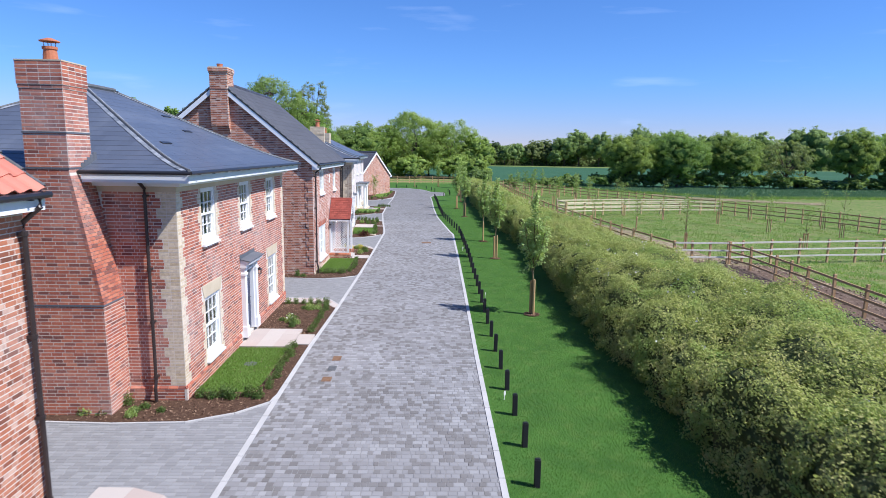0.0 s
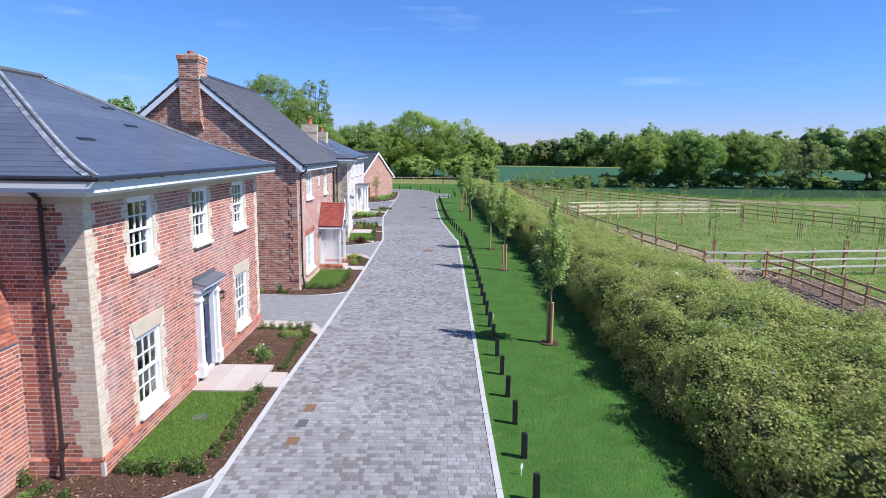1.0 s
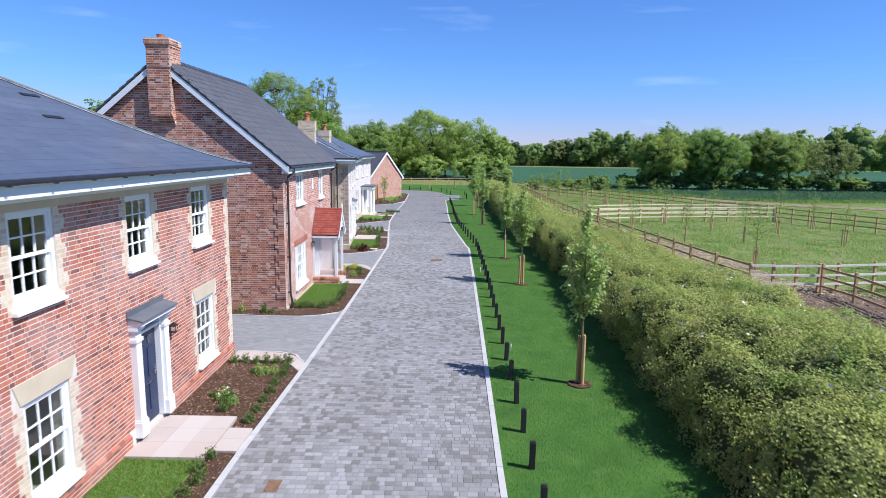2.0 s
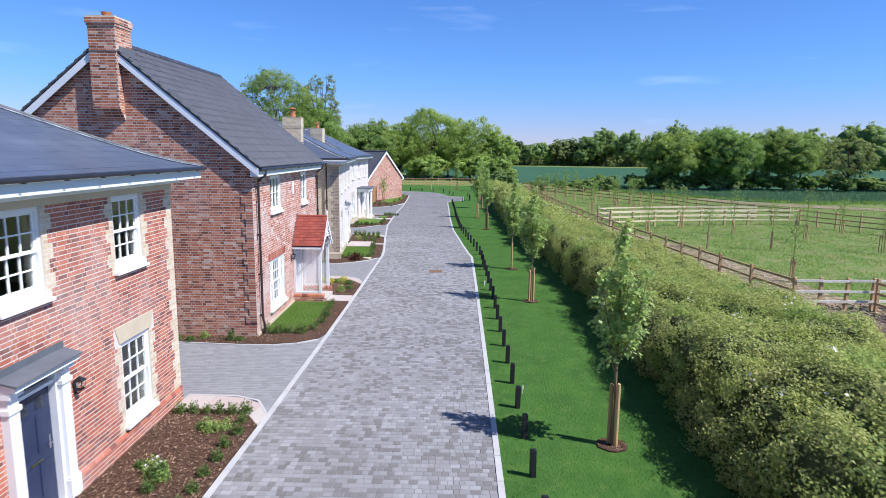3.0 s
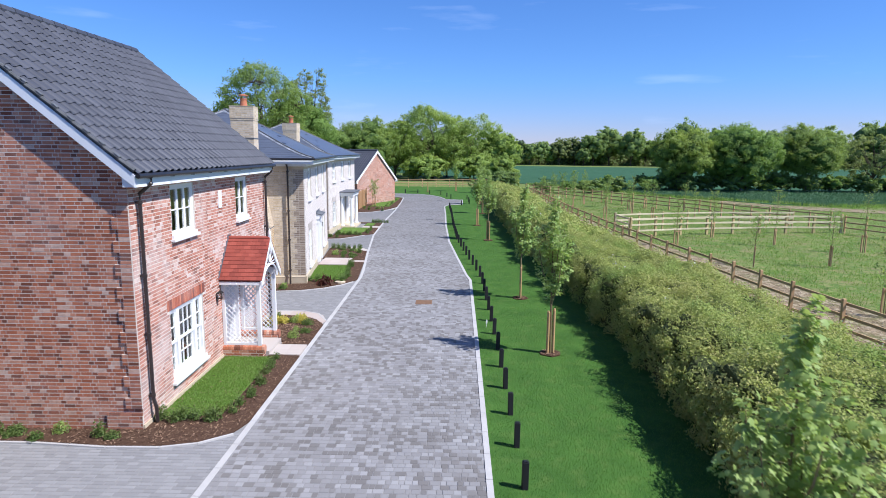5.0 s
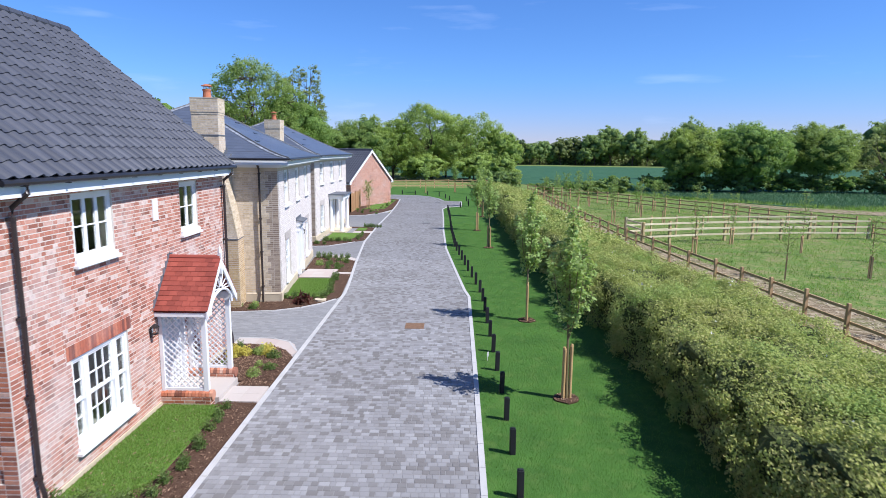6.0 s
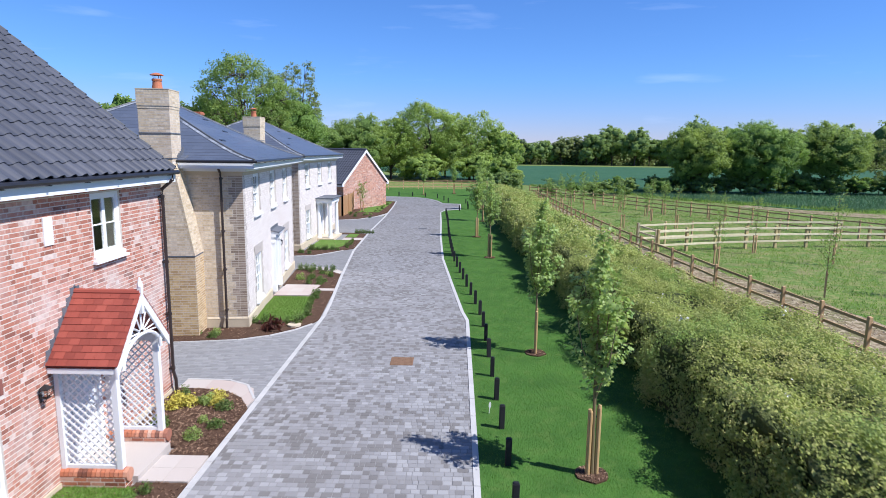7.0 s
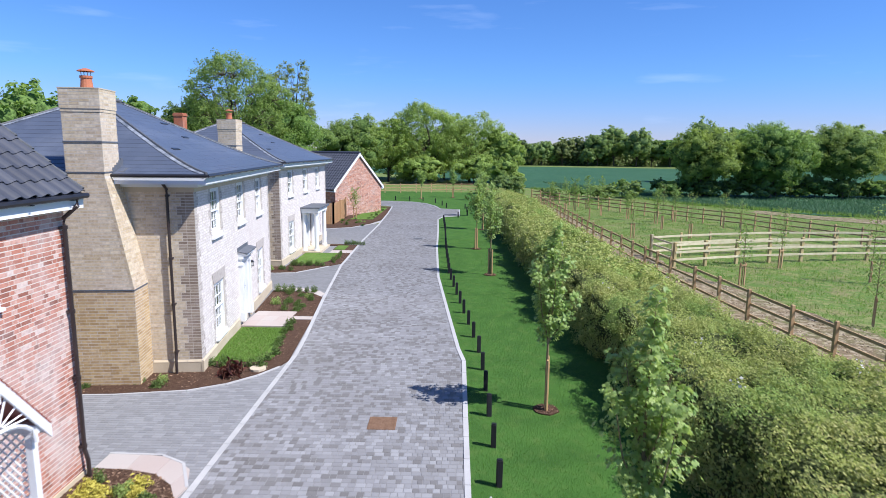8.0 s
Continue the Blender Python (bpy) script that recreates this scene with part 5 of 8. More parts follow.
def porch(m):
    """Open timber porch: brick dwarf walls, square posts, lattice sides, gabled roof of small red tiles."""
    root = thing("porch", m, "white timber lattice porch with a red tiled gable", "porch")
    w, out = 0.70, 0.98
    zt = 2.12
    for s in (-1, 1):
        y = s * w
        g = Geo().box(0.0, out + 0.10, y - 0.11, y + 0.11, -0.05, 0.22)
        base = part("dwarf_wall", g, MORTAR, root, "low brick wall with rounded cap bricks")
        for f, ln in ((Face((0, y - 0.11, 0), (1, 0, 0), (0, -1, 0)), out + 0.10), (Face((out + 0.10, y - 0.11, 0), (0, 1, 0), (1, 0, 0)), 0.22), (Face((out + 0.10, y + 0.11, 0), (-1, 0, 0), (0, 1, 0)), out + 0.10)):
            place_bricks(base, f, lay_bricks(f, ln, 0.0, 0.225, [], None, {}, "stretcher")["field"], PINK_BRICK, None)
        cap = Geo()
        x = 0.0
        while x < out + 0.08:
            cap.tube([(x, y, 0.245), (x + 0.066, y, 0.245)], 0.115, 10)
            x += 0.075
        part("cap_bricks", cap, PINK_BRICK, base)
        part("post", Geo().box(out - 0.05, out + 0.05, y - 0.05, y + 0.05, 0.33, zt + 0.05), WHITE, root)
        part("post", Geo().box(0.012, 0.09, y - 0.05, y + 0.05, 0.33, zt + 0.05), WHITE, root)
        part("rail", Geo().box(0.09, out - 0.05, y - 0.04, y + 0.04, 0.33, 0.41), WHITE, root)
        part("rail", Geo().box(0.0, out + 0.12, y - 0.055, y + 0.055, zt, zt + 0.12), WHITE, root)
        lat = Geo()
        x0, x1, z0, z1 = 0.09, out - 0.05, 0.41, zt
        step = 0.135
        for k in range(-16, 16):
            for dirn, off in ((1, 0.006), (-1, -0.006)):
                pts = []
                c = z0 + k * step
                for x in (x0, x1):
                    z = c + dirn * (x - x0 if dirn == 1 else x - x1) if dirn == 1 else c - (x - x0) + (x1 - x0)
                    pts.append([x, z])
                (xa, za), (xb, zb) = pts
                if max(za, zb) < z0 or min(za, zb) > z1:
                    continue
                def clip(xp, zp, xq, zq):
                    if zp < z0:
                        xp, zp = xp + (xq - xp) * (z0 - zp) / (zq - zp), z0
                    if zp > z1:
                        xp, zp = xp + (xq - xp) * (z1 - zp) / (zq - zp), z1
                    return xp, zp
                a, b = clip(xa, za, xb, zb), clip(xb, zb, xa, za)
                if abs(a[0] - b[0]) < 0.03:
                    continue
                hw = 0.017
                n = len(lat.v)
                for (px, pz) in (a, b):
                    lat.v += [(px, y + off - 0.006, pz - hw), (px, y + off + 0.006, pz - hw), (px, y + off + 0.006, pz + hw), (px, y + off - 0.006, pz + hw)]
                lat.f += [tuple(n + i for i in q) for q in ((0, 1, 5, 4), (1, 2, 6, 5), (2, 3, 7, 6), (3, 0, 4, 7))]
        part("lattice", lat, WHITE, root, "white diagonal lattice")
    # roof
    eave, ridge, hw = 2.16, 3.16, 0.86
    rf = new("porch_roof")
    rf.parent = root
    for s in (-1, 1):
        sl = Vector((0, -s * hw, ridge - eave))
        nn = Vector((0, s * (ridge - eave), hw)).normalized()
        dk = Geo()
        dk.poly([(0, s * hw, eave), (out + 0.16, s * hw, eave), (out + 0.16, 0, ridge), (0, 0, ridge)][::s])
        dk.poly([(0, s * hw, eave - 0.03), (0, 0, ridge - 0.03), (out + 0.16, 0, ridge - 0.03), (out + 0.16, s * hw, eave - 0.03)][::s])
        part("roof_deck", dk, RED_TILE, rf)
        rows, wide = 11, 0.165
        un = sl.normalized()
        tile = Geo().box(0, wide - 0.004, 0, sl.length / rows + 0.03, 0.0, 0.018).mesh("tile", RED_TILE)
        rot = Matrix((Vector((1, 0, 0)), un, Vector((1, 0, 0)).cross(un))).transposed().to_4x4()
        up = 1 if Vector((1, 0, 0)).cross(un).z > 0 else -1
        for r in range(rows):
            for c in range(9):
                x = c * wide - (wide / 2 if r % 2 else 0)
                tw = wide
                if x < -0.01:
                    x, tw = 0.0, wide / 2
                tw = min(tw, out + 0.17 - x)
                if tw < 0.03:
                    continue
                base = Vector((x, s * hw * 1.02, eave)) + un * (sl.length / rows * r) + nn * (0.012 if up == 1 else 0.028)
                ob = new("tile", tile)
                ob.parent = rf
                ob.matrix_basis = Matrix.Translation(base) @ rot @ Matrix.Rotation(radians(-4.5 * up), 4, "X") @ Matrix.Diagonal((tw / wide, 1, 1, 1))
        b = Geo()
        xa, xb = out + 0.13, out + 0.165
        pts = [(s * (hw + 0.03), eave - 0.02), (0, ridge + 0.03), (0, ridge - 0.16), (s * (hw + 0.03), eave - 0.20)]
        for x in (xa, xb):
            b.poly([(x, p[0], p[1]) for p in pts])
        for i in range(4):
            p, q = pts[i], pts[(i + 1) % 4]
            b.quad((xa, p[0], p[1]), (xb, p[0], p[1]), (xb, q[0], q[1]), (xa, q[0], q[1]))
        part("bargeboard", b, WHITE, rf, "white bargeboard")
        part("eaves_board", Geo().box(0.01, out + 0.125, s * hw - 0.015, s * hw + 0.015, eave - 0.12, eave - 0.035), WHITE, rf)
        fl = Geo()
        fl.quad((0.006, s * (hw + 0.1), eave - 0.02), (0.006, s * (hw + 0.02), eave + 0.12), (0.006, 0, ridge + 0.14), (0.006, 0, ridge + 0.02))
        for i in range(7):
            f = i / 7
            y, z = s * hw * (1 - f), eave + (ridge - eave) * f
            fl.box(0.0, 0.012, min(y, y - s * 0.14), max(y, y - s * 0.14), z + 0.05, z + 0.24)
        part("flashing", fl, LEAD, rf, "grey stepped lead flashing")
    ridge_g = Geo().tube([(0, 0, ridge + 0.015), (out + 0.15, 0, ridge + 0.015)], 0.055, 8)
    part("ridge_tiles", ridge_g, RED_TILE, rf)
    fin = Geo().box(out + 0.11, out + 0.18, -0.035, 0.035, ridge - 0.35, ridge + 0.12)
    n = len(fin.v)
    fin.tube([(out + 0.145, 0, ridge + 0.12), (out + 0.145, 0, ridge + 0.16), (out + 0.145, 0, ridge + 0.28)], [0.05, 0.045, 0.008], 6)
    part("finial", fin, WHITE, rf)
    fan = Geo()
    for k in range(-4, 5):
        a = radians(k * 18)
        p0 = Vector((out + 0.12, 0.10 * math.sin(a), 2.42 + 0.10 * math.cos(a)))
        p1 = Vector((out + 0.12, 0.60 * math.sin(a), min(2.42 + 0.60 * math.cos(a), ridge - 0.1 - abs(0.60 * math.sin(a)) * 1.15)))
        if (p1 - p0).length > 0.08 and p1.z > 2.3:
            part("fret_bar", Geo().tube([p0, p1], 0.016, 4), WHITE, rf)
    arch = [(out + 0.12, 0.64 * math.sin(radians(a)), 2.02 + 0.42 * math.cos(radians(a))) for a in range(-90, 91, 15)]
    fan.tube(arch, 0.03, 6)
    part("gable_arch", fan, WHITE, rf, "white arched brace under the gable")
    part("paving_step", Geo().box(0.0, out + 0.2, -w + 0.11, w - 0.11, -0.02, 0.14), SLAB, root)
    return root


def small_gabled(m, label):
    """A single-storey brick building with a gable to the road and dark pantiles."""
    root = thing("garage_house", m, label, "house", "houses")
    # here the gable is the front: local x points out of the gable, y along it
    wide, deep, ze, zr, over = 6.6, 9.0, 2.42, 5.55, 0.30
    inner = new("shell")
    inner.parent = root
    inner.matrix_basis = pose(0, 0, 0, 0, 0, 0)
    half = wide / 2
    front = Face((0, 0, 0), (0, 1, 0), (1, 0, 0))
    gable_wall(inner, "gable_wall", front, wide, ze, zr, over, PINK_BRICK)
    for y, n in ((0.0, -1), (wide, 1)):
        f = Face((0, y, 0), (-1, 0, 0), (0, n, 0))
        w = part("side_wall", backing(f, deep, 2.3, []), MORTAR, inner)
        place_bricks(w, f, lay_bricks(f, deep, 0.0, 2.3, [], None, {}, "flemish")["field"], PINK_BRICK, None, plain=True)
    bk = Face((-deep, 0, 0), (0, 1, 0), (-1, 0, 0))
    gable_wall(inner, "gable_wall", bk, wide, ze, zr, over, PINK_BRICK)
    rf = new("roof")
    rf.parent = root
    for s in (-1, 1):
        ye = half + s * (half + over)
        up = Vector((0, half - ye, zr - ze))
        g = Geo()
        g.poly([(0.12, ye, ze), (-deep - 0.12, ye, ze), (-deep - 0.12, half, zr), (0.12, half, zr)])
        g.poly([(0.12, ye, ze - 0.08), (0.12, half, zr - 0.08), (-deep - 0.12, half, zr - 0.08), (-deep - 0.12, ye, ze - 0.08)])
        part("roof_deck", g, PANTILE, rf)
        pantile_slope(rf, (-deep - 0.12, ye, ze), (1, 0, 0), tuple(up.normalized()), deep + 0.24, up.length - 0.05, PANTILE)
        b = Geo()
        pts = [(ye, ze + 0.02), (half, zr + 0.03), (half, zr - 0.24), (ye + s * 0.0, ze - 0.24)]
        for x in (0.11, 0.145):
            b.poly([(x, p[0], p[1]) for p in pts])
        for i in range(4):
            p, q = pts[i], pts[(i + 1) % 4]
            b.quad((0.11, p[0], p[1]), (0.145, p[0], p[1]), (0.145, q[0], q[1]), (0.11, q[0], q[1]))
        part("bargeboard", b, FASCIA, rf, "white bargeboard")
        part("gutter", Geo().tube([(0.1, ye + s * 0.06, ze - 0.03), (-deep, ye + s * 0.06, ze - 0.03)], 0.055, 8), BLACK_PLASTIC, rf)
        part("soffit", Geo().box(-deep, 0.1, min(ye, ye - s * over), max(ye, ye - s * over), ze - 0.22, ze - 0.04), FASCIA, rf)
    part("ridge_tiles", Geo().tube([(0.12, half, zr + 0.03), (-deep - 0.12, half, zr + 0.03)], 0.12, 8), PANTILE, rf)
    return root

# ---- ground, road and kerbs ----
def flat(name, pts, z, mat, label, category="ground", kind="structure", thick=0.06):
    return single(name, Geo().prism(pts, z - thick, z), mat, label, category, kind=kind)


def lerp_line(line, y):
    for (xa, ya), (xb, yb) in zip(line, line[1:]):
        if ya <= y <= yb:
            return xa + (xb - xa) * (y - ya) / (yb - ya)
    return line[0][0] if y < line[0][1] else line[-1][0]


LEFT = [(-2.95, -12), (-2.92, 9), (-2.90, 13.4), (-2.86, 17.2), (-2.72, 21.7), (-2.62, 27), (-2.58, 31), (-2.54, 38), (-2.52, 42.5), (-2.64, 44.2), (-3.10, 49), (-3.66, 56), (-3.82, 64.7), (-3.78, 73), (-3.95, 82), (-4.20, 88.7)]
RIGHT = [(1.95, -12), (1.95, 9), (1.98, 13), (2.02, 17), (2.15, 25), (2.26, 33), (2.35, 42.2), (2.20, 43.3), (1.90, 47), (1.38, 53.7), (1.12, 62), (1.02, 70), (0.85, 77.6)]
TURN_HEAD = [(0.85, 77.6), (1.2, 79.4), (2.72, 80.7), (2.80, 86.5), (0.85, 87.2), (0.2, 90.5), (-0.9, 93.2), (-2.4, 95.0), (-6, 95.8), (-22, 101)]

# one sheet of earth and meadow to the horizon, and the fields lying on it
ground = Geo()
ground.quad((-900, -300, -0.14), (1100, -300, -0.14), (1100, 1600, -0.14), (-900, 1600, -0.14))
single("ground", ground, MEADOW, "rough meadow grass reaching the horizon", "ground", kind="structure")
flat("crop_field", [(16, 124), (26.4, 113), (28.5, 105), (30, 98.5), (35, 92.5), (39, 86.5), (46, 84.5), (56, 88), (66, 91), (120, 93), (420, 110), (420, 268), (60, 262), (8, 268), (-60, 262), (-20, 190), (8, 140)], -0.09, CROP, "dark green crop field", "field", thick=0.25)
flat("far_field", [(-500, 330), (700, 330), (700, 1500), (-500, 1500)], 0.1, CROP, "distant green fields", "field", thick=0.25)

road_pts = [(x, y) for x, y in RIGHT] + TURN_HEAD[1:] + [(-22, 92.5), (-5.2, 90.2)] + [(x, y) for x, y in reversed(LEFT)]
flat("road", road_pts, -0.007, JOINT, "grey block-paved lane", "road", thick=0.1)
flat("driveway", [(-26, -12), (-2.95, -12), *[(x - 0.02, y) for x, y in LEFT if 8 < y < 74], (-4.5, 74), (-26, 74)], -0.006, JOINT, "pale grey block-paved driveways", "driveway", thick=0.1)
flat("garden_ground", [(-26, 74), (-4.6, 74), (-4.5, 89.3), (-26, 92)], -0.02, MEADOW, "rough garden ground behind the houses", "ground", thick=0.1)


def lay_blocks(parent, y0, y1, left, right, depth, lengths, mat, name, singles=None, rng=None):
    """Paving laid in rows across; singles(x, y) picks the blocks that stay separate."""
    g, own = Geo(), 0
    unit = Geo()
    unit.v = [(-0.5, -0.5, -0.5), (0.5, -0.5, -0.5), (0.5, 0.5, -0.5), (-0.5, 0.5, -0.5), (-0.46, -0.45, 0.5), (0.46, -0.45, 0.5), (0.46, 0.45, 0.5), (-0.46, 0.45, 0.5)]
    unit.f = [(4, 5, 6, 7), (0, 1, 5, 4), (1, 2, 6, 5), (2, 3, 7, 6), (3, 0, 4, 7)]
    me = unit.mesh(name, mat)
    rows = int((y1 - y0) / depth)
    gap, ch = 0.006, 0.006
    for r in range(rows):
        ya = y0 + r * depth
        yb = ya + depth - gap
        ym = (ya + yb) / 2
        xl, xr = left(ym), right(ym)
        x = xl - rng.random() * 0.1
        while x < xr:
            w = rng.choice(lengths)
            xa, xb = max(x, xl), min(x + w - gap, xr)
            x += w
            if xb - xa < 0.03:
                continue
            dz = rng.uniform(-0.002, 0.002)
            if singles and own < 300 and singles((xa + xb) / 2, ym):
                own += 1
                ob = new(name, me)
                ob.parent = parent
                ob.matrix_basis = Matrix.Translation(((xa + xb) / 2, ym, dz - 0.012)) @ Matrix.Diagonal((xb - xa, yb - ya, 0.024, 1))
                continue
            if ym > 50.0:
                g.quad((xa + ch, ya + ch, dz), (xb - ch, ya + ch, dz), (xb - ch, yb - ch, dz), (xa + ch, yb - ch, dz))
                continue
            n = len(g.v)
            g.v += [(xa, ya, -0.016), (xb, ya, -0.016), (xb, yb, -0.016), (xa, yb, -0.016), (xa + ch, ya + ch, dz), (xb - ch, ya + ch, dz), (xb - ch, yb - ch, dz), (xa + ch, yb - ch, dz)]
            g.f += [(n + 4, n + 5, n + 6, n + 7), (n, n + 1, n + 5, n + 4), (n + 1, n + 2, n + 6, n + 5), (n + 2, n + 3, n + 7, n + 6), (n + 3, n, n + 4, n + 7)]
    part(name + "s", g, mat, parent, kind="stuff")


def kerb_run(parent, line, width=0.125, z=0.014, stone=0.915):
    """Kerb stones end to end along a line, each an object of its own."""
    pts = [Vector((x, y, 0)) for x, y in line]
    me = Geo()
    me.v = [(-0.5, -0.5, -0.5), (0.5, -0.5, -0.5), (0.5, 0.5, -0.5), (-0.5, 0.5, -0.5), (-0.496, -0.46, 0.5), (0.496, -0.46, 0.5), (0.496, 0.46, 0.5), (-0.496, 0.46, 0.5)]
    me.f = [(4, 5, 6, 7), (0, 1, 5, 4), (1, 2, 6, 5), (2, 3, 7, 6), (3, 0, 4, 7)]
    mesh = me.mesh("kerb_stone", KERB)
    for a, b in zip(pts, pts[1:]):
        ln = (b - a).length
        k = max(1, round(ln / stone))
        d = (b - a).normalized()
        for i in range(k):
            c = a + (b - a) * ((i + 0.5) / k)
            ob = new("kerb_stone", mesh)
            ob.parent = parent
            ob.matrix_basis = Matrix.Translation((c.x, c.y, z - 0.06)) @ Matrix.Rotation(math.atan2(d.y, d.x), 4, "Z") @ Matrix.Diagonal((ln / k - 0.006, width, 0.12, 1))


def arc(cx, cy, r, a0, a1, n):
    return [(cx + r * math.cos(radians(a0 + (a1 - a0) * i / n)), cy + r * math.sin(radians(a0 + (a1 - a0) * i / n))) for i in range(n + 1)]


left_kerb = thing("kerb", pose(0, 0, 0), "flush pale concrete edging between lane and gardens", "kerb", kind="structure")
kerb_run(left_kerb, [(x, y) for x, y in LEFT if y > -11] + [(-4.9, 90.0), (-8, 91.0), (-20, 93)])
right_kerb = thing("kerb", pose(0, 0, 0), "flush pale concrete edging along the grass verge", "kerb", kind="structure")
kerb_run(right_kerb, RIGHT + TURN_HEAD[1:])

# grass verge between lane and hedge
verge_line = [(x + 0.06, y) for x, y in RIGHT]
verge_pts = [(11.3, -12), (11.4, 30), (11.6, 38), (11.1, 48), (10.7, 55), (10.4, 63), (10.1, 93), (9.8, 112), (-30, 112), (-30, 103), (-22, 101.1), (-6, 95.9), (-2.4, 95.1), (-0.9, 93.3), (0.3, 90.6), (0.95, 87.3), (2.9, 86.6), (2.82, 80.6), (1.25, 79.3)] + list(reversed(verge_line))
flat("grass_verge", verge_pts, 0.0, LAWN, "closely mown bright green grass verge", "lawn", thick=0.1)


# ---- front gardens ----
def slabs(parent, rects):
    for x0, x1, y0, y1, h in rects:
        part("slab", Geo().box(x0 + 0.002, x1 - 0.002, y0 + 0.002, y1 - 0.002, -0.03, h), SLAB, parent)


def curved_slabs(parent, inner, outer, h):
    """Paving slabs cut to a bend: one between each pair of points of its two edges."""
    for (a, b), (c, d) in zip(zip(inner, inner[1:]), zip(outer, outer[1:])):
        ctr = [sum(p[k] for p in (a, b, c, d)) / 4 for k in (0, 1)]
        pts = [(ctr[0] + (p[0] - ctr[0]) * 0.99, ctr[1] + (p[1] - ctr[1]) * 0.99) for p in (a, b, d, c)]
        part("slab", Geo().prism(pts, -0.03, h), SLAB, parent)


def slab_grid(x0, x1, y0, y1, nx, ny, h):
    out = []
    for j in range(ny):
        for i in range(nx):
            out.append((x0 + (x1 - x0) * i / nx, x0 + (x1 - x0) * (i + 1) / nx, y0 + (y1 - y0) * j / ny, y0 + (y1 - y0) * (j + 1) / ny, h))
    return out


def garden(tag_lawn, bed_near, lawn, bed_mid, edge_line):
    if bed_near:
        flat("planting_bed", bed_near, 0.035, MULCH, "bark-mulched bed round the house corner", "flower bed", thick=0.1)
    if lawn:
        flat("front_lawn", lawn, 0.05, FRONT_LAWN, tag_lawn, "lawn", thick=0.12)
    if bed_mid:
        flat("planting_bed", bed_mid, 0.035, MULCH, "bark-mulched bed with young shrubs", "flower bed", thick=0.1)
    if edge_line:
        k = thing("bed_edging", pose(0, 0, 0), "thin pale concrete edging round a planting bed", "kerb", kind="structure")
        kerb_run(k, edge_line, 0.06, 0.03, 0.9)


# ---- plants ----
def rough_noise(p, scale, seed):
    return noise.noise(Vector((p[0] * scale + seed, p[1] * scale - seed, p[2] * scale)))


def bush_mesh(name, mat, rng, radius, height, count, size, aspect=0.55):
    d = rng.normal(size=(count, 3))
    d /= np.linalg.norm(d, axis=1, keepdims=True)
    r = rng.random(count) ** 0.4
    pos = d * r[:, None]
    pos[:, 2] = np.abs(pos[:, 2]) * 0.9 + 0.08
    lump = np.array([1 + 0.45 * rough_noise(p, 1.9, 3.1) for p in pos])
    pos = pos * lump[:, None] * np.array([radius, radius, height])
    nrm = d * 0.7 + rng.normal(size=(count, 3)) * 0.5
    return leaf_mesh(name, pos, nrm, size * rng.uniform(0.7, 1.3, count), mat, rng, aspect)


def shrub(label, m, mesh, stem=True, group="shrubs in the beds"):
    root = thing("shrub", m, label, "shrub", group)
    part("leaves", mesh, None, root)
    g = Geo()
    for k in range(3):
        a = k * 2.1
        g.tube([(0, 0, -0.03), (0.05 * math.cos(a), 0.05 * math.sin(a), 0.1), (0.1 * math.cos(a), 0.1 * math.sin(a), 0.2)], [0.008, 0.006, 0.003], 5)
    part("stem", g, BARK, root)
    return root


rng = np.random.default_rng(5)
BOX_A = bush_mesh("box_leaves", BOX_LEAF, rng, 0.14, 0.30, 260, 0.05)
BOX_B = bush_mesh("low_leaves", BOX_LEAF, rng, 0.22, 0.22, 320, 0.06)
LOOSE = bush_mesh("loose_leaves", MAPLE_LEAF, rng, 0.26, 0.34, 260, 0.07)
GOLD = bush_mesh("golden_leaves", LIME_LEAF, rng, 0.27, 0.36, 340, 0.07)
BRONZE = bush_mesh("strap_leaves", RED_LEAF, rng, 0.30, 0.36, 70, 0.30, 0.06)
FLOWER = bush_mesh("flower_heads", PETAL, rng, 0.22, 0.38, 26, 0.07, 0.9)


def chips(name, pts, n, seed):
    """Loose chips of bark over a bed."""
    r = np.random.default_rng(seed)
    xs, ys = [p[0] for p in pts], [p[1] for p in pts]
    out = []
    while len(out) < n:
        x, y = r.uniform(min(xs), max(xs)), r.uniform(min(ys), max(ys))
        inside = False
        j = len(pts) - 1
        for i in range(len(pts)):
            if (ys[i] > y) != (ys[j] > y) and x < (xs[j] - xs[i]) * (y - ys[i]) / (ys[j] - ys[i]) + xs[i]:
                inside = not inside
            j = i
        if inside:
            out.append((x, y, 0.042 + 0.012 * r.random()))
    pos = np.array(out)
    nrm = np.tile([0, 0, 1.0], (n, 1)) + r.normal(size=(n, 3)) * 0.35
    ob = new(name, leaf_mesh(name, pos, nrm, r.uniform(0.03, 0.085, n), BARK_CHIP, r, 0.4, 0.1))
    return tagged(ob, "loose brown bark chippings on the bed", "bark chippings", kind="stuff")


def blades(name, pts_fn, n, seed, height, mat, label, category="grass"):
    """Short upright blades: one triangle each."""
    r = np.random.default_rng(seed)
    pos = pts_fn(r, n)
    n = len(pos)
    a = r.uniform(0, 2 * math.pi, n)
    w = height * 0.16 * r.uniform(0.6, 1.4, n)
    h = height * r.uniform(0.5, 1.3, n)
    lean = r.normal(size=(n, 2)) * (h * 0.45)[:, None]
    side = np.stack([np.cos(a) * w, np.sin(a) * w, np.zeros(n)], axis=1)
    tip = pos + np.stack([lean[:, 0], lean[:, 1], h], axis=1)
    v = np.stack([pos - side, pos + side, tip], axis=1).reshape(-1, 3)
    ob = new(name, raw_mesh(name, v, np.arange(3 * n).reshape(-1, 3), mat))
    return tagged(ob, label, category, kind="stuff")


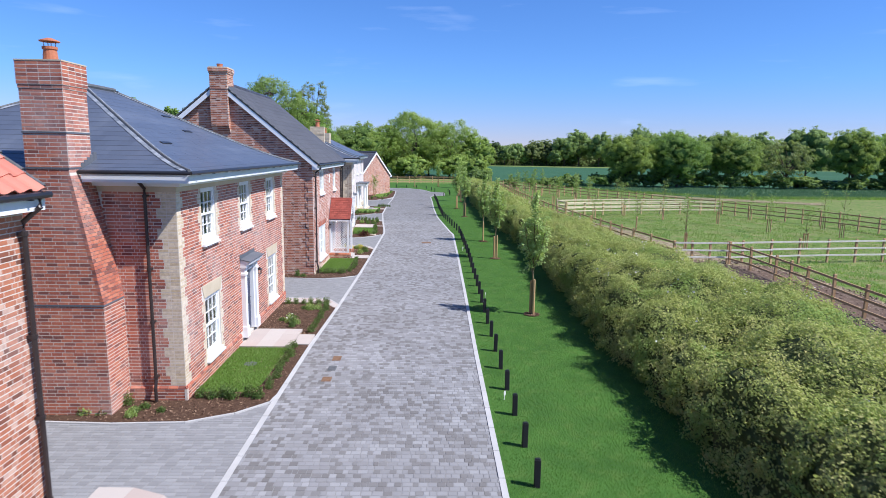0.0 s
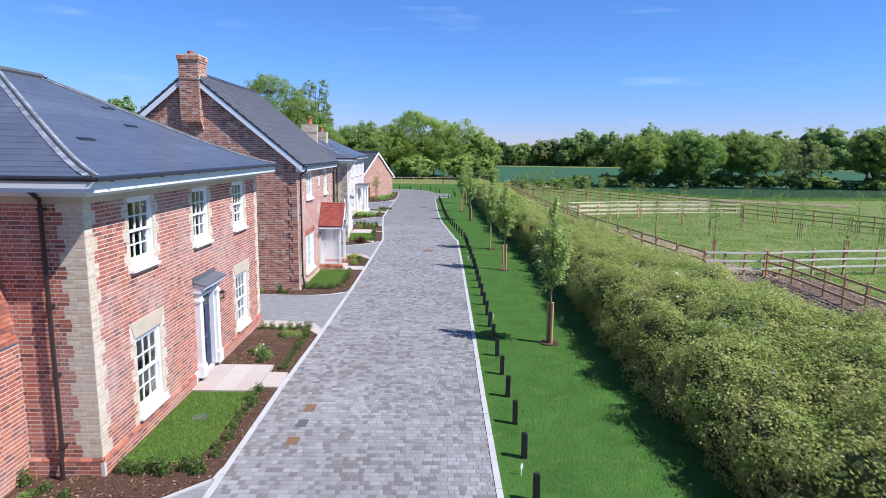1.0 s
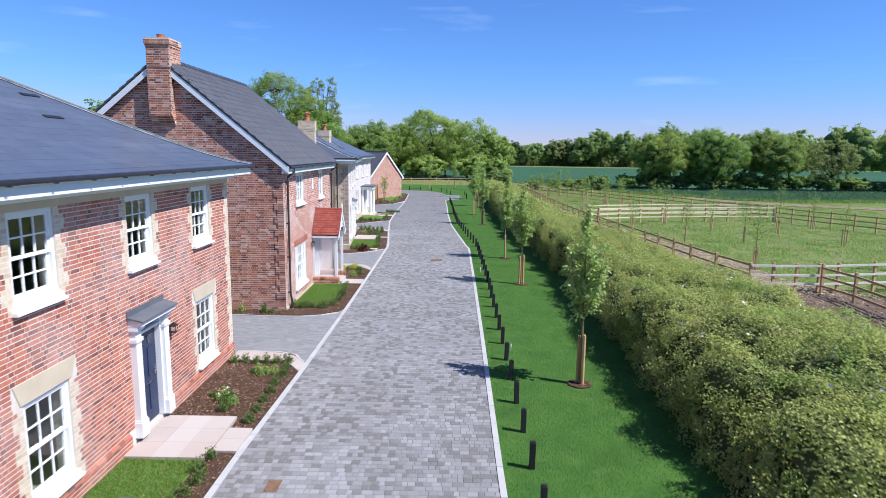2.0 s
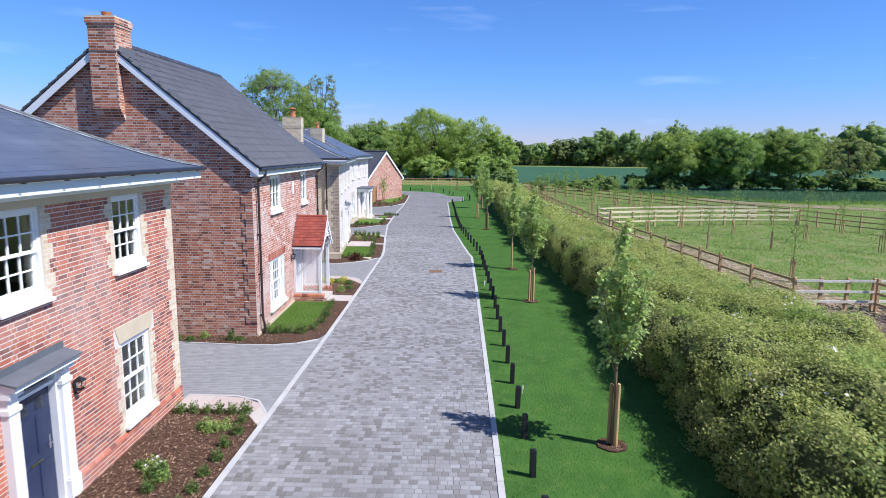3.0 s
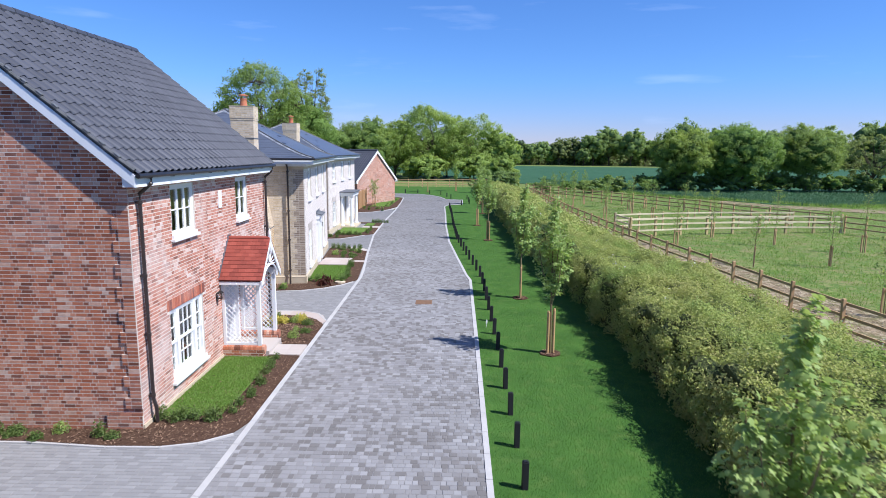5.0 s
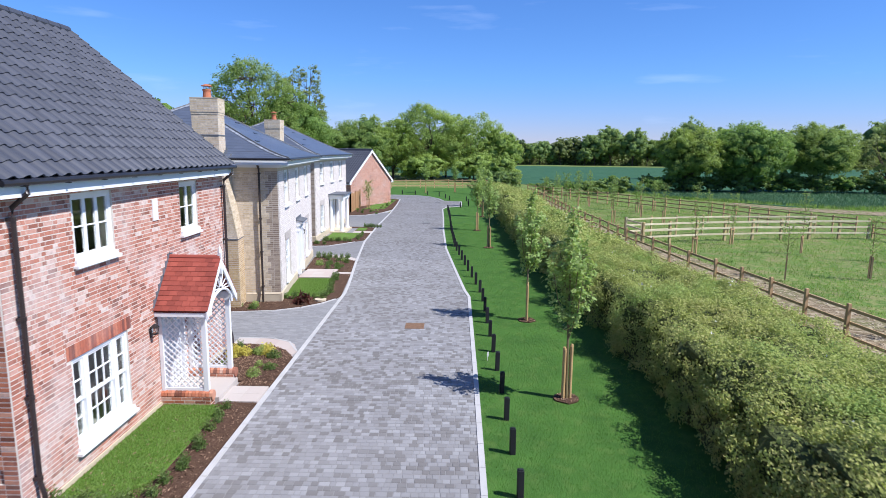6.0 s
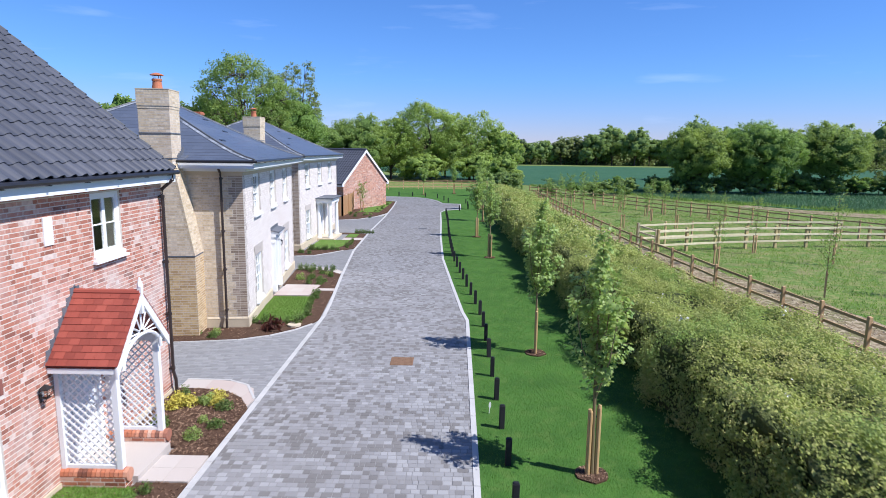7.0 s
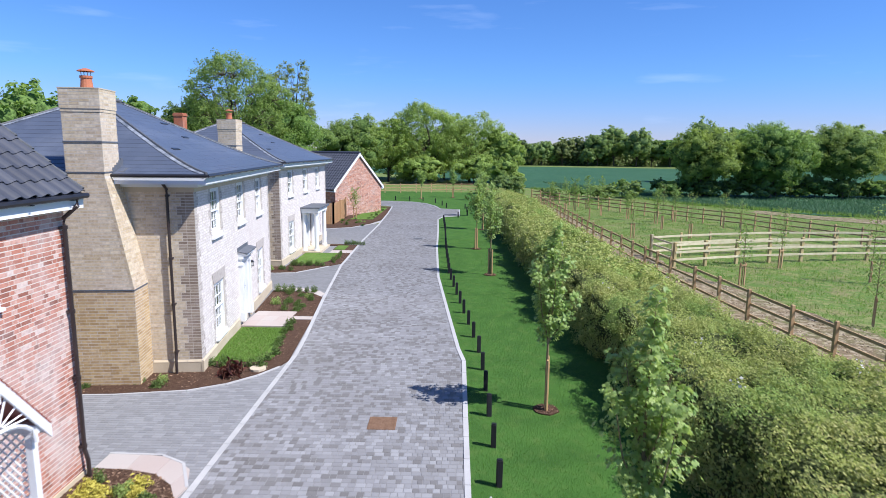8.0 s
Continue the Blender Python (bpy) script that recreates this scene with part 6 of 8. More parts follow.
HEDGE_L = [(5.75, -12), (5.85, 10), (5.90, 19), (6.25, 27), (6.40, 32), (6.35, 37), (6.0, 44), (5.8, 55), (5.80, 66), (5.95, 82), (6.1, 96)]
HEDGE_R = [(11.9, -12), (11.9, 22), (11.9, 30), (11.8, 36), (11.0, 42), (10.5, 48), (10.1, 55), (9.9, 62), (9.8, 78), (9.7, 96)]


def hedge():
    """A broad, unclipped mixed hedge: a dark body under a coat of leaves, lumpy along its length."""
    root = thing("hedge", pose(0, 0, 0), "broad unclipped mixed hedge of hawthorn and bramble", "hedge")
    r = np.random.default_rng(21)
    n_s, y0, y1 = 26, -8.0, 92.0
    n_y = 330

    def section(s, y):
        """A place on the hedge's skin: s from 0 (left foot) over the top to 1 (right foot)."""
        xl, xr = lerp_line(HEDGE_L, y), lerp_line(HEDGE_R, y)
        c, hw = (xl + xr) / 2, (xr - xl) / 2
        a = math.pi * (1 - s)
        ca, sa = math.cos(a), math.sin(a)
        boxy = min(1.0, max(0.0, (y - 17) / 6))
        px = math.copysign(abs(ca) ** (0.62 - 0.30 * boxy if s < 0.5 else 0.55), ca)
        far = min(1.0, max(0.0, (y - 18) / 14))
        pz = sa ** (0.54 - 0.24 * boxy if s < 0.5 else 0.42 + 0.35 * far) if sa > 0 else 0.0
        top = 2.16 + 0.24 * noise.noise(Vector((y * 0.18, 3.3, 0.0))) + 0.14 * noise.noise(Vector((y * 0.5, 8.3, s * 4)))
        end = min(1.0, max(0.0, (y1 + 1.5 - y) / 5.0)) ** 0.4
        return Vector((c + hw * px, y, top * pz * end * (1.0 - (0.16 + 0.50 * far) * s ** 1.4)))

    def bulge(p):
        q = Vector((p.x * 0.9, p.y * 0.9, p.z * 1.1))
        return 0.52 * noise.noise(q * 0.7) + 0.40 * noise.noise(q * 1.7 + Vector((5, 1, 2))) + 0.12 * noise.noise(q * 4.5)

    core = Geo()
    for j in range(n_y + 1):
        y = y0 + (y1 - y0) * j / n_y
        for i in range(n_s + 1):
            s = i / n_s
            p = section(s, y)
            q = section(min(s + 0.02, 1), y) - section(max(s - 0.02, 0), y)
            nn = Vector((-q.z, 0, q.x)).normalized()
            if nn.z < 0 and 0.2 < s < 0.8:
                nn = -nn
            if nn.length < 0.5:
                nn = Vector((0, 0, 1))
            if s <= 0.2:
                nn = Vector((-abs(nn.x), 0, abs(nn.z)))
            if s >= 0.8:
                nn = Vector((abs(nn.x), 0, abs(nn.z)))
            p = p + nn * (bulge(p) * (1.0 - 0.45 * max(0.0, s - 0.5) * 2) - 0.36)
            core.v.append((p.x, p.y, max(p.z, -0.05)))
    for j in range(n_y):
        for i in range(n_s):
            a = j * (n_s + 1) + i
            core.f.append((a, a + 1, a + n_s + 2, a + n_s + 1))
    # solid body whose dark green stands for shade inside the hedge
    part("hedge_body", core, SHADED_CORE, root, "solid inner body of the hedge, coloured dark for the shade between leaves")
    # coat of leaves
    cv = np.array(core.v).reshape(n_y + 1, n_s + 1, 3)
    du = np.gradient(cv, axis=1)
    dv = np.gradient(cv, axis=0)
    nrm = np.cross(du, dv)
    nrm /= np.maximum(np.linalg.norm(nrm, axis=2, keepdims=True), 1e-6)
    if nrm[:, n_s // 2, 2].mean() < 0:
        nrm = -nrm
    # clumps of shoots over the whole skin, closer and finer along the stretch beside the walk
    ea, eb = cv[1:, :-1] - cv[:-1, :-1], cv[:-1, 1:] - cv[:-1, :-1]
    cell = np.linalg.norm(np.cross(ea, eb), axis=2)
    weight = cell * np.interp(cv[:-1, :-1, 1], [3.0, 4.5, 44.0, 52.0], [0.05, 1.0, 1.0, 0.6])
    weight[:, 21:] *= 0.45

    def scatter(count):
        """Places on the skin, evenly by area, and the outward direction there."""
        pick = r.choice(weight.size, size=count, p=(weight / weight.sum()).ravel())
        cj, ci = np.unravel_index(pick, weight.shape)
        fy, fs = r.random((count, 1)), r.random((count, 1))
        def at(a):
            return a[cj, ci] * (1 - fy) * (1 - fs) + a[cj + 1, ci] * fy * (1 - fs) + a[cj, ci + 1] * (1 - fy) * fs + a[cj + 1, ci + 1] * fy * fs
        return at(cv), at(nrm)

    k = 6800
    base, nn = scatter(k)
    near = base[:, 1] < 47.0
    rad = (0.09 + 0.27 * r.random(k) ** 1.5) * np.where(near, 1.0, 1.4)
    centre = base + nn * (0.16 + rad * r.uniform(-0.25, 0.45, k))[:, None]
    per = np.where(near, 72, 24) * (rad / 0.20) ** 1.2
    own = np.repeat(np.arange(k), np.maximum(per.astype(int), 12))
    n = len(own)
    e = r.normal(size=(n, 3))
    e /= np.linalg.norm(e, axis=1, keepdims=True)
    out = (e * nn[own]).sum(axis=1)
    e = np.where((out < -0.15)[:, None], e - 2 * out[:, None] * nn[own], e)
    rr = np.where(r.random(n) < 0.85, r.uniform(0.62, 1.04, n), r.uniform(1.0, 1.45, n))
    pos = centre[own] + e * (rad[own] * rr)[:, None] * np.array([1.0, 1.0, 0.85])
    pos[:, 2] = np.maximum(pos[:, 2], 0.03)
    ln = e * 0.50 + nn[own] * 0.45 + r.normal(size=(n, 3)) * 0.48 + np.array([0.0, 0.0, 0.15])
    size = np.where(near[own], r.uniform(0.038, 0.076, n), r.uniform(0.11, 0.17, n))
    # and an even undercoat of leaves between the clumps
    b2, n2 = scatter(64000)
    q = len(b2)
    far2 = b2[:, 1] > 47.0
    pos = np.concatenate([pos, b2 + n2 * r.uniform(0.02, 0.20, q)[:, None]])
    ln = np.concatenate([ln, n2 + r.normal(size=(q, 3)) * 0.5])
    size = np.concatenate([size, np.where(far2, r.uniform(0.11, 0.17, q), r.uniform(0.06, 0.10, q))])
    part("hedge_leaves", leaf_mesh("hedge_leaves", pos, ln, size, HEDGE_LEAF, r, 0.62), None, root, "small mid-green leaves", kind="stuff")
    # white blossom here and there
    top_ones = np.nonzero(nn[:, 2] > 0.5)[0]
    pick = r.choice(top_ones, 90)
    k = 360
    bp = np.repeat(centre[pick] + nn[pick] * rad[pick][:, None], 4, axis=0) + r.normal(size=(k, 3)) * 0.07
    part("blossom", leaf_mesh("blossom", bp, r.normal(size=(k, 3)) + np.array([0, 0, 1.0]), r.uniform(0.04, 0.08, k), PETAL, r, 0.9), None, root, "scattered white blossom", kind="stuff")
    return root


def young_tree(m, seed, height=4.3, label="young staked maple with a slim leafy crown", near=True):
    """A newly planted tree tied to two round stakes in a ring of mulch: upright limbs, twigs, bunches of lobed leaves."""
    r = np.random.default_rng(seed)
    root = thing("young_tree", m, label, "tree", "young trees along the verge")
    g = Geo()
    fork = 1.75 + 0.1 * math.sin(seed)
    g.tube([(0, 0, -0.05), (0.015, 0.01, 0.9), (0.0, 0.02, fork), (0.03 * math.sin(seed), 0.03, fork + (height - fork) * 0.55), (0.05 * math.sin(seed), 0.0, height - 0.12)], [0.036, 0.031, 0.026, 0.015, 0.004], 8)
    part("trunk", g, YOUNG_BARK, root)
    br = Geo()
    pos, nrm = [], []
    limbs = [[Vector((0, 0.02, fork - 0.1)), Vector((0.03 * math.sin(seed), 0.03, fork + (height - fork) * 0.55)), Vector((0.05 * math.sin(seed), 0.0, height - 0.1))]]
    for q in range(8):
        a = q * 2.4 + seed * 1.3 + r.uniform(-0.4, 0.4)
        z = fork - 0.25 + 0.95 * q / 7 + r.uniform(-0.08, 0.08)
        reach = r.uniform(0.34, 0.56) * (1.15 - 0.5 * q / 7)
        up = r.uniform(1.05, 1.85) * (1.1 - 0.35 * q / 7)
        d = Vector((math.cos(a), math.sin(a), 0))
        line = [Vector((0, 0, z)), d * (reach * 0.62) + Vector((0, 0, z + up * 0.42)), d * reach + Vector((0, 0, min(z + up, height - 0.35)))]
        limbs.append(line)
        br.tube([tuple(p) for p in line], [0.016, 0.011, 0.003], 6)
    for li, line in enumerate(limbs):
        twigs = 40 if li == 0 else 15
        for k in range(twigs):
            f = 0.10 + 0.93 * (k + r.uniform(0, 0.8)) / twigs
            c = line[0].lerp(line[1], min(f * 2, 1)) if f < 0.5 else line[1].lerp(line[2], min(f * 2 - 1, 1.05))
            a = r.uniform(0, 2 * math.pi)
            ln = r.uniform(0.08, 0.30) * (1.0 - 0.55 * max(0.0, f - 0.5)) * (0.7 if li == 0 and f > 0.6 else 1.0)
            tip = c + Vector((math.cos(a) * ln, math.sin(a) * ln, r.uniform(-0.02, 0.16)))
            br.tube([tuple(c), tuple(tip)], [0.004, 0.002], 3)
            for _ in range(int(r.integers(11, 23))):
                o = Vector(r.normal(size=3)) * 0.055
                pos.append(tip.lerp(c, float(r.uniform(-0.15, 0.6))) + o + Vector((0, 0, -0.03)))
                nrm.append(Vector((math.cos(a) * 0.55, math.sin(a) * 0.55, 0.75)) + Vector(r.normal(size=3)) * 0.38)
    part("branchwork", br, YOUNG_BARK, root, kind="stuff")
    pos, nrm = np.array(pos), np.array(nrm)
    size = r.uniform(0.055, 0.105, len(pos))
    crown = lobed_mesh("crown", pos, nrm, size, MAPLE_LEAF, r) if near else leaf_mesh("crown", pos, nrm, size, MAPLE_LEAF, r, 0.9, 0.12)
    part("crown", crown, None, root, "fresh green lobed leaves")
    for s in (-1, 1):
        g = Geo().tube([(s * 0.046, -0.07 * s, -0.05), (s * 0.044, -0.068 * s, 1.22 + 0.03 * s), (s * 0.05, -0.08 * s, 1.27 + 0.03 * s)], [0.042, 0.042, 0.028], 10)
        part("stake", g, STAKE, root, "round pine stake")
    part("tie", Geo().tube([(-0.052, 0.08, 1.08), (0, 0.03, 1.10), (0.052, -0.08, 1.08)], 0.014, 6), BLACK_PLASTIC, root, "black rubber tie")
    ring = Geo()
    rim = [(0.29 * math.cos(2 * math.pi * i / 16) * (1 + 0.1 * math.sin(i * 2.3)), 0.29 * math.sin(2 * math.pi * i / 16)) for i in range(16)]
    ring.prism(rim, -0.03, 0.03)
    part("mulch_ring", ring, MULCH, root, "ring of dark bark mulch")
    n = 150
    a, q = r.uniform(0, 2 * math.pi, n), 0.28 * np.sqrt(r.random(n))
    part("bark_mulch", leaf_mesh("bark_mulch", np.stack([q * np.cos(a), q * np.sin(a), np.full(n, 0.037)], axis=1), np.tile([0, 0, 1.0], (n, 1)) + r.normal(size=(n, 3)) * 0.4, r.uniform(0.03, 0.08, n), BARK_CHIP, r, 0.4, 0.1), None, root, kind="stuff")
    return root


def sapling(m, seed, height=2.3, leaves=11):
    """A thin, barely leafed paddock sapling between two square stakes with a crossbar."""
    r = np.random.default_rng(seed)
    root = thing("sapling", m, "thin sapling tied between two pale stakes", "tree", "saplings in the paddocks")
    part("trunk", Geo().tube([(0, 0, -0.05), (0.02, 0, height * 0.6), (0, 0.02, height)], [0.02, 0.014, 0.005], 6), YOUNG_BARK, root)
    for s in (-1, 1):
        part("stake", Geo().box(s * 0.13 - 0.03, s * 0.13 + 0.03, -0.03, 0.03, -0.05, 1.0), POST_BROWN, root)
    part("crossbar", Geo().box(-0.18, 0.18, -0.045, -0.028, 0.86, 0.93), POST_BROWN, root)
    br = Geo()
    pos = []
    for q in range(16):
        z = 1.0 + (height - 1.15) * q / 16
        a = q * 2.4 + seed
        ln = (0.62 - 0.30 * abs(q / 16 - 0.4)) * r.uniform(0.6, 1.1)
        tip = Vector((math.cos(a) * ln * 0.8, math.sin(a) * ln * 0.8, z + ln * r.uniform(0.6, 1.0)))
        br.tube([(0, 0, z), tuple(tip)], [0.008, 0.003], 4)
        for f in r.uniform(0.25, 1.08, leaves):
            pos.append(np.array(Vector((0, 0, z)).lerp(tip, float(f))) + r.normal(size=3) * 0.07)
    part("branchwork", br, YOUNG_BARK, root)
    pos = np.array(pos)
    k = len(pos)
    part("crown", leaf_mesh("crown", pos, r.normal(size=(k, 3)) + np.array([0, 0, 0.6]), r.uniform(0.07, 0.14, k), SAPLING_LEAF, r, 0.6), None, root)
    return root


def ball():
    bm = bmesh.new()
    bmesh.ops.create_icosphere(bm, subdivisions=2, radius=1.0)
    v, f = np.array([tuple(p.co) for p in bm.verts]), np.array([[p.index for p in q.verts] for q in bm.faces])
    bm.free()
    return v, f


BALL_V, BALL_F = ball()


def big_tree(m, seed, height, spread, mat, label, leaves=9000, leaf=0.30, trunk_h=0.14, airy=0.0, lobes=17, group="background trees", sprig=0.095):
    """A full-grown tree: trunk and forking limbs, boughs that round out into lobes, sprigs on the lobes, leaves on the sprigs. airy from 0 (closed crown) to 1 (open, twigs showing)."""
    r = np.random.default_rng(seed)
    root = thing("tree", m, label, "tree", group)
    th = height * trunk_h
    tr = 0.021 * height
    mid_z, half = th + (height - th) * 0.5, (height - th) * 0.5
    ctr, rads = [Vector((0, 0, mid_z + 0.10 * half))], [np.array([0.56 * spread, 0.56 * spread, 0.60 * half])]
    for k in range(lobes):
        up = 0.94 - 1.72 * (k + 0.5) / lobes
        ring = math.sqrt(max(0.0, 1 - up * up))
        a = 2.39996 * k + seed
        push = r.uniform(0.46, 0.68)
        size = r.uniform(0.27, 0.44)
        ctr.append(Vector((ring * math.cos(a) * spread * push, ring * math.sin(a) * spread * push, mid_z + up * half * push)))
        rads.append(np.array([spread, spread, half * 0.92]) * size)
    # bring the lobes to the full height and spread
    C, R = np.array([tuple(c) for c in ctr]), np.array(rads)
    kz = (height - th) / ((C[:, 2] + R[:, 2]).max() - th)
    kx_ = spread / (np.hypot(C[:, 0], C[:, 1]) + R[:, 0]).max()
    C = (C - np.array([0, 0, th])) * np.array([kx_, kx_, kz]) + np.array([0, 0, th])
    R = R * np.array([kx_, kx_, kz])
    ctr = [Vector(tuple(c)) for c in C]
    g = Geo()
    g.tube([(0, 0, -0.2), (0.05, 0, th * 0.5), (0, 0.08, th + 0.1 * height), (0.1, 0.1, height * 0.60)], [tr * 1.25, tr, tr * 0.8, tr * 0.3], 9)
    for c in ctr[1:]:
        start = Vector((0, 0.05, max(th * 0.8, c.z * 0.42)))
        bend = start.lerp(c, 0.5) + Vector((0, 0, 0.04 * height)) + Vector(r.normal(size=3)) * 0.03 * spread
        g.tube([tuple(start), tuple(bend), tuple(c)], [tr * 0.42, tr * 0.26, tr * 0.09], 5)
    # sprigs on the outer skin of each lobe, thinned by broad gaps
    want = max(24, int(leaves / (32 - 12 * airy)))
    spots, outs, homes = [], [], []
    share = (R[:, 0] * R[:, 2]) / (R[:, 0] * R[:, 2]).sum()
    for k in range(len(C)):
        n = max(4, int(want * 1.9 * share[k]))
        e = r.normal(size=(n, 3))
        e /= np.linalg.norm(e, axis=1, keepdims=True)
        p = C[k] + e * R[k] * r.uniform(0.72, 1.06, n)[:, None]
        inside = np.zeros(n, dtype=bool)
        for j in range(len(C)):
            if j != k:
                inside |= (((p - C[j]) / (R[j] * 0.80)) ** 2).sum(axis=1) < 1.0
        keep = ~inside & (p[:, 2] > th * 0.35)
        if airy > 0:
            hole = np.array([noise.noise(Vector(tuple(q * (2.6 / spread))) + Vector((seed, 0, 0))) for q in p])
            keep &= hole > -0.52 + 0.42 * airy
        spots.append(p[keep])
        outs.append(e[keep])
        homes += [k] * int(keep.sum())
    S, E = np.concatenate(spots), np.concatenate(outs)
    for i in range(0, len(S), 2 if airy > 0.4 else 12):
        c = ctr[homes[i]]
        q = Vector(tuple(S[i]))
        g.tube([tuple(c), tuple(c.lerp(q, 0.55) + Vector(r.normal(size=3)) * 0.02 * spread), tuple(q)], [tr * 0.09, tr * 0.06, tr * 0.02], 3)
    part("trunk", g, BARK, root)
    if airy < 0.3:
        cv_, cf_ = [], []
        for k in range(len(C)):
            cf_.append(BALL_F + len(BALL_V) * k)
            cv_.append(C[k] + BALL_V * R[k] * 0.62 * (1 + 0.14 * r.normal(size=(len(BALL_V), 1))))
        V = np.concatenate(cv_)
        V[:, 2] = np.maximum(V[:, 2], 0.05)
        part("leaf_mass", raw_mesh("leaf_mass", V, np.concatenate(cf_), CROWN_MASS[mat.name]), None, root, kind="stuff")
    per = max(6, leaves // len(S))
    own = np.repeat(np.arange(len(S)), per)
    n = len(own)
    d = r.normal(size=(n, 3))
    d /= np.linalg.norm(d, axis=1, keepdims=True)
    sr = spread * sprig * r.uniform(0.7, 1.35, len(S))
    P = S[own] + d * (sr[own] * r.random(n) ** 0.45)[:, None] * np.array([1.0, 1.0, 0.72])
    P[:, 2] = np.maximum(P[:, 2], 0.1)
    N = d * 0.55 + E[own] * 0.55 + r.normal(size=(n, 3)) * 0.38 + np.array([0, 0, 0.25])
    part("crown", leaf_mesh("crown", P, N, leaf * r.uniform(0.65, 1.3, n), mat, r, 0.75, 0.2), None, root)
    return root


# ---- fences and posts ----
def rail_fence(points, mat, rails, height, label, spacing=1.8, group="paddock fences", rail_h=0.09, post_w=0.10, post_mat=None):
    """Posts and rails along a line of points; every post and rail is a part."""
    root = thing("rail_fence", pose(*points[0], 0.0), label, "fence", group)
    ox, oy = points[0]
    # a sawn post with a chamfered head, leaning a little
    bm = bmesh.new()
    bmesh.ops.create_cube(bm, size=1.0, matrix=Matrix.Translation((0, 0, (height - 0.13) / 2)) @ Matrix.Diagonal((post_w, post_w, height + 0.27, 1)))
    bmesh.ops.bevel(bm, geom=[e for e in bm.edges if min(v.co.z for v in e.verts) > height * 0.5], offset=0.016, segments=1, affect="EDGES")
    pm = bpy.data.meshes.new("post")
    bm.to_mesh(pm)
    bm.free()
    pm.materials.append(post_mat or mat)
    rm = Geo().box(0, 1, -0.02, 0.02, -rail_h / 2, rail_h / 2).mesh("rail", mat)
    for (xa, ya), (xb, yb) in zip(points, points[1:]):
        ln = math.hypot(xb - xa, yb - ya)
        k = max(1, round(ln / spacing))
        ang = math.atan2(yb - ya, xb - xa)
        off = Vector((math.sin(ang), -math.cos(ang), 0)) * (post_w / 2 + 0.018)
        for i in range(k + 1):
            if i == k and (xb, yb) != points[-1]:
                continue
            t = i / k
            ob = new("post", pm)
            ob.parent = root
            ob.matrix_basis = Matrix.Translation((xa + (xb - xa) * t - ox, ya + (yb - ya) * t - oy, random.uniform(-0.04, 0.04))) @ Matrix.Rotation(ang + random.uniform(-0.05, 0.05), 4, "Z") @ Matrix.Rotation(radians(random.uniform(-1.2, 1.2)), 4, "X")
        for i in range(k):
            for z in rails:
                t0, t1 = i / k, (i + 1) / k
                p = Vector((xa + (xb - xa) * t0 - ox, ya + (yb - ya) * t0 - oy, z + random.uniform(-0.012, 0.012)))
                q = Vector((xa + (xb - xa) * t1 - ox, ya + (yb - ya) * t1 - oy, z + random.uniform(-0.012, 0.012)))
                d = q - p
                ob = new("rail", rm)
                ob.parent = root
                ob.matrix_basis = Matrix.Translation(p + off) @ Matrix.Rotation(ang, 4, "Z") @ Matrix.Rotation(-math.atan2(d.z, ln / k), 4, "Y") @ Matrix.Diagonal((d.length, 1, 1, 1))
    return root


def evenly(points, spacing):
    """Places at even steps along a line of points, ends included."""
    runs = [math.hypot(q[0] - p[0], q[1] - p[1]) for p, q in zip(points, points[1:])]
    at = [0.0] + list(itertools.accumulate(runs))
    k = round(at[-1] / spacing)
    steps = [at[-1] * i / k for i in range(k + 1)]
    return list(zip(np.interp(steps, at, [p[0] for p in points]).tolist(), np.interp(steps, at, [p[1] for p in points]).tolist()))


def bollard(m):
    """Square black timber post with a chamfered top."""
    bm = bmesh.new()
    bmesh.ops.create_cube(bm, size=1.0, matrix=Matrix.Translation((0, 0, 0.20)) @ Matrix.Diagonal((0.105, 0.105, 0.64, 1)))
    bmesh.ops.bevel(bm, geom=[e for e in bm.edges if e.verts[0].co.z > 0.4 and e.verts[1].co.z > 0.4], offset=0.018, segments=2, affect="EDGES")
    bmesh.ops.bevel(bm, geom=[e for e in bm.edges if abs(e.verts[0].co.z - e.verts[1].co.z) > 0.4], offset=0.006, segments=1, affect="EDGES")
    me = bpy.data.meshes.new("bollard")
    bm.to_mesh(me)
    bm.free()
    me.materials.append(BOLLARD)
    ob = new("bollard", me)
    ob.matrix_world = m
    return tagged(ob, "short square black timber bollard in the grass verge", "bollard", "bollards along the lane")

# ---- the houses, from the first to the last along the lane ----
gabled_house(pose(-4.98, 0.15, 0, 0, 0, 0), "red brick house with a pink-red pantiled gable roof", PINK_BRICK, RED_PANTILE, length=8.3, depth=8.3, z_eave=5.1, z_ridge=8.6, chimney=False, porch=False, verge=0.10)
hipped_house(pose(-4.9, 13.3, 0, 0, 0, 0), "red brick house with cream quoins and a hipped slate roof", RED_BRICK, QUOIN_BRICK, RED_BRICK, NAVY, "dark navy panelled front door")
gabled_house(pose(-4.65, 27.55, 0, 0, 0, 0), "weathered red brick house with a charcoal pantiled gable roof", PINK_BRICK, PANTILE, front_brick=SUNLIT_LIME_BRICK)
porch(pose(-4.65, 32.60, 0, 0, 0, 0))
MORTAR = BUFF_MORTAR
hipped_house(pose(-4.6, 41.0, 0, 0, 0, 6.2), "pale buff brick house with grey quoins and a hipped slate roof", BUFF_BRICK, GREY_BRICK, STONE, PALE_DOOR, "pale painted front door", length=9.8, over=0.48, stack_drop=-0.17, front_brick=SUNLIT_BUFF_BRICK, front_quoin=SUNLIT_GREY_BRICK, low_stack=DEEP_BUFF_BRICK)
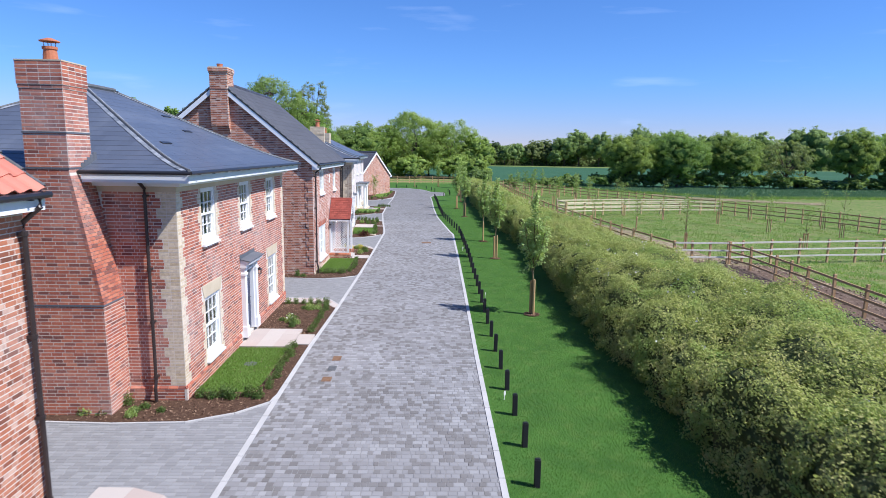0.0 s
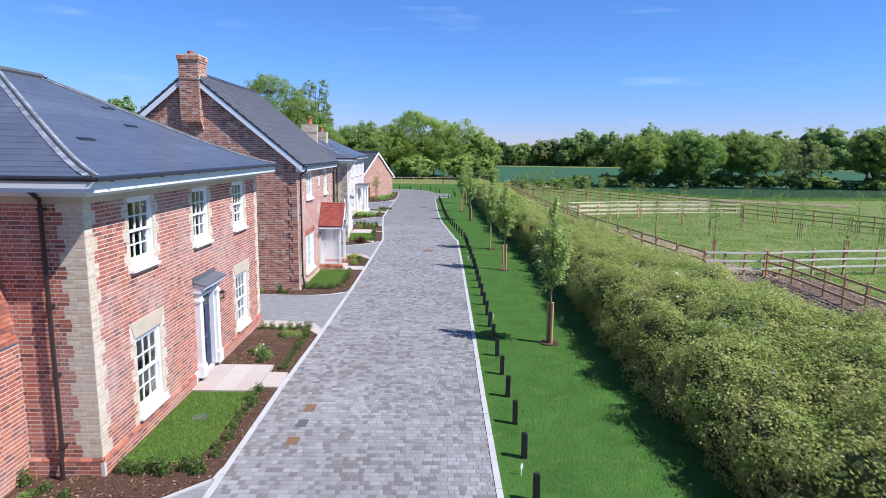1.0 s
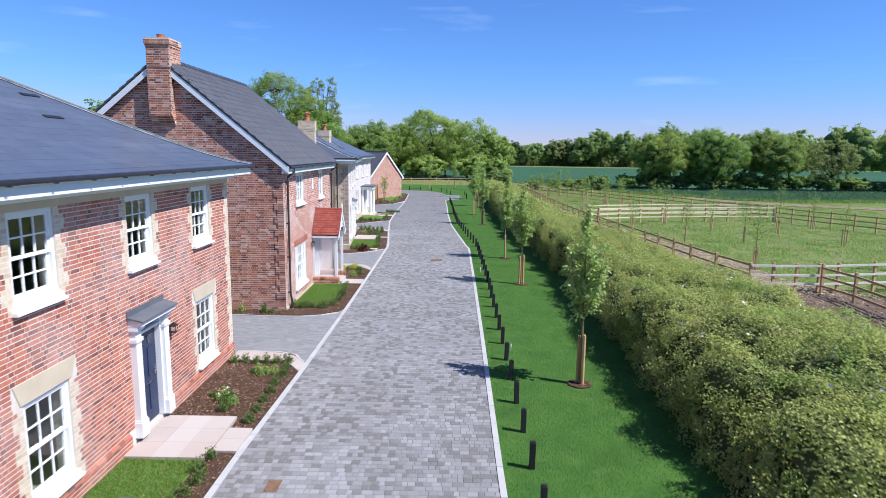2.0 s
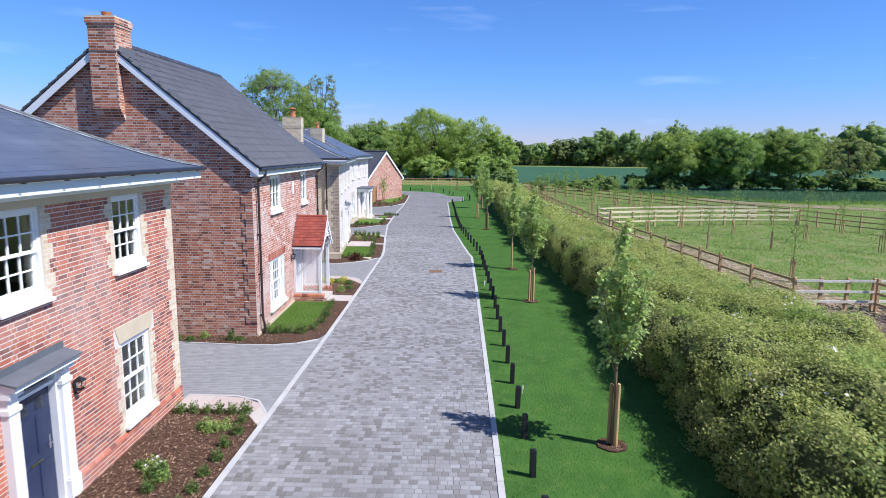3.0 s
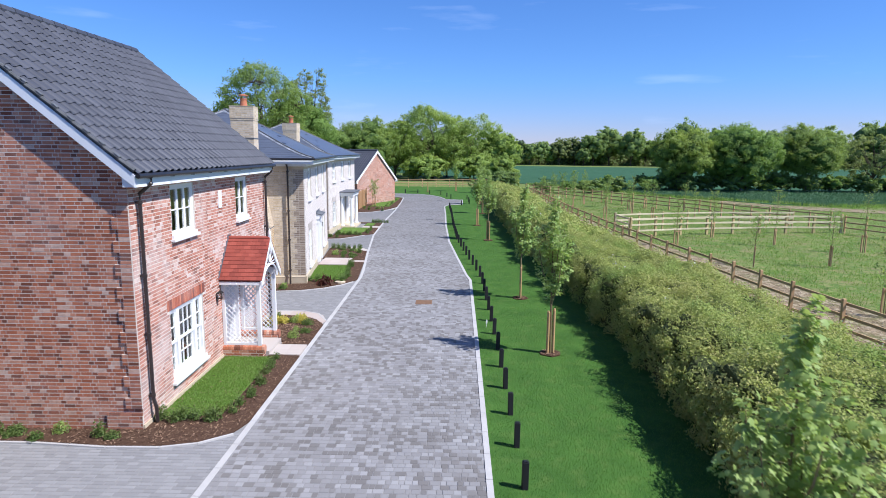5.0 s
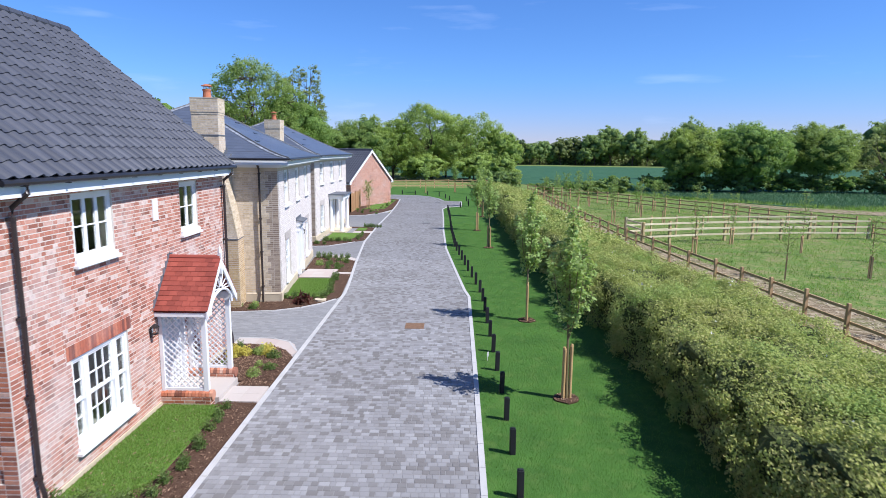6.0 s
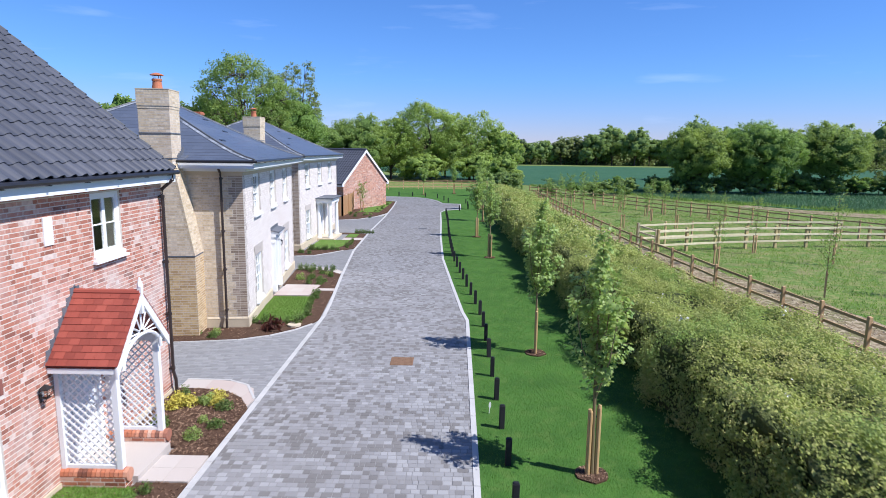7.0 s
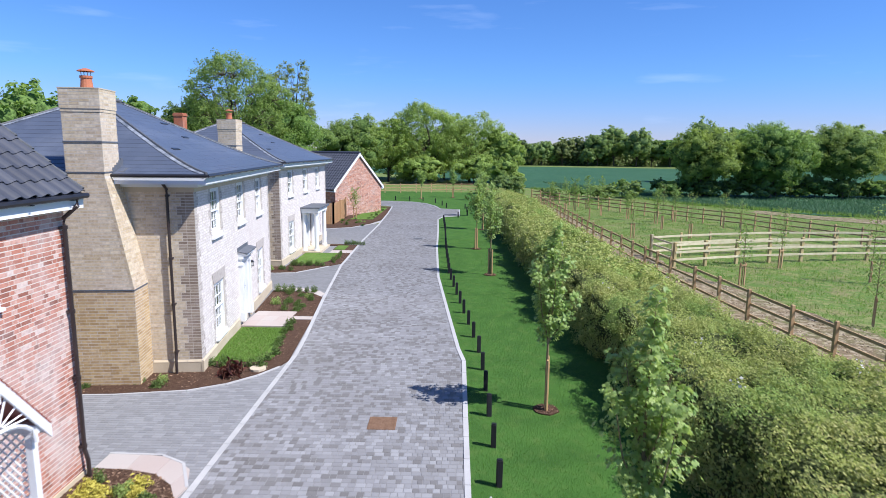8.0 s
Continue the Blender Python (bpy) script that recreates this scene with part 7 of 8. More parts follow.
hipped_house(pose(-6.55, 55.5, 0, 0, 0, 0), "buff brick house with a white columned portico and slate roof", BUFF_BRICK, GREY_BRICK, STONE, PALE_DOOR, "pale painted front door", length=11.0, over=0.45, c=(2.09, 5.39, 8.55), portico=True, stack_drop=-0.17, front_brick=SUNLIT_BUFF_BRICK, front_quoin=SUNLIT_GREY_BRICK, low_stack=DEEP_BUFF_BRICK)
MORTAR = RED_MORTAR
small_gabled(pose(-8.1, 78.0, 0, 0, 0, -30), "single-storey red brick building with a white-edged gable and black pantiles")
for x, y, z, yaw in ((-4.893, 19.15, 1.72, 0), (-4.642, 31.52, 1.66, 0), (-5.245, 46.85, 1.68, 6.2)):
    lantern(pose(x, y, z, 0, 0, yaw) @ Matrix.Diagonal((0.68, 0.68, 0.68, 1)))

# ---- paving ----
prng = random.Random(3)
road_ob = bpy.data.objects["road"]
lay_blocks(road_ob, -10.0, 77.5, lambda y: lerp_line(LEFT, y) + 0.05, lambda y: lerp_line(RIGHT, y) - 0.05, 0.140, (0.10, 0.13, 0.16, 0.19), BLOCK, "paving_block", lambda x, y: 9.3 < y < 11.4, prng)
lay_blocks(road_ob, 77.5, 95.0, lambda y: lerp_line(LEFT, y) + 0.065 if y < 89.5 else -12.0, lambda y: lerp_line([(0.85, 77.5), (1.2, 79.4), (2.65, 80.7), (2.7, 86.5), (0.85, 87.2), (0.2, 90.5), (-0.9, 93.2), (-2.4, 95.0)], y) - 0.065, 0.135, (0.17, 0.235), BLOCK, "paving_block", None, prng)
drive_ob = bpy.data.objects["driveway"]
for a, b, xl in ((7.5, 13.2, -10.5), (22.3, 27.6, -11.5), (35.6, 41.6, -11.5), (49.6, 57.0, -12.0), (61.5, 73.8, -12.0)):
    lay_blocks(drive_ob, a, b, lambda y, xl=xl: xl, lambda y: lerp_line(LEFT, y) - 0.065, 0.108, (0.20, 0.21), DRIVE_BLOCK, "paving_block", (lambda x, y: y < 10.2 and x > -6.5) if a < 8 else None, prng)


def cover(x0, x1, y0, y1, mat, label):
    g = Geo().box(x0, x1, y0, y1, -0.03, 0.006)
    root = single("access_cover", g, mat, label, "manhole cover", "access covers", bevel=0.004)
    r = Geo()
    k = int((x1 - x0) / 0.06)
    for i in range(k):
        x = x0 + 0.03 + i * (x1 - x0 - 0.06) / max(k - 1, 1)
        r.box(x - 0.012, x + 0.012, y0 + 0.03, y1 - 0.03, 0.006, 0.011)
    part("ribs", r, mat, root)
    return root


cover(-2.03, -1.80, 16.07, 16.44, RUST, "small rusty iron cover set in the paving")
cover(-2.03, -1.82, 15.30, 15.66, IRON, "small grey iron cover set in the paving")
cover(-2.06, -1.82, 14.54, 14.86, RUST, "small rusty iron cover set in the paving")
cover(0.18, 0.79, 37.88, 38.49, RUST, "square rusty iron manhole cover in the lane")
cover(-0.55, 0.05, 65.7, 66.3, IRON, "square iron manhole cover in the lane")
cover(-0.1, 0.5, 84.6, 85.2, IRON, "square iron manhole cover in the lane")

# ---- front gardens ----
kx = lambda y: lerp_line(LEFT, y) - 0.065
bed1 = [(-9.5, 12.3), (-6.0, 12.12), (-4.5, 12.2), (-3.6, 12.65), (-3.0, 13.25), (kx(13.6), 13.7), (kx(17.3), 17.3), (-3.38, 17.3), (-3.38, 17.0), (-4.86, 17.0), (-4.86, 13.28), (-9.5, 13.28)]
lawn1 = [(-4.84, 13.75), (-3.75, 13.75), (-3.45, 14.2), (-3.42, 16.98), (-4.84, 16.98)]
bed1b = [(-4.86, 18.76), (-3.36, 18.74), (-3.36, 18.3), (kx(18.3), 18.3), (kx(21.6), 21.6), (-3.1, 22.05), (-3.55, 22.3), (-4.2, 22.36), (-4.86, 22.36)]
garden("small bright front lawn by the red brick house", bed1, lawn1, bed1b, [(-9.5, 12.27), (-6.0, 12.09), (-4.5, 12.17), (-3.6, 12.62), (-3.0, 13.22), (-2.93, 13.6)])
path = thing("garden_path", pose(0, 0, 0), "buff and pink sandstone slabs to the front door", "path", kind="structure")
slabs(path, slab_grid(-4.86, -3.38, 17.0, 18.75, 3, 3, 0.09) + slab_grid(-3.37, kx(18), 17.32, 18.28, 1, 2, 0.06))
path = thing("garden_path", pose(0, 0, 0), "curved strip of pale pink sandstone slabs beside the drive", "path", kind="structure")
curved_slabs(path, [(-4.86, 22.36), (-4.2, 22.36), (-3.55, 22.3), (-3.1, 22.05), (-2.82, 21.6)], [(-4.86, 23.1), (-4.2, 23.09), (-3.5, 22.98), (-3.0, 22.65), (-2.74, 22.1)], 0.03)
kerb_run(thing("bed_edging", pose(0, 0, 0), "thin pale concrete edging round a planting bed", "kerb", kind="structure"), [(-4.86, 23.13), (-3.7, 23.08), (-3.15, 22.85), (-2.78, 22.2)], 0.06, 0.035)

bed0 = [(-4.95, 5.2), (kx(5), 5.2), (kx(8), 8.1), (-3.4, 8.6), (-3.9, 8.9), (-4.4, 9.0), (-4.95, 9.0)]
flat("planting_bed", bed0, 0.035, MULCH, "bark-mulched bed before the pantiled house", "flower bed", thick=0.1)
path = thing("garden_path", pose(0, 0, 0), "curved strip of pale pink sandstone slabs beside the drive", "path", kind="structure")
curved_slabs(path, [(-4.95, 9.0), (-4.4, 9.0), (-3.9, 8.9), (-3.4, 8.6), (-3.05, 8.1)], [(-4.95, 9.66), (-4.35, 9.65), (-3.75, 9.42), (-3.3, 9.0), (-3.02, 8.5)], 0.03)

bed2 = [(-12.5, 26.95), (-6.5, 26.95), (-5.0, 26.82), (-4.0, 26.84), (-3.35, 27.02), (-2.85, 27.42), (kx(28), 28.0), (kx(32), 32.0), (-3.5, 32.0), (-3.5, 31.9), (-4.64, 31.9), (-4.64, 27.5), (-12.5, 27.5)]
lawn2 = [(-4.6, 28.1), (-3.75, 28.15), (-3.3, 28.9), (-3.3, 31.6), (-3.55, 31.85), (-4.6, 31.85)]
bed2b = [(-4.64, 33.25), (-3.4, 33.25), (-3.4, 32.92), (kx(33), 32.92), (kx(35.0), 35.0), (-2.95, 35.55), (-3.4, 35.9), (-4.0, 36.04), (-4.64, 36.06)]
garden("small bright front lawn beside the lattice porch", bed2, lawn2, bed2b, [(-12.5, 26.92), (-6.5, 26.92), (-5.0, 26.79), (-4.0, 26.81), (-3.35, 26.99), (-2.8, 27.4)])
path = thing("garden_path", pose(0, 0, 0), "pink sandstone slabs leading to the porch", "path", kind="structure")
slabs(path, slab_grid(-3.5, kx(32.5), 32.02, 32.9, 2, 2, 0.05))
curved_slabs(path, [(-4.62, 36.06), (-4.0, 36.04), (-3.4, 35.9), (-2.95, 35.55), (-2.7, 35.05)], [(-4.62, 36.62), (-4.0, 36.62), (-3.35, 36.5), (-2.85, 36.1), (-2.64, 35.5)], 0.03)
kerb_run(thing("bed_edging", pose(0, 0, 0), "thin pale concrete edging round a planting bed", "kerb", kind="structure"), [(-4.64, 36.63), (-3.6, 36.6), (-3.05, 36.3), (-2.64, 35.5)], 0.06, 0.035)

bed3 = [(-12, 39.4), (-7.4, 39.35), (-6.1, 39.45), (-4.5, 39.76), (-3.7, 40.22), (-3.1, 40.85), (-2.72, 41.5), (kx(42), 42), (kx(46), 46), (-3.55, 46), (-3.55, 45.05), (-4.98, 45.05), (-4.6, 40.98), (-12, 40.3)]
lawn3 = [(-4.68, 41.75), (-3.3, 41.75), (-3.05, 42.2), (-3.45, 45.0), (-4.96, 45.0)]
bed3b = [(-5.15, 46.95), (-3.7, 46.95), (-3.6, 46.42), (kx(46.5), 46.42), (kx(49.3), 49.3), (-3.7, 49.9), (-4.2, 50.2), (-4.9, 50.3), (-5.45, 50.32)]
garden("small bright front lawn by the buff brick house", bed3, lawn3, bed3b, [(-12, 39.37), (-7.4, 39.32), (-6.1, 39.42), (-4.5, 39.73), (-3.7, 40.19), (-3.1, 40.82), (-2.7, 41.5)])
path = thing("garden_path", pose(0, 0, 0), "pale pink sandstone slabs to the front door", "path", kind="structure")
slabs(path, slab_grid(-5.0, -3.6, 45.06, 46.9, 3, 3, 0.08) + slab_grid(-3.58, kx(46.2), 46.02, 46.4, 1, 1, 0.05))
curved_slabs(path, [(-5.45, 50.32), (-4.9, 50.3), (-4.2, 50.2), (-3.7, 49.9), (-3.3, 49.4)], [(-5.5, 50.92), (-4.9, 50.9), (-4.15, 50.78), (-3.55, 50.4), (-3.2, 49.9)], 0.03)

bed4 = [(-12, 53.9), (-6.4, 53.92), (-5.5, 54.15), (-4.7, 55.2), (kx(56.6), 56.6), (kx(59.7), 59.7), (-6.33, 59.7), (-6.33, 55.48), (-12, 55.45)]
lawn4 = [(-6.3, 56.3), (-4.9, 56.3), (-4.5, 57.2), (-4.45, 59.6), (-6.3, 59.6)]
bed4b = [(-5.0, 60.7), (kx(60.8), 60.7), (kx(62.6), 62.6), (-4.9, 63.0), (-6.33, 63.0), (-6.33, 62.4), (-5.0, 62.4)]
garden("small front lawn beside the columned portico", bed4, lawn4, bed4b, [(-12, 53.87), (-6.4, 53.89), (-5.5, 54.12), (-4.7, 55.17), (-3.82, 56.6)])
flat("front_lawn", [(-4.95, 60.8), (-4.3, 60.8), (-4.3, 62.3), (-4.95, 62.3)], 0.052, FRONT_LAWN, "small strip of front lawn past the portico", "lawn", thick=0.1)
path = thing("garden_path", pose(0, 0, 0), "pale slabs leading to the portico", "path", kind="structure")
slabs(path, slab_grid(-5.0, kx(60), 59.72, 60.65, 2, 2, 0.04))
bed5 = [(-9.6, 70.3), (-7.1, 70.45), (-5.7, 71.2), (-4.5, 73.4), (kx(78), 78), (kx(88), 88), (-5.4, 88.6), (-6.0, 84.0), (-7.6, 79.5), (-9.6, 78)]
flat("planting_bed", bed5, 0.035, MULCH, "bark-mulched bed before the single-storey building", "flower bed", thick=0.1)
kerb_run(thing("bed_edging", pose(0, 0, 0), "thin pale concrete edging round a planting bed", "kerb", kind="structure"), [(-9.6, 70.27), (-7.1, 70.42), (-5.7, 71.17), (-4.5, 73.37), (-3.86, 76)], 0.06, 0.035)
flat("front_lawn", [(-6.6, 76.5), (-4.7, 76.5), (-4.5, 87.0), (-5.3, 87.0), (-6.2, 82.5)], 0.052, FRONT_LAWN, "small lawn beside the gable", "lawn", thick=0.1)
for i, (pts, n) in enumerate(((bed1, 2600), (bed1b, 3400), (bed2, 2600), (bed2b, 2200), (bed3, 1500), (bed3b, 1000), (bed4, 700))):
    chips("bark_chippings", pts, n, 40 + i)


def plant(mesh, x, y, label, s=1.0, flower=False):
    ob = shrub(label, pose(x, y, 0.03, 0, 0, random.uniform(0, 360)) @ Matrix.Diagonal((s, s, s * random.uniform(0.85, 1.2), 1)), mesh)
    if flower:
        part("flowers", FLOWER, None, ob, "white flowers")
    return ob


G_BOX, G_LOW, G_GOLD = "small green box plant in the bark mulch", "low green shrub in the bark mulch", "golden-leaved shrub in the bark mulch"
# box edging along the lawns
for y0, y1, n, xf in ((13.9, 17.0, 9, lambda y: -3.28), (28.4, 31.7, 10, lambda y: -3.12), (42.0, 45.6, 10, lambda y: -3.08 - 0.09 * (y - 42)), (56.6, 59.5, 9, lambda y: -4.2)):
    for i in range(n):
        y = y0 + (y1 - y0) * i / (n - 1)
        plant(BOX_A, xf(y) + random.uniform(-0.10, 0.10), y + random.uniform(-0.1, 0.1), G_BOX, random.uniform(0.6, 1.0))
for xa, xb, y, n in ((-4.7, -3.4, 13.45, 6), (-4.5, -3.3, 27.95, 6), (-4.5, -3.2, 41.4, 6), (-6.1, -4.6, 55.8, 7)):
    for i in range(n):
        plant(BOX_A, xa + (xb - xa) * i / (n - 1) + random.uniform(-0.1, 0.1), y + random.uniform(-0.08, 0.08), G_BOX, random.uniform(0.8, 1.2))
for xa, xb, ya, yb, n in ((-4.5, -3.3, 18.9, 22.0, 8), (-4.4, -2.9, 33.4, 35.7, 9), (-5.0, -3.3, 47.1, 49.8, 12), (-8.5, -5.2, 12.4, 13.0, 9), (-9.0, -5.0, 27.0, 27.4, 10), (-8.5, -4.9, 39.6, 40.5, 10), (-8, -5.5, 54.2, 55.2, 7), (-8.5, -4.6, 71.5, 77, 14), (-5.2, -4.6, 77, 87, 12)):
    for i in range(n):
        x, y = random.uniform(xa, xb), random.uniform(ya, yb)
        pick = random.random()
        if pick < 0.45:
            plant(BOX_B, x, y, G_LOW, random.uniform(0.5, 0.95))
        elif pick < 0.8:
            plant(LOOSE, x, y, "loose pale green shrub in the bark mulch", random.uniform(0.45, 0.85))
        else:
            plant(BOX_A, x, y, G_BOX, random.uniform(0.8, 1.2))
for i in range(7):
    plant(BOX_A, -3.08 + 0.05 * math.sin(i * 3), 18.6 + i * 0.52, G_BOX, random.uniform(0.7, 1.0))
for i in range(6):
    plant(BOX_A, -4.6 + i * 0.28, 22.15, G_BOX, random.uniform(0.8, 1.1))
    plant(BOX_A, -5.2 + i * 0.30, 50.1, G_BOX, random.uniform(0.8, 1.1))
    plant(BOX_A, -3.45 - i * 0.22, 62.75, G_BOX, random.uniform(0.8, 1.1))
plant(LOOSE, -3.95, 19.7, "pale green shrub with white flowers", 0.9, True)
for x, y in ((-4.25, 35.3), (-3.95, 35.1), (-3.45, 35.4), (-3.3, 35.1), (-4.2, 34.9)):
    plant(GOLD, x, y, G_GOLD, random.uniform(0.6, 0.85))
plant(BRONZE, -3.75, 40.75, "bronze strap-leaved plant in the bark mulch", 1.0)
single("edging_stone", Geo().prism(arc(-3.2, 41.2, 0.22, 0, 330, 9), 0.0, 0.09), STONE, "pale flat stone lying on the bed", "stone")
single("lawn_cover", Geo().prism(arc(-4.12, 15.62, 0.17, 0, 345, 18), 0.03, 0.065), IRON, "round grey drain cover set in the lawn", "manhole cover")

# ---- verge: bollards and young trees ----
first = bollard(pose(2.55, 8.3, 0, 0, 0, 2))
y = 8.3
line = [(x + 0.58, yy) for x, yy in RIGHT if yy <= 33] + [(2.85, 42.3), (2.76, 43.8), (2.40, 48.0), (1.90, 54.0), (1.66, 62), (1.55, 70), (1.36, 76)]
while y < 76:
    y += 1.445
    copy_thing(first, pose(lerp_line(line, y), y, random.uniform(-0.02, 0.01), random.uniform(-1, 1), random.uniform(-1, 1), random.uniform(-6, 6)))
for x, yy in ((2.6, 79.3), (3.45, 80.9), (3.5, 84), (3.4, 87.4), (1.5, 88.2), (1.0, 91), (0.2, 94.0), (-1.3, 95.9), (-2.9, 96.6), (-4.6, 96.9), (-7.0, 97.4), (-9.5, 98.2), (-12, 99)):
    copy_thing(first, pose(x, yy, 0, 0, 0, random.uniform(-20, 20)))
for i, (x, yy, h) in enumerate(((4.35, 21.05, 4.35), (4.28, 32.55, 4.35), (4.18, 39.0, 4.3), (3.86, 54.3, 4.4), (3.5, 62.0, 4.2), (4.35, 71.0, 4.3), (4.6, 80.5, 4.2))):
    young_tree(pose(x, yy, 0, 0, 0, i * 70), 60 + i, h, near=yy < 50)
for x, yy in ((-1.7, 99.6), (-11.5, 99.0), (5.5, 98.0), (2.2, 102)):
    young_tree(pose(x, yy, 0, 0, 0, x * 30), 90 + int(yy), 3.8, near=False)


def marker(x, y, yaw, h):
    """A slim white plastic label: a pointed stem under a narrow blade."""
    root = thing("marker_tag", pose(x, y, 0, 0, 4, yaw), "small white plastic marker tag stuck in the grass", "marker", "marker tags")
    part("stem", Geo().box(-0.008, 0.008, -0.003, 0.003, -0.05, h * 0.5), WHITE, root)
    g = Geo()
    out = [(-0.012, h * 0.45), (0.012, h * 0.45), (0.028, h * 0.65), (0.022, h * 0.9), (0.0, h), (-0.022, h * 0.9), (-0.028, h * 0.65)]
    k = len(out)
    g.poly([(a, -0.004, b) for a, b in out])
    g.poly([(a, 0.004, b) for a, b in reversed(out)])
    for q in range(k):
        (a, b), (c, d) = out[q], out[(q + 1) % k]
        g.quad((a, -0.004, b), (a, 0.004, b), (c, 0.004, d), (c, -0.004, d))
    part("blade", g, WHITE, root)


for x, yy, yaw, h in ((2.42, 13.45, 20, 0.24), (2.90, 23.54, 65, 0.22), (2.63, 35.0, 5, 0.27)):
    marker(x, yy, yaw, h)
hedge()


def verge_area(r, n):
    y = 6.0 + 60.0 * r.random(n) ** 1.5
    xl = np.interp(y, [p[1] for p in RIGHT], [p[0] for p in RIGHT]) + 0.08
    x = xl + (6.3 - xl) * r.random(n)
    return np.stack([x, y, np.zeros(n)], axis=1)


blades("verge_grass", verge_area, 150000, 7, 0.031, GRASS_BLADE, "short mown grass blades of the verge")
for x0, x1, ya, yb, z, n in ((-4.84, -3.45, 13.8, 16.97, 0.05, 14000), (-4.6, -3.32, 28.2, 31.8, 0.05, 12000), (-4.85, -3.4, 41.8, 44.95, 0.05, 8000)):
    blades("lawn_grass", lambda r, k, q=(x0, x1, ya, yb, z): np.stack([r.uniform(q[0], q[1], k), r.uniform(q[2], q[3], k), np.full(k, q[4])], axis=1), n, 8, 0.045, TURF_BLADE, "short mown lawn grass")

# ---- paddocks ----
TRACK_L = [(11.4, -12), (12.0, 28), (13.0, 32), (12.9, 36.8), (12.6, 40.5), (12.3, 44.2), (12.0, 48), (11.7, 53), (11.4, 60), (11.2, 66), (11.2, 80), (11.0, 100)]
TRACK_R = [(17.8, -12), (18.4, 12), (19.2, 24), (19.0, 31), (17.0, 33.5), (16.6, 40), (16.2, 46), (15.2, 49), (14.4, 54), (13.6, 58), (13.3, 63), (13.1, 70), (12.9, 80), (12.4, 100)]
trk = random.Random(6)
track_pts = [(lerp_line(TRACK_R, 1.2 * i - 12) + trk.uniform(-0.3, 0.3), 1.2 * i - 12) for i in range(94)] + [(lerp_line(TRACK_L, 1.2 * i - 12) + trk.uniform(-0.2, 0.2), 1.2 * i - 12) for i in reversed(range(94))]
flat("stony_track", track_pts, -0.02, TRACK, "stony brown track with weeds", "track", thick=0.15)
soil_pts = [(lerp_line(TRACK_R, 6 + 1.1 * i) - 0.2 + trk.uniform(-0.35, 0.35), 6 + 1.1 * i) for i in range(24)] + [(lerp_line(TRACK_L, 6 + 1.1 * i) + 0.9 + trk.uniform(-0.3, 0.3), 6 + 1.1 * i) for i in reversed(range(24))]
flat("bare_soil", soil_pts, -0.008, SOIL, "turned reddish-brown soil beside the near fence", "ground", thick=0.1)


def clods(name, n, seed, area, size, mat, label):
    """Loose lumps of earth or stone, eight crooked faces each, half sunk in the ground."""
    r = np.random.default_rng(seed)
    p = area(r, n)
    d = size * (0.35 + 1.3 * r.random(n) ** 3)
    oct_v = np.array([(1, 0, 0), (0, 1, 0), (-1, 0, 0), (0, -1, 0), (0, 0, 0.8), (0, 0, -0.8)])
    oct_f = np.array([(0, 1, 4), (1, 2, 4), (2, 3, 4), (3, 0, 4), (1, 0, 5), (2, 1, 5), (3, 2, 5), (0, 3, 5)])
    v = oct_v[None] * d[:, None, None] * r.uniform(0.5, 1.2, (n, 6, 3)) + r.normal(size=(n, 6, 3)) * (d * 0.2)[:, None, None]
    a = r.uniform(0, 2 * math.pi, n)
    c, q = np.cos(a)[:, None], np.sin(a)[:, None]
    v = np.stack([v[..., 0] * c - v[..., 1] * q, v[..., 0] * q + v[..., 1] * c, v[..., 2]], axis=2) + p[:, None]
    f = (oct_f[None] + 6 * np.arange(n)[:, None, None]).reshape(-1, 3)
    return tagged(new(name, raw_mesh(name, v.reshape(-1, 3), f, mat)), label, "soil", kind="stuff")


def track_area(r, n, ya=14.0, yb=78.0):
    y = ya + (yb - ya) * r.random(n) ** 1.5
    xl, xr = np.interp(y, [p[1] for p in TRACK_L], [p[0] for p in TRACK_L]), np.interp(y, [p[1] for p in TRACK_R], [p[0] for p in TRACK_R])
    return np.stack([xl + (xr - xl) * r.random(n), y, np.full(n, -0.015)], axis=1)


clods("soil_clods", 5200, 31, lambda r, n: track_area(r, n, 20.0, 33.0) + np.array([0.3, 0.0, 0.0]), 0.055, SOIL_CLOD, "crumbled reddish-brown clods of turned soil")
clods("track_stones", 9000, 32, lambda r, n: track_area(r, n, 30.0, 78.0), 0.034, STONE_CHIP, "loose pale stones and clods on the track")
FENCE_TRACK = [(13.9, 31.9), (13.55, 34.4), (13.3, 36.8), (13.0, 40.5), (12.65, 44.2), (12.45, 46.6), (12.2, 50.7), (12.0, 53), (11.8, 56), (11.7, 60), (11.5, 66), (11.5, 80), (11.4, 93)]
rail_fence(FENCE_TRACK, POST_BROWN, (0.30, 0.70, 1.10), 1.2, "brown timber post-and-rail fence along the track")
rail_fence([(13.9, 31.9), (14.9, 31.95), (15.9, 32.0), (16.9, 32.05), (17.8, 32.2), (19.6, 32.55), (21.4, 32.9), (34, 34.8)], RAIL_GREY, (0.32, 0.70, 1.10), 1.17, "post-and-rail fence with silvered rails on brown posts across the paddocks", rail_h=0.085, post_mat=POST_BROWN)
rail_fence([(16.9, 31.8), (17.1, 30), (17.0, 27.6), (16.8, 24.9), (16.5, 21), (15.9, 12), (15.3, -6)], POST_BROWN, (0.30, 0.68, 1.06), 1.15, "brown timber post-and-rail fence beside the track")
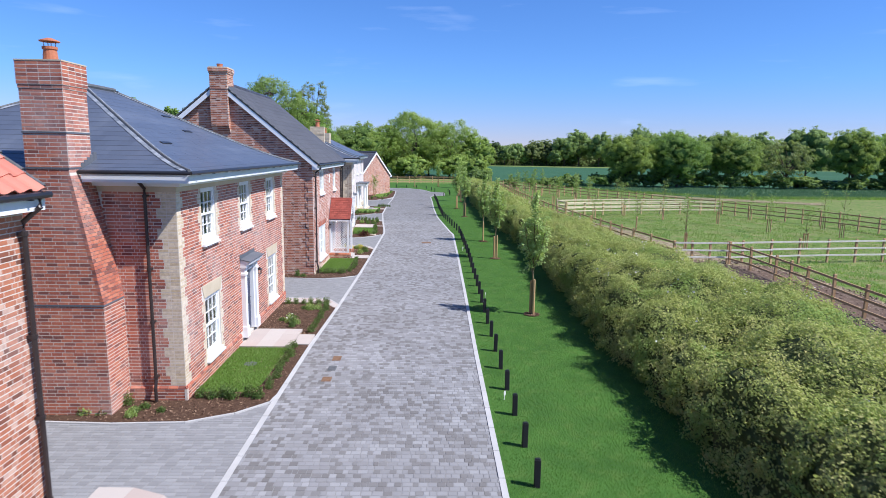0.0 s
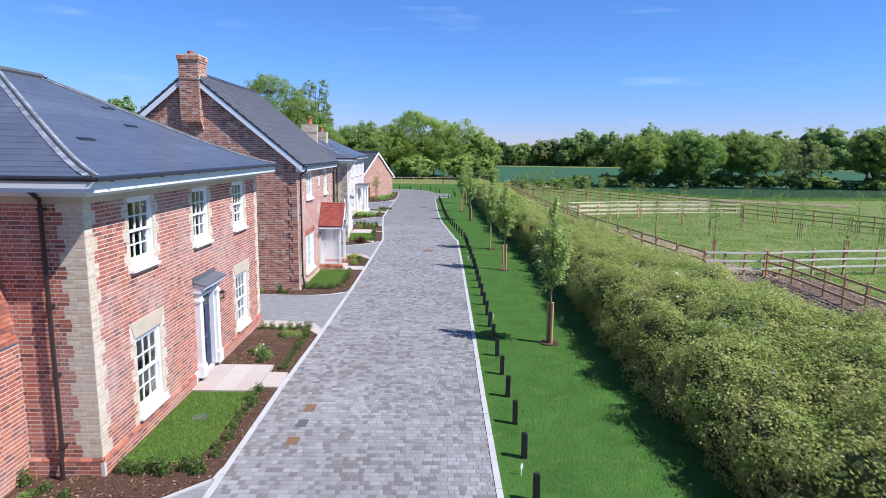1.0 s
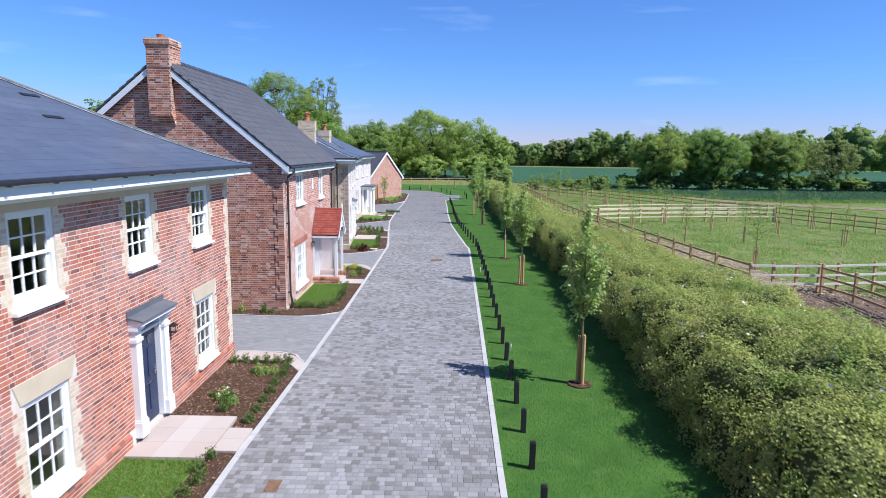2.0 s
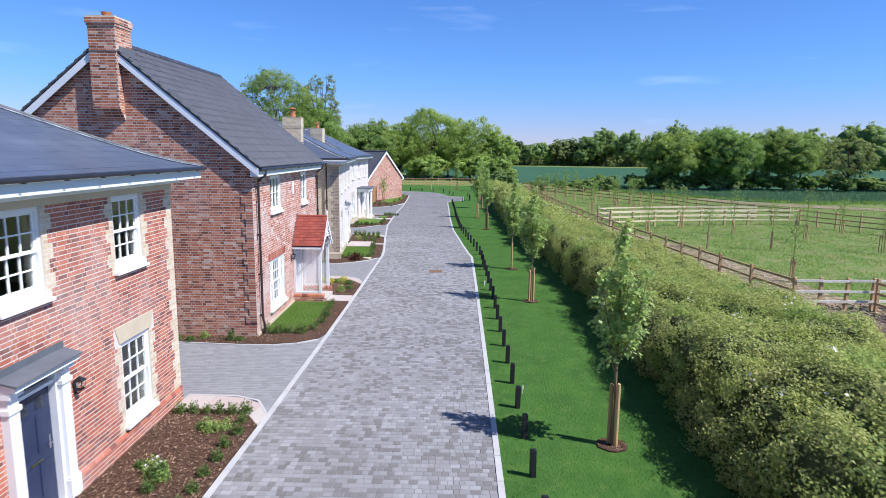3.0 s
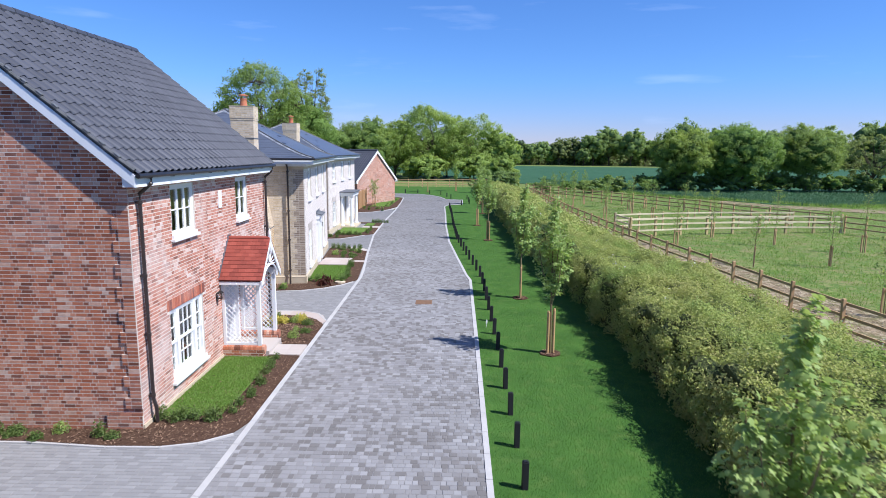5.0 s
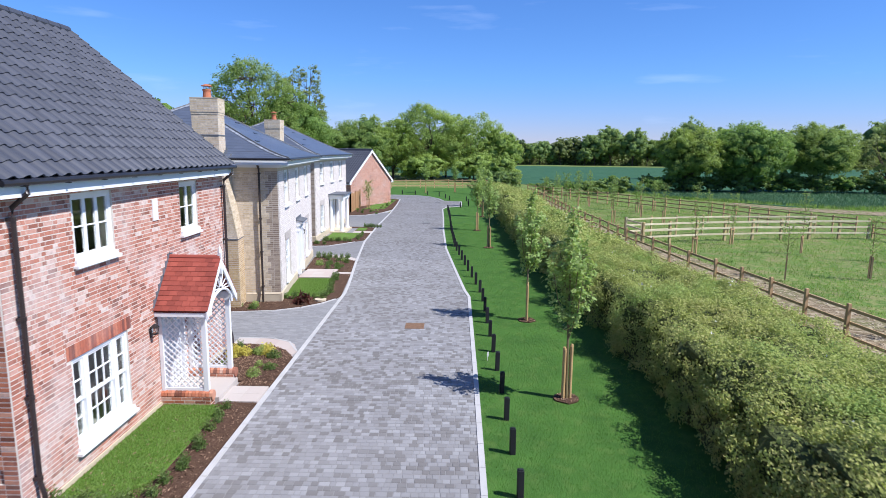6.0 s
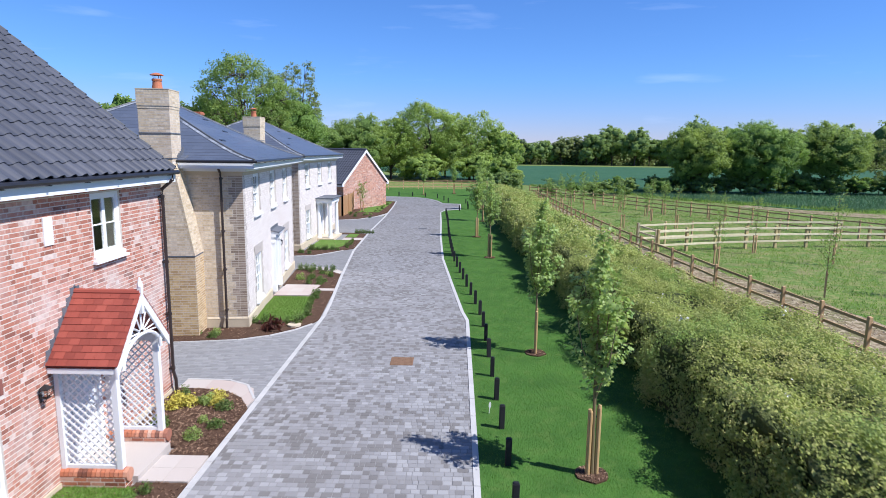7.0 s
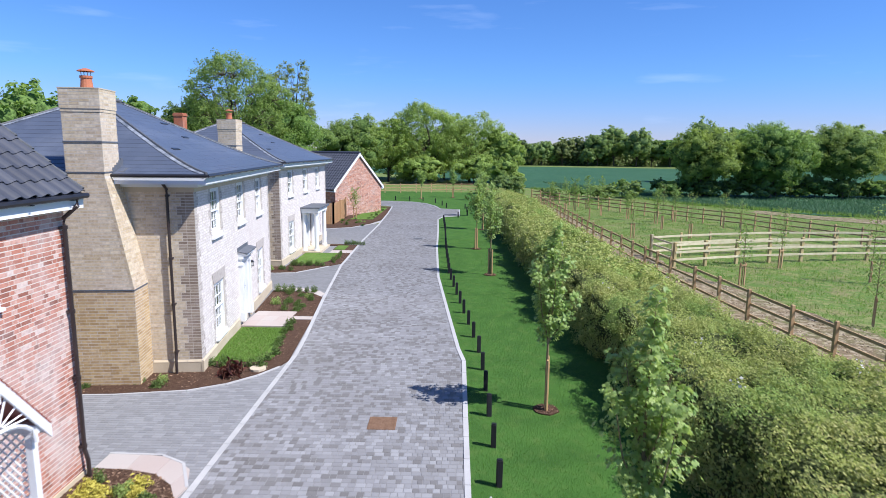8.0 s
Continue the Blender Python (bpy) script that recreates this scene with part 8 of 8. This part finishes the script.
rail_fence(evenly([(13.8, 57.4), (17.2, 58.8), (22, 60.0), (26, 60.7), (30.5, 61.1)], 2.15), POST_PALE, (0.32, 0.72, 1.12), 1.2, "pale new timber post-and-rail fence of the far paddock on honey-coloured posts", spacing=2.35, post_w=0.15, rail_h=0.11, post_mat=POST_HONEY)
rail_fence(evenly([(13.5, 60.3), (17.5, 61.9), (21.8, 63.1), (28.3, 63.6)], 2.15), POST_PALE, (0.32, 0.72, 1.12), 1.2, "pale new timber post-and-rail fence of the far paddock", spacing=2.35, rail_h=0.11, post_mat=POST_HONEY)
rail_fence([(13.78, 57.6), (13.5, 60.1)], POST_PALE, (0.32, 0.72, 1.12), 1.2, "short pale timber fence closing the paddock corner")
rail_fence([(30.7, 61.0), (31.9, 58.1), (33.6, 54.8), (35.4, 50), (36.2, 46.5), (38, 40), (40, 34)], POST_BROWN, (0.30, 0.68, 1.10), 1.18, "brown timber post-and-rail boundary fence")
rail_fence([(12, 101), (15.5, 95), (20, 86), (23.9, 78.3), (25.8, 75.4), (27.0, 70.8), (29.2, 65.7), (31.0, 63.2)], POST_BROWN, (0.30, 0.68, 1.06), 1.15, "brown timber post-and-rail boundary fence")
flat("bare_soil", [(33.0, 88.5), (36, 83), (40, 79), (50, 74), (52, 77), (43, 82.5), (38.5, 85.5), (35.0, 91)], -0.1, TRACK, "strip of bare brown soil at the field edge", "ground", thick=0.1)
rail_fence([(-30, 104), (-7.2, 109.3), (3.4, 112.6), (12.4, 114)], POST_BROWN, (0.35, 0.75, 1.15), 1.25, "brown timber post-and-rail fence at the end of the lane", spacing=2.4)
for i, (x, yy) in enumerate(((-6.3, 77.3), (15.3, 53.0), (19.4, 57.4), (21.9, 54.1), (16.9, 46.6), (21.0, 47.0), (16.7, 37.0), (25.7, 51.5), (30.4, 55), (27.2, 46.2), (33, 48.5), (31, 43.3), (24.7, 37.6), (14.8, 68.2), (18.9, 68.3), (18.6, 73.2), (23.0, 69.5), (24.0, 74.5), (14.2, 79), (16.2, 83), (18.0, 80.5), (19.4, 77), (14.6, 87.5), (16.4, 90), (13.2, 93), (21.5, 78.5), (13.0, 84))):
    sapling(pose(x, yy, 0, 0, 0, 15 * i), 130 + i, 2.5 + 0.35 * (i % 4), 30 if yy > 76 else 11)


def meadow_area(r, n):
    y = 20 + 85 * r.random(n) ** 1.4
    x = np.interp(y, [32, 50, 60, 105], [14.0, 12.4, 11.8, 11.4]) + (21 + 0.2 * y) * r.random(n) ** 1.2
    edge = np.interp(y, [p[1] for p in TRACK_R], [p[0] for p in TRACK_R])
    keep = ~((x < edge + r.normal(size=n) * 0.45) & (r.random(n) < 0.80))
    tuft = np.array([noise.noise(Vector((a * 0.55, b * 0.55, 2.0))) + 0.6 * noise.noise(Vector((a * 1.9, b * 1.9, 7.0))) for a, b in zip(x, y)])
    keep &= tuft > r.normal(size=n) * 0.30 - 0.12
    p = np.stack([x, y, np.full(n, -0.14)], axis=1)
    return p[keep]


blades("meadow_grass", meadow_area, 230000, 9, 0.10, MEADOW_BLADE, "rough meadow grass and weeds in the paddocks")

# ---- panel fence by the single-storey building ----
pf = thing("panel_fence", pose(-7.3, 73.0, 0), "close-boarded brown timber fence panels", "fence")
for ax, ay, bx, by in ((0, 0, -4.0, -0.4), (0, 0, 0.1, 5.0)):
    k = int(math.hypot(bx - ax, by - ay) / 0.125)
    ang = math.atan2(by - ay, bx - ax)
    me = Geo().box(-0.058, 0.058, -0.012, 0.012, 0.0, 1.65).mesh("board", PANEL_WOOD)
    for i in range(k):
        t = (i + 0.5) / k
        ob = new("board", me)
        ob.parent = pf
        ob.matrix_basis = Matrix.Translation((ax + (bx - ax) * t, ay + (by - ay) * t, 0.03 + random.uniform(-0.01, 0.01))) @ Matrix.Rotation(ang + radians(4), 4, "Z")
    for i in range(3):
        t = i / 2
        part("post", Geo().box(ax + (bx - ax) * t - 0.05, ax + (bx - ax) * t + 0.05, ay + (by - ay) * t - 0.05, ay + (by - ay) * t + 0.05, -0.1, 1.78), PANEL_WOOD, pf)

# ---- house behind, of which only the chimney shows ----
bh = thing("house", pose(-19.6, 74, 0), "red brick house hidden behind the others, its chimney showing", "house", "houses")
part("wall", Geo().box(-8, 0, 0, 9, 0, 5), PINK_BRICK, bh)
g = Geo()
g.v = [(-8.3, -0.3, 4.9), (0.3, -0.3, 4.9), (0.3, 9.3, 4.9), (-8.3, 9.3, 4.9), (-4, 4.0, 7.6), (-4, 5.0, 7.6)]
g.f = [(0, 1, 4), (1, 2, 5, 4), (2, 3, 5), (3, 0, 4, 5), (3, 2, 1, 0)]
part("roof", g, SLATE, bh)
part("chimney", Geo().box(-0.86, -0.14, 1.0, 1.8, 5, 8.62).box(-0.91, -0.09, 0.95, 1.85, 8.38, 8.53), PINK_BRICK, bh)

# ---- trees behind the houses and beyond the end of the lane ----
OAK, SPRING = "spreading oak in fresh leaf behind the houses", "spreading spring-green tree beyond the end of the lane"
for i, (x, yy, h, s, m_, n, lf, airy, foot, lab) in enumerate((
        (-25.0, 103, 17.8, 7.2, DARK_OAK_LEAF, 24000, 0.24, 0.50, 0.20, "tall " + OAK),
        (-20.4, 112, 18.2, 4.4, PALE_LEAF, 8000, 0.20, 0.65, 0.30, "thinly leaved ash with bare twigs beside the oak"),
        (-21.8, 109, 13.6, 6.6, OAK_LEAF, 19000, 0.25, 0.12, 0.08, "rounded green tree behind the houses"),
        (-31.5, 106, 12.8, 5.8, DARK_OAK_LEAF, 12000, 0.27, 0.2, 0.1, "rounded green tree behind the houses"),
        (-16.2, 135, 12.0, 7.2, DARK_OAK_LEAF, 13000, 0.30, 0.15, 0.04, "broad dark tree behind the end fence"),
        (-10.0, 141, 12.0, 6.2, WILLOW_LEAF, 12000, 0.30, 0.30, 0.0, SPRING),
        (-2.4, 144, 15.0, 9.2, WILLOW_LEAF, 24000, 0.30, 0.30, 0.0, "large open-crowned spring-green tree beyond the lane"),
        (5.4, 142, 13.0, 7.4, WILLOW_LEAF, 16000, 0.30, 0.30, 0.0, SPRING),
        (11.2, 141, 10.4, 5.2, WILLOW_LEAF, 9000, 0.30, 0.2, 0.0, SPRING),
        (-3.5, 136, 5.0, 5.5, WILLOW_LEAF, 6000, 0.28, 0.0, 0.0, "low spring-green scrub beyond the lane"),
        (6.0, 136, 5.4, 5.2, WILLOW_LEAF, 6000, 0.28, 0.0, 0.0, "low spring-green scrub beyond the lane"),
        (0.5, 152, 11.5, 8.5, OAK_LEAF, 7000, 0.38, 0.0, 0.0, SPRING),
        (-11.0, 152, 11.0, 8.5, OAK_LEAF, 7000, 0.38, 0.0, 0.0, SPRING),
        (9.3, 109, 5.0, 3.0, WILLOW_LEAF, 6000, 0.20, 0.0, 0.0, "bushy young tree at the hedge's far end"),
        (8.9, 99.5, 3.2, 2.4, DARK_LEAF, 4500, 0.18, 0.0, 0.0, "bushy growth at the hedge's far end"),
        (-45, 112, 13.5, 7, OAK_LEAF, 4000, 0.46, 0.1, 0.1, OAK), (-44, 90, 13, 7, OAK_LEAF, 4500, 0.44, 0.1, 0.1, OAK))):
    big_tree(pose(x, yy, -0.1), 310 + i, h, s, m_, lab, n, lf, foot, airy)
# the row of oaks on the field edge, and a second row standing higher behind it
ROW = "full-leaved field-edge oak beside the crop"
for i, (x, yy, h, s, m_, n, airy) in enumerate((
        (36.8, 110, 9.6, 5.3, SPRING_OAK_LEAF, 18000, 0.1), (46.0, 110, 10.2, 5.8, OAK_LEAF, 20000, 0.1), (57.0, 112, 10.4, 6.3, DARK_OAK_LEAF, 21000, 0.15), (66.8, 111, 9.6, 5.0, PALE_LEAF, 7000, 0.6),
        (80.2, 112, 11.3, 5.3, SPRING_OAK_LEAF, 11000, 0.1), (88.0, 113, 10.6, 5.2, OAK_LEAF, 9000, 0.1), (99, 113, 11, 6, OAK_LEAF, 7000, 0.1), (111, 114, 11, 6, OAK_LEAF, 7000, 0.1))):
    big_tree(pose(x, yy, -0.1), 340 + i, h, s, m_, ROW if m_ is not PALE_LEAF else "half-leaved pale field-edge tree with bare twigs", n, 0.21 if x < 60 else 0.25, 0.07, airy, 20)
for i, (x, yy, h, s, m_) in enumerate(((53.5, 150, 13.2, 7.0, DARK_LEAF), (62, 152, 11.8, 6.4, OAK_LEAF), (71, 150, 11.4, 6.0, DARK_LEAF), (82, 151, 12.2, 6.6, DARK_LEAF), (95, 150, 13.8, 7.2, DARK_LEAF), (107, 151, 13, 7.5, OAK_LEAF), (121, 151, 13, 7.5, OAK_LEAF))):
    big_tree(pose(x, yy, -0.1), 360 + i, h, s, m_, "tall dark tree behind the field-edge row", 5500, 0.36, 0.0, 0.1)
# the wood along the far edge of the crop
FAR = "distant green tree of the wood edge"
far_kinds = [big_tree(pose(30.5, 290, 0), 370, 11.6, 6.4, BLACK_GREEN_LEAF, "distant blackish-green tree of the wood edge", 4000, 0.42, 0.0, 0.0), big_tree(pose(41, 290, 0), 371, 11.0, 6.2, DARK_LEAF, FAR, 4000, 0.42, 0.0, 0.0), big_tree(pose(50, 290, 0), 372, 12.2, 5.6, PALE_LEAF, "distant pale thinly leaved tree of the wood edge", 3800, 0.40, 0.05, 0.2), big_tree(pose(72.5, 291, 0), 373, 17.6, 8.2, DARK_LEAF, "tall distant tree of the wood edge", 6000, 0.45, 0.0, 0.05), big_tree(pose(24, 288, 0), 374, 10.2, 5.6, OAK_LEAF, FAR, 3800, 0.42, 0.0, 0.0)]
frng = random.Random(11)
for kind_i, x, s in ((1, 36.5, 0.9), (2, 57.5, 1.04), (1, 65, 1.28), (3, 81, 0.93), (1, 88.5, 1.1), (4, 95, 1.22), (1, 60, 0.72), (4, 45.5, 0.7), (4, 70, 0.62), (1, 17, 0.92), (4, 9, 1.0), (1, 1, 1.1), (4, -8, 1.15)):
    copy_thing(far_kinds[kind_i], pose(x, 289 + frng.uniform(-4, 4), 0, 0, 0, frng.uniform(0, 360)) @ Matrix.Diagonal((s, s, s, 1)))
for i in range(19):
    s = frng.uniform(1.0, 1.4)
    copy_thing(far_kinds[frng.choice((0, 1, 1, 4))], pose(103 + i * 8.5 + frng.uniform(-2.5, 2.5), 288 + frng.uniform(-6, 12), 0, 0, 0, frng.uniform(0, 360)) @ Matrix.Diagonal((s, s, s * frng.uniform(0.9, 1.1), 1)))
# scrub under the field trees and along the field edge
scrub = [big_tree(pose(30, 106, -0.1), 420 + i, 2.2, 2.1, m_, "low scrub at the field edge", 1500, 0.2, 0.0, 0.0, 6, "field-edge scrub") for i, m_ in enumerate((DARK_LEAF, OAK_LEAF, DARK_LEAF))]
for i, ob in enumerate(scrub):
    ob.matrix_world = pose(26 + 5.5 * i, 107 + i, -0.1)
for i in range(30):
    x = 15 + i * 2.75 + frng.uniform(-1.2, 1.2)
    s = frng.uniform(0.55, 1.15) if x < 34 else frng.uniform(0.7, 1.35)
    copy_thing(scrub[i % 3], pose(x, (103 if x < 24 else 110.5) + frng.uniform(-2, 3), -0.1, 0, 0, frng.uniform(0, 360)) @ Matrix.Diagonal((s, s, s * frng.uniform(0.8, 1.2), 1)))
for i in range(26):
    s = frng.uniform(0.95, 1.5)
    copy_thing(scrub[(0, 2, 1)[i % 3]], pose(33.5 + i * 2.35 + frng.uniform(-0.6, 0.6), 111.5 + frng.uniform(-1.0, 1.5), -0.1, 0, 0, frng.uniform(0, 360)) @ Matrix.Diagonal((s, s, s * frng.uniform(0.7, 1.0), 1)))


# ---- the wood beyond the fields, the crop's near edge and stones on the track ----
def far_wood():
    root = thing("distant_wood", pose(0, 0, 0), "continuous dark wood along the far field edge", "wood", kind="stuff")
    r = np.random.default_rng(77)
    g = Geo()
    n = 150
    for k in range(n + 1):
        x = -230 + 760 * k / n
        h = 5.2 + 2.0 * noise.noise(Vector((x * 0.035, 1.0, 0)))
        g.v += [(x, 296, -0.3), (x, 297, h), (x, 304, h * 1.1), (x, 312, -0.3)]
    for k in range(n):
        for q in range(3):
            a = 4 * k + q
            g.f.append((a, a + 4, a + 5, a + 1))
    part("wood_body", g, SHADED_CORE, root)
    m = 14000
    x = r.uniform(-230, 530, m)
    top = np.array([6.4 + 2.2 * noise.noise(Vector((a * 0.035, 1.0, 0))) + 1.2 * noise.noise(Vector((a * 0.2, 4.0, 0))) for a in x])
    z = top * r.random(m) ** 0.7
    y = 295.5 + 3.0 * (z / top) + r.normal(size=m) * 0.8
    pos = np.stack([x, y, z], axis=1)
    nr = np.tile([0, -0.8, 0.6], (m, 1)) + r.normal(size=(m, 3)) * 0.5
    part("wood_leaves", leaf_mesh("wood_leaves", pos, nr, r.uniform(0.7, 1.5, m), DARK_LEAF, r, 0.8, 0.2), None, root, kind="stuff")


far_wood()


def crop_area(r, n):
    x = 20 + 100 * r.random(n)
    y = np.interp(x, [20, 22, 30, 44, 120], [120, 118, 98, 84.5, 93]) + 26 * r.random(n) ** 1.6
    return np.stack([x, y, np.full(n, -0.1)], axis=1)


blades("crop_plants", crop_area, 70000, 12, 0.28, CROP_BLADE, "dense dark green crop leaves along the field's near edge", "crop")


def edge_flowers(r, n):
    x = 15 + 80 * r.random(n)
    y = np.interp(x, [15, 22, 30, 44, 120], [124, 117, 97.5, 84, 92.5]) + r.normal(size=n) * 0.7
    return np.stack([x, y, np.full(n, -0.1)], axis=1)


blades("field_edge_weeds", edge_flowers, 5000, 13, 0.36, MEADOW_BLADE, "tall pale weeds and cow parsley at the field edge", "weeds")

# ---- loose pale boards lying along the foot of the track fence ----
for xa, ya, xb, yb in ((12.46, 46.6, 12.47, 45.3), (12.47, 45.2, 12.53, 43.9), (12.54, 43.8, 12.60, 42.5), (12.62, 42.1, 12.68, 40.9)):
    bd = single("edging_board", Geo().box(-0.5, 0.5, -0.07, 0.07, -0.06, 0.03), POST_PALE, "weathered pale timber board lying beside the track", "board", "boards beside the track", bevel=0.004)
    bd.matrix_world = Matrix.Translation(((xa + xb) / 2, (ya + yb) / 2, 0.0)) @ Matrix.Rotation(math.atan2(yb - ya, xb - xa), 4, "Z") @ Matrix.Diagonal((math.hypot(xb - xa, yb - ya), 1, 1, 1))
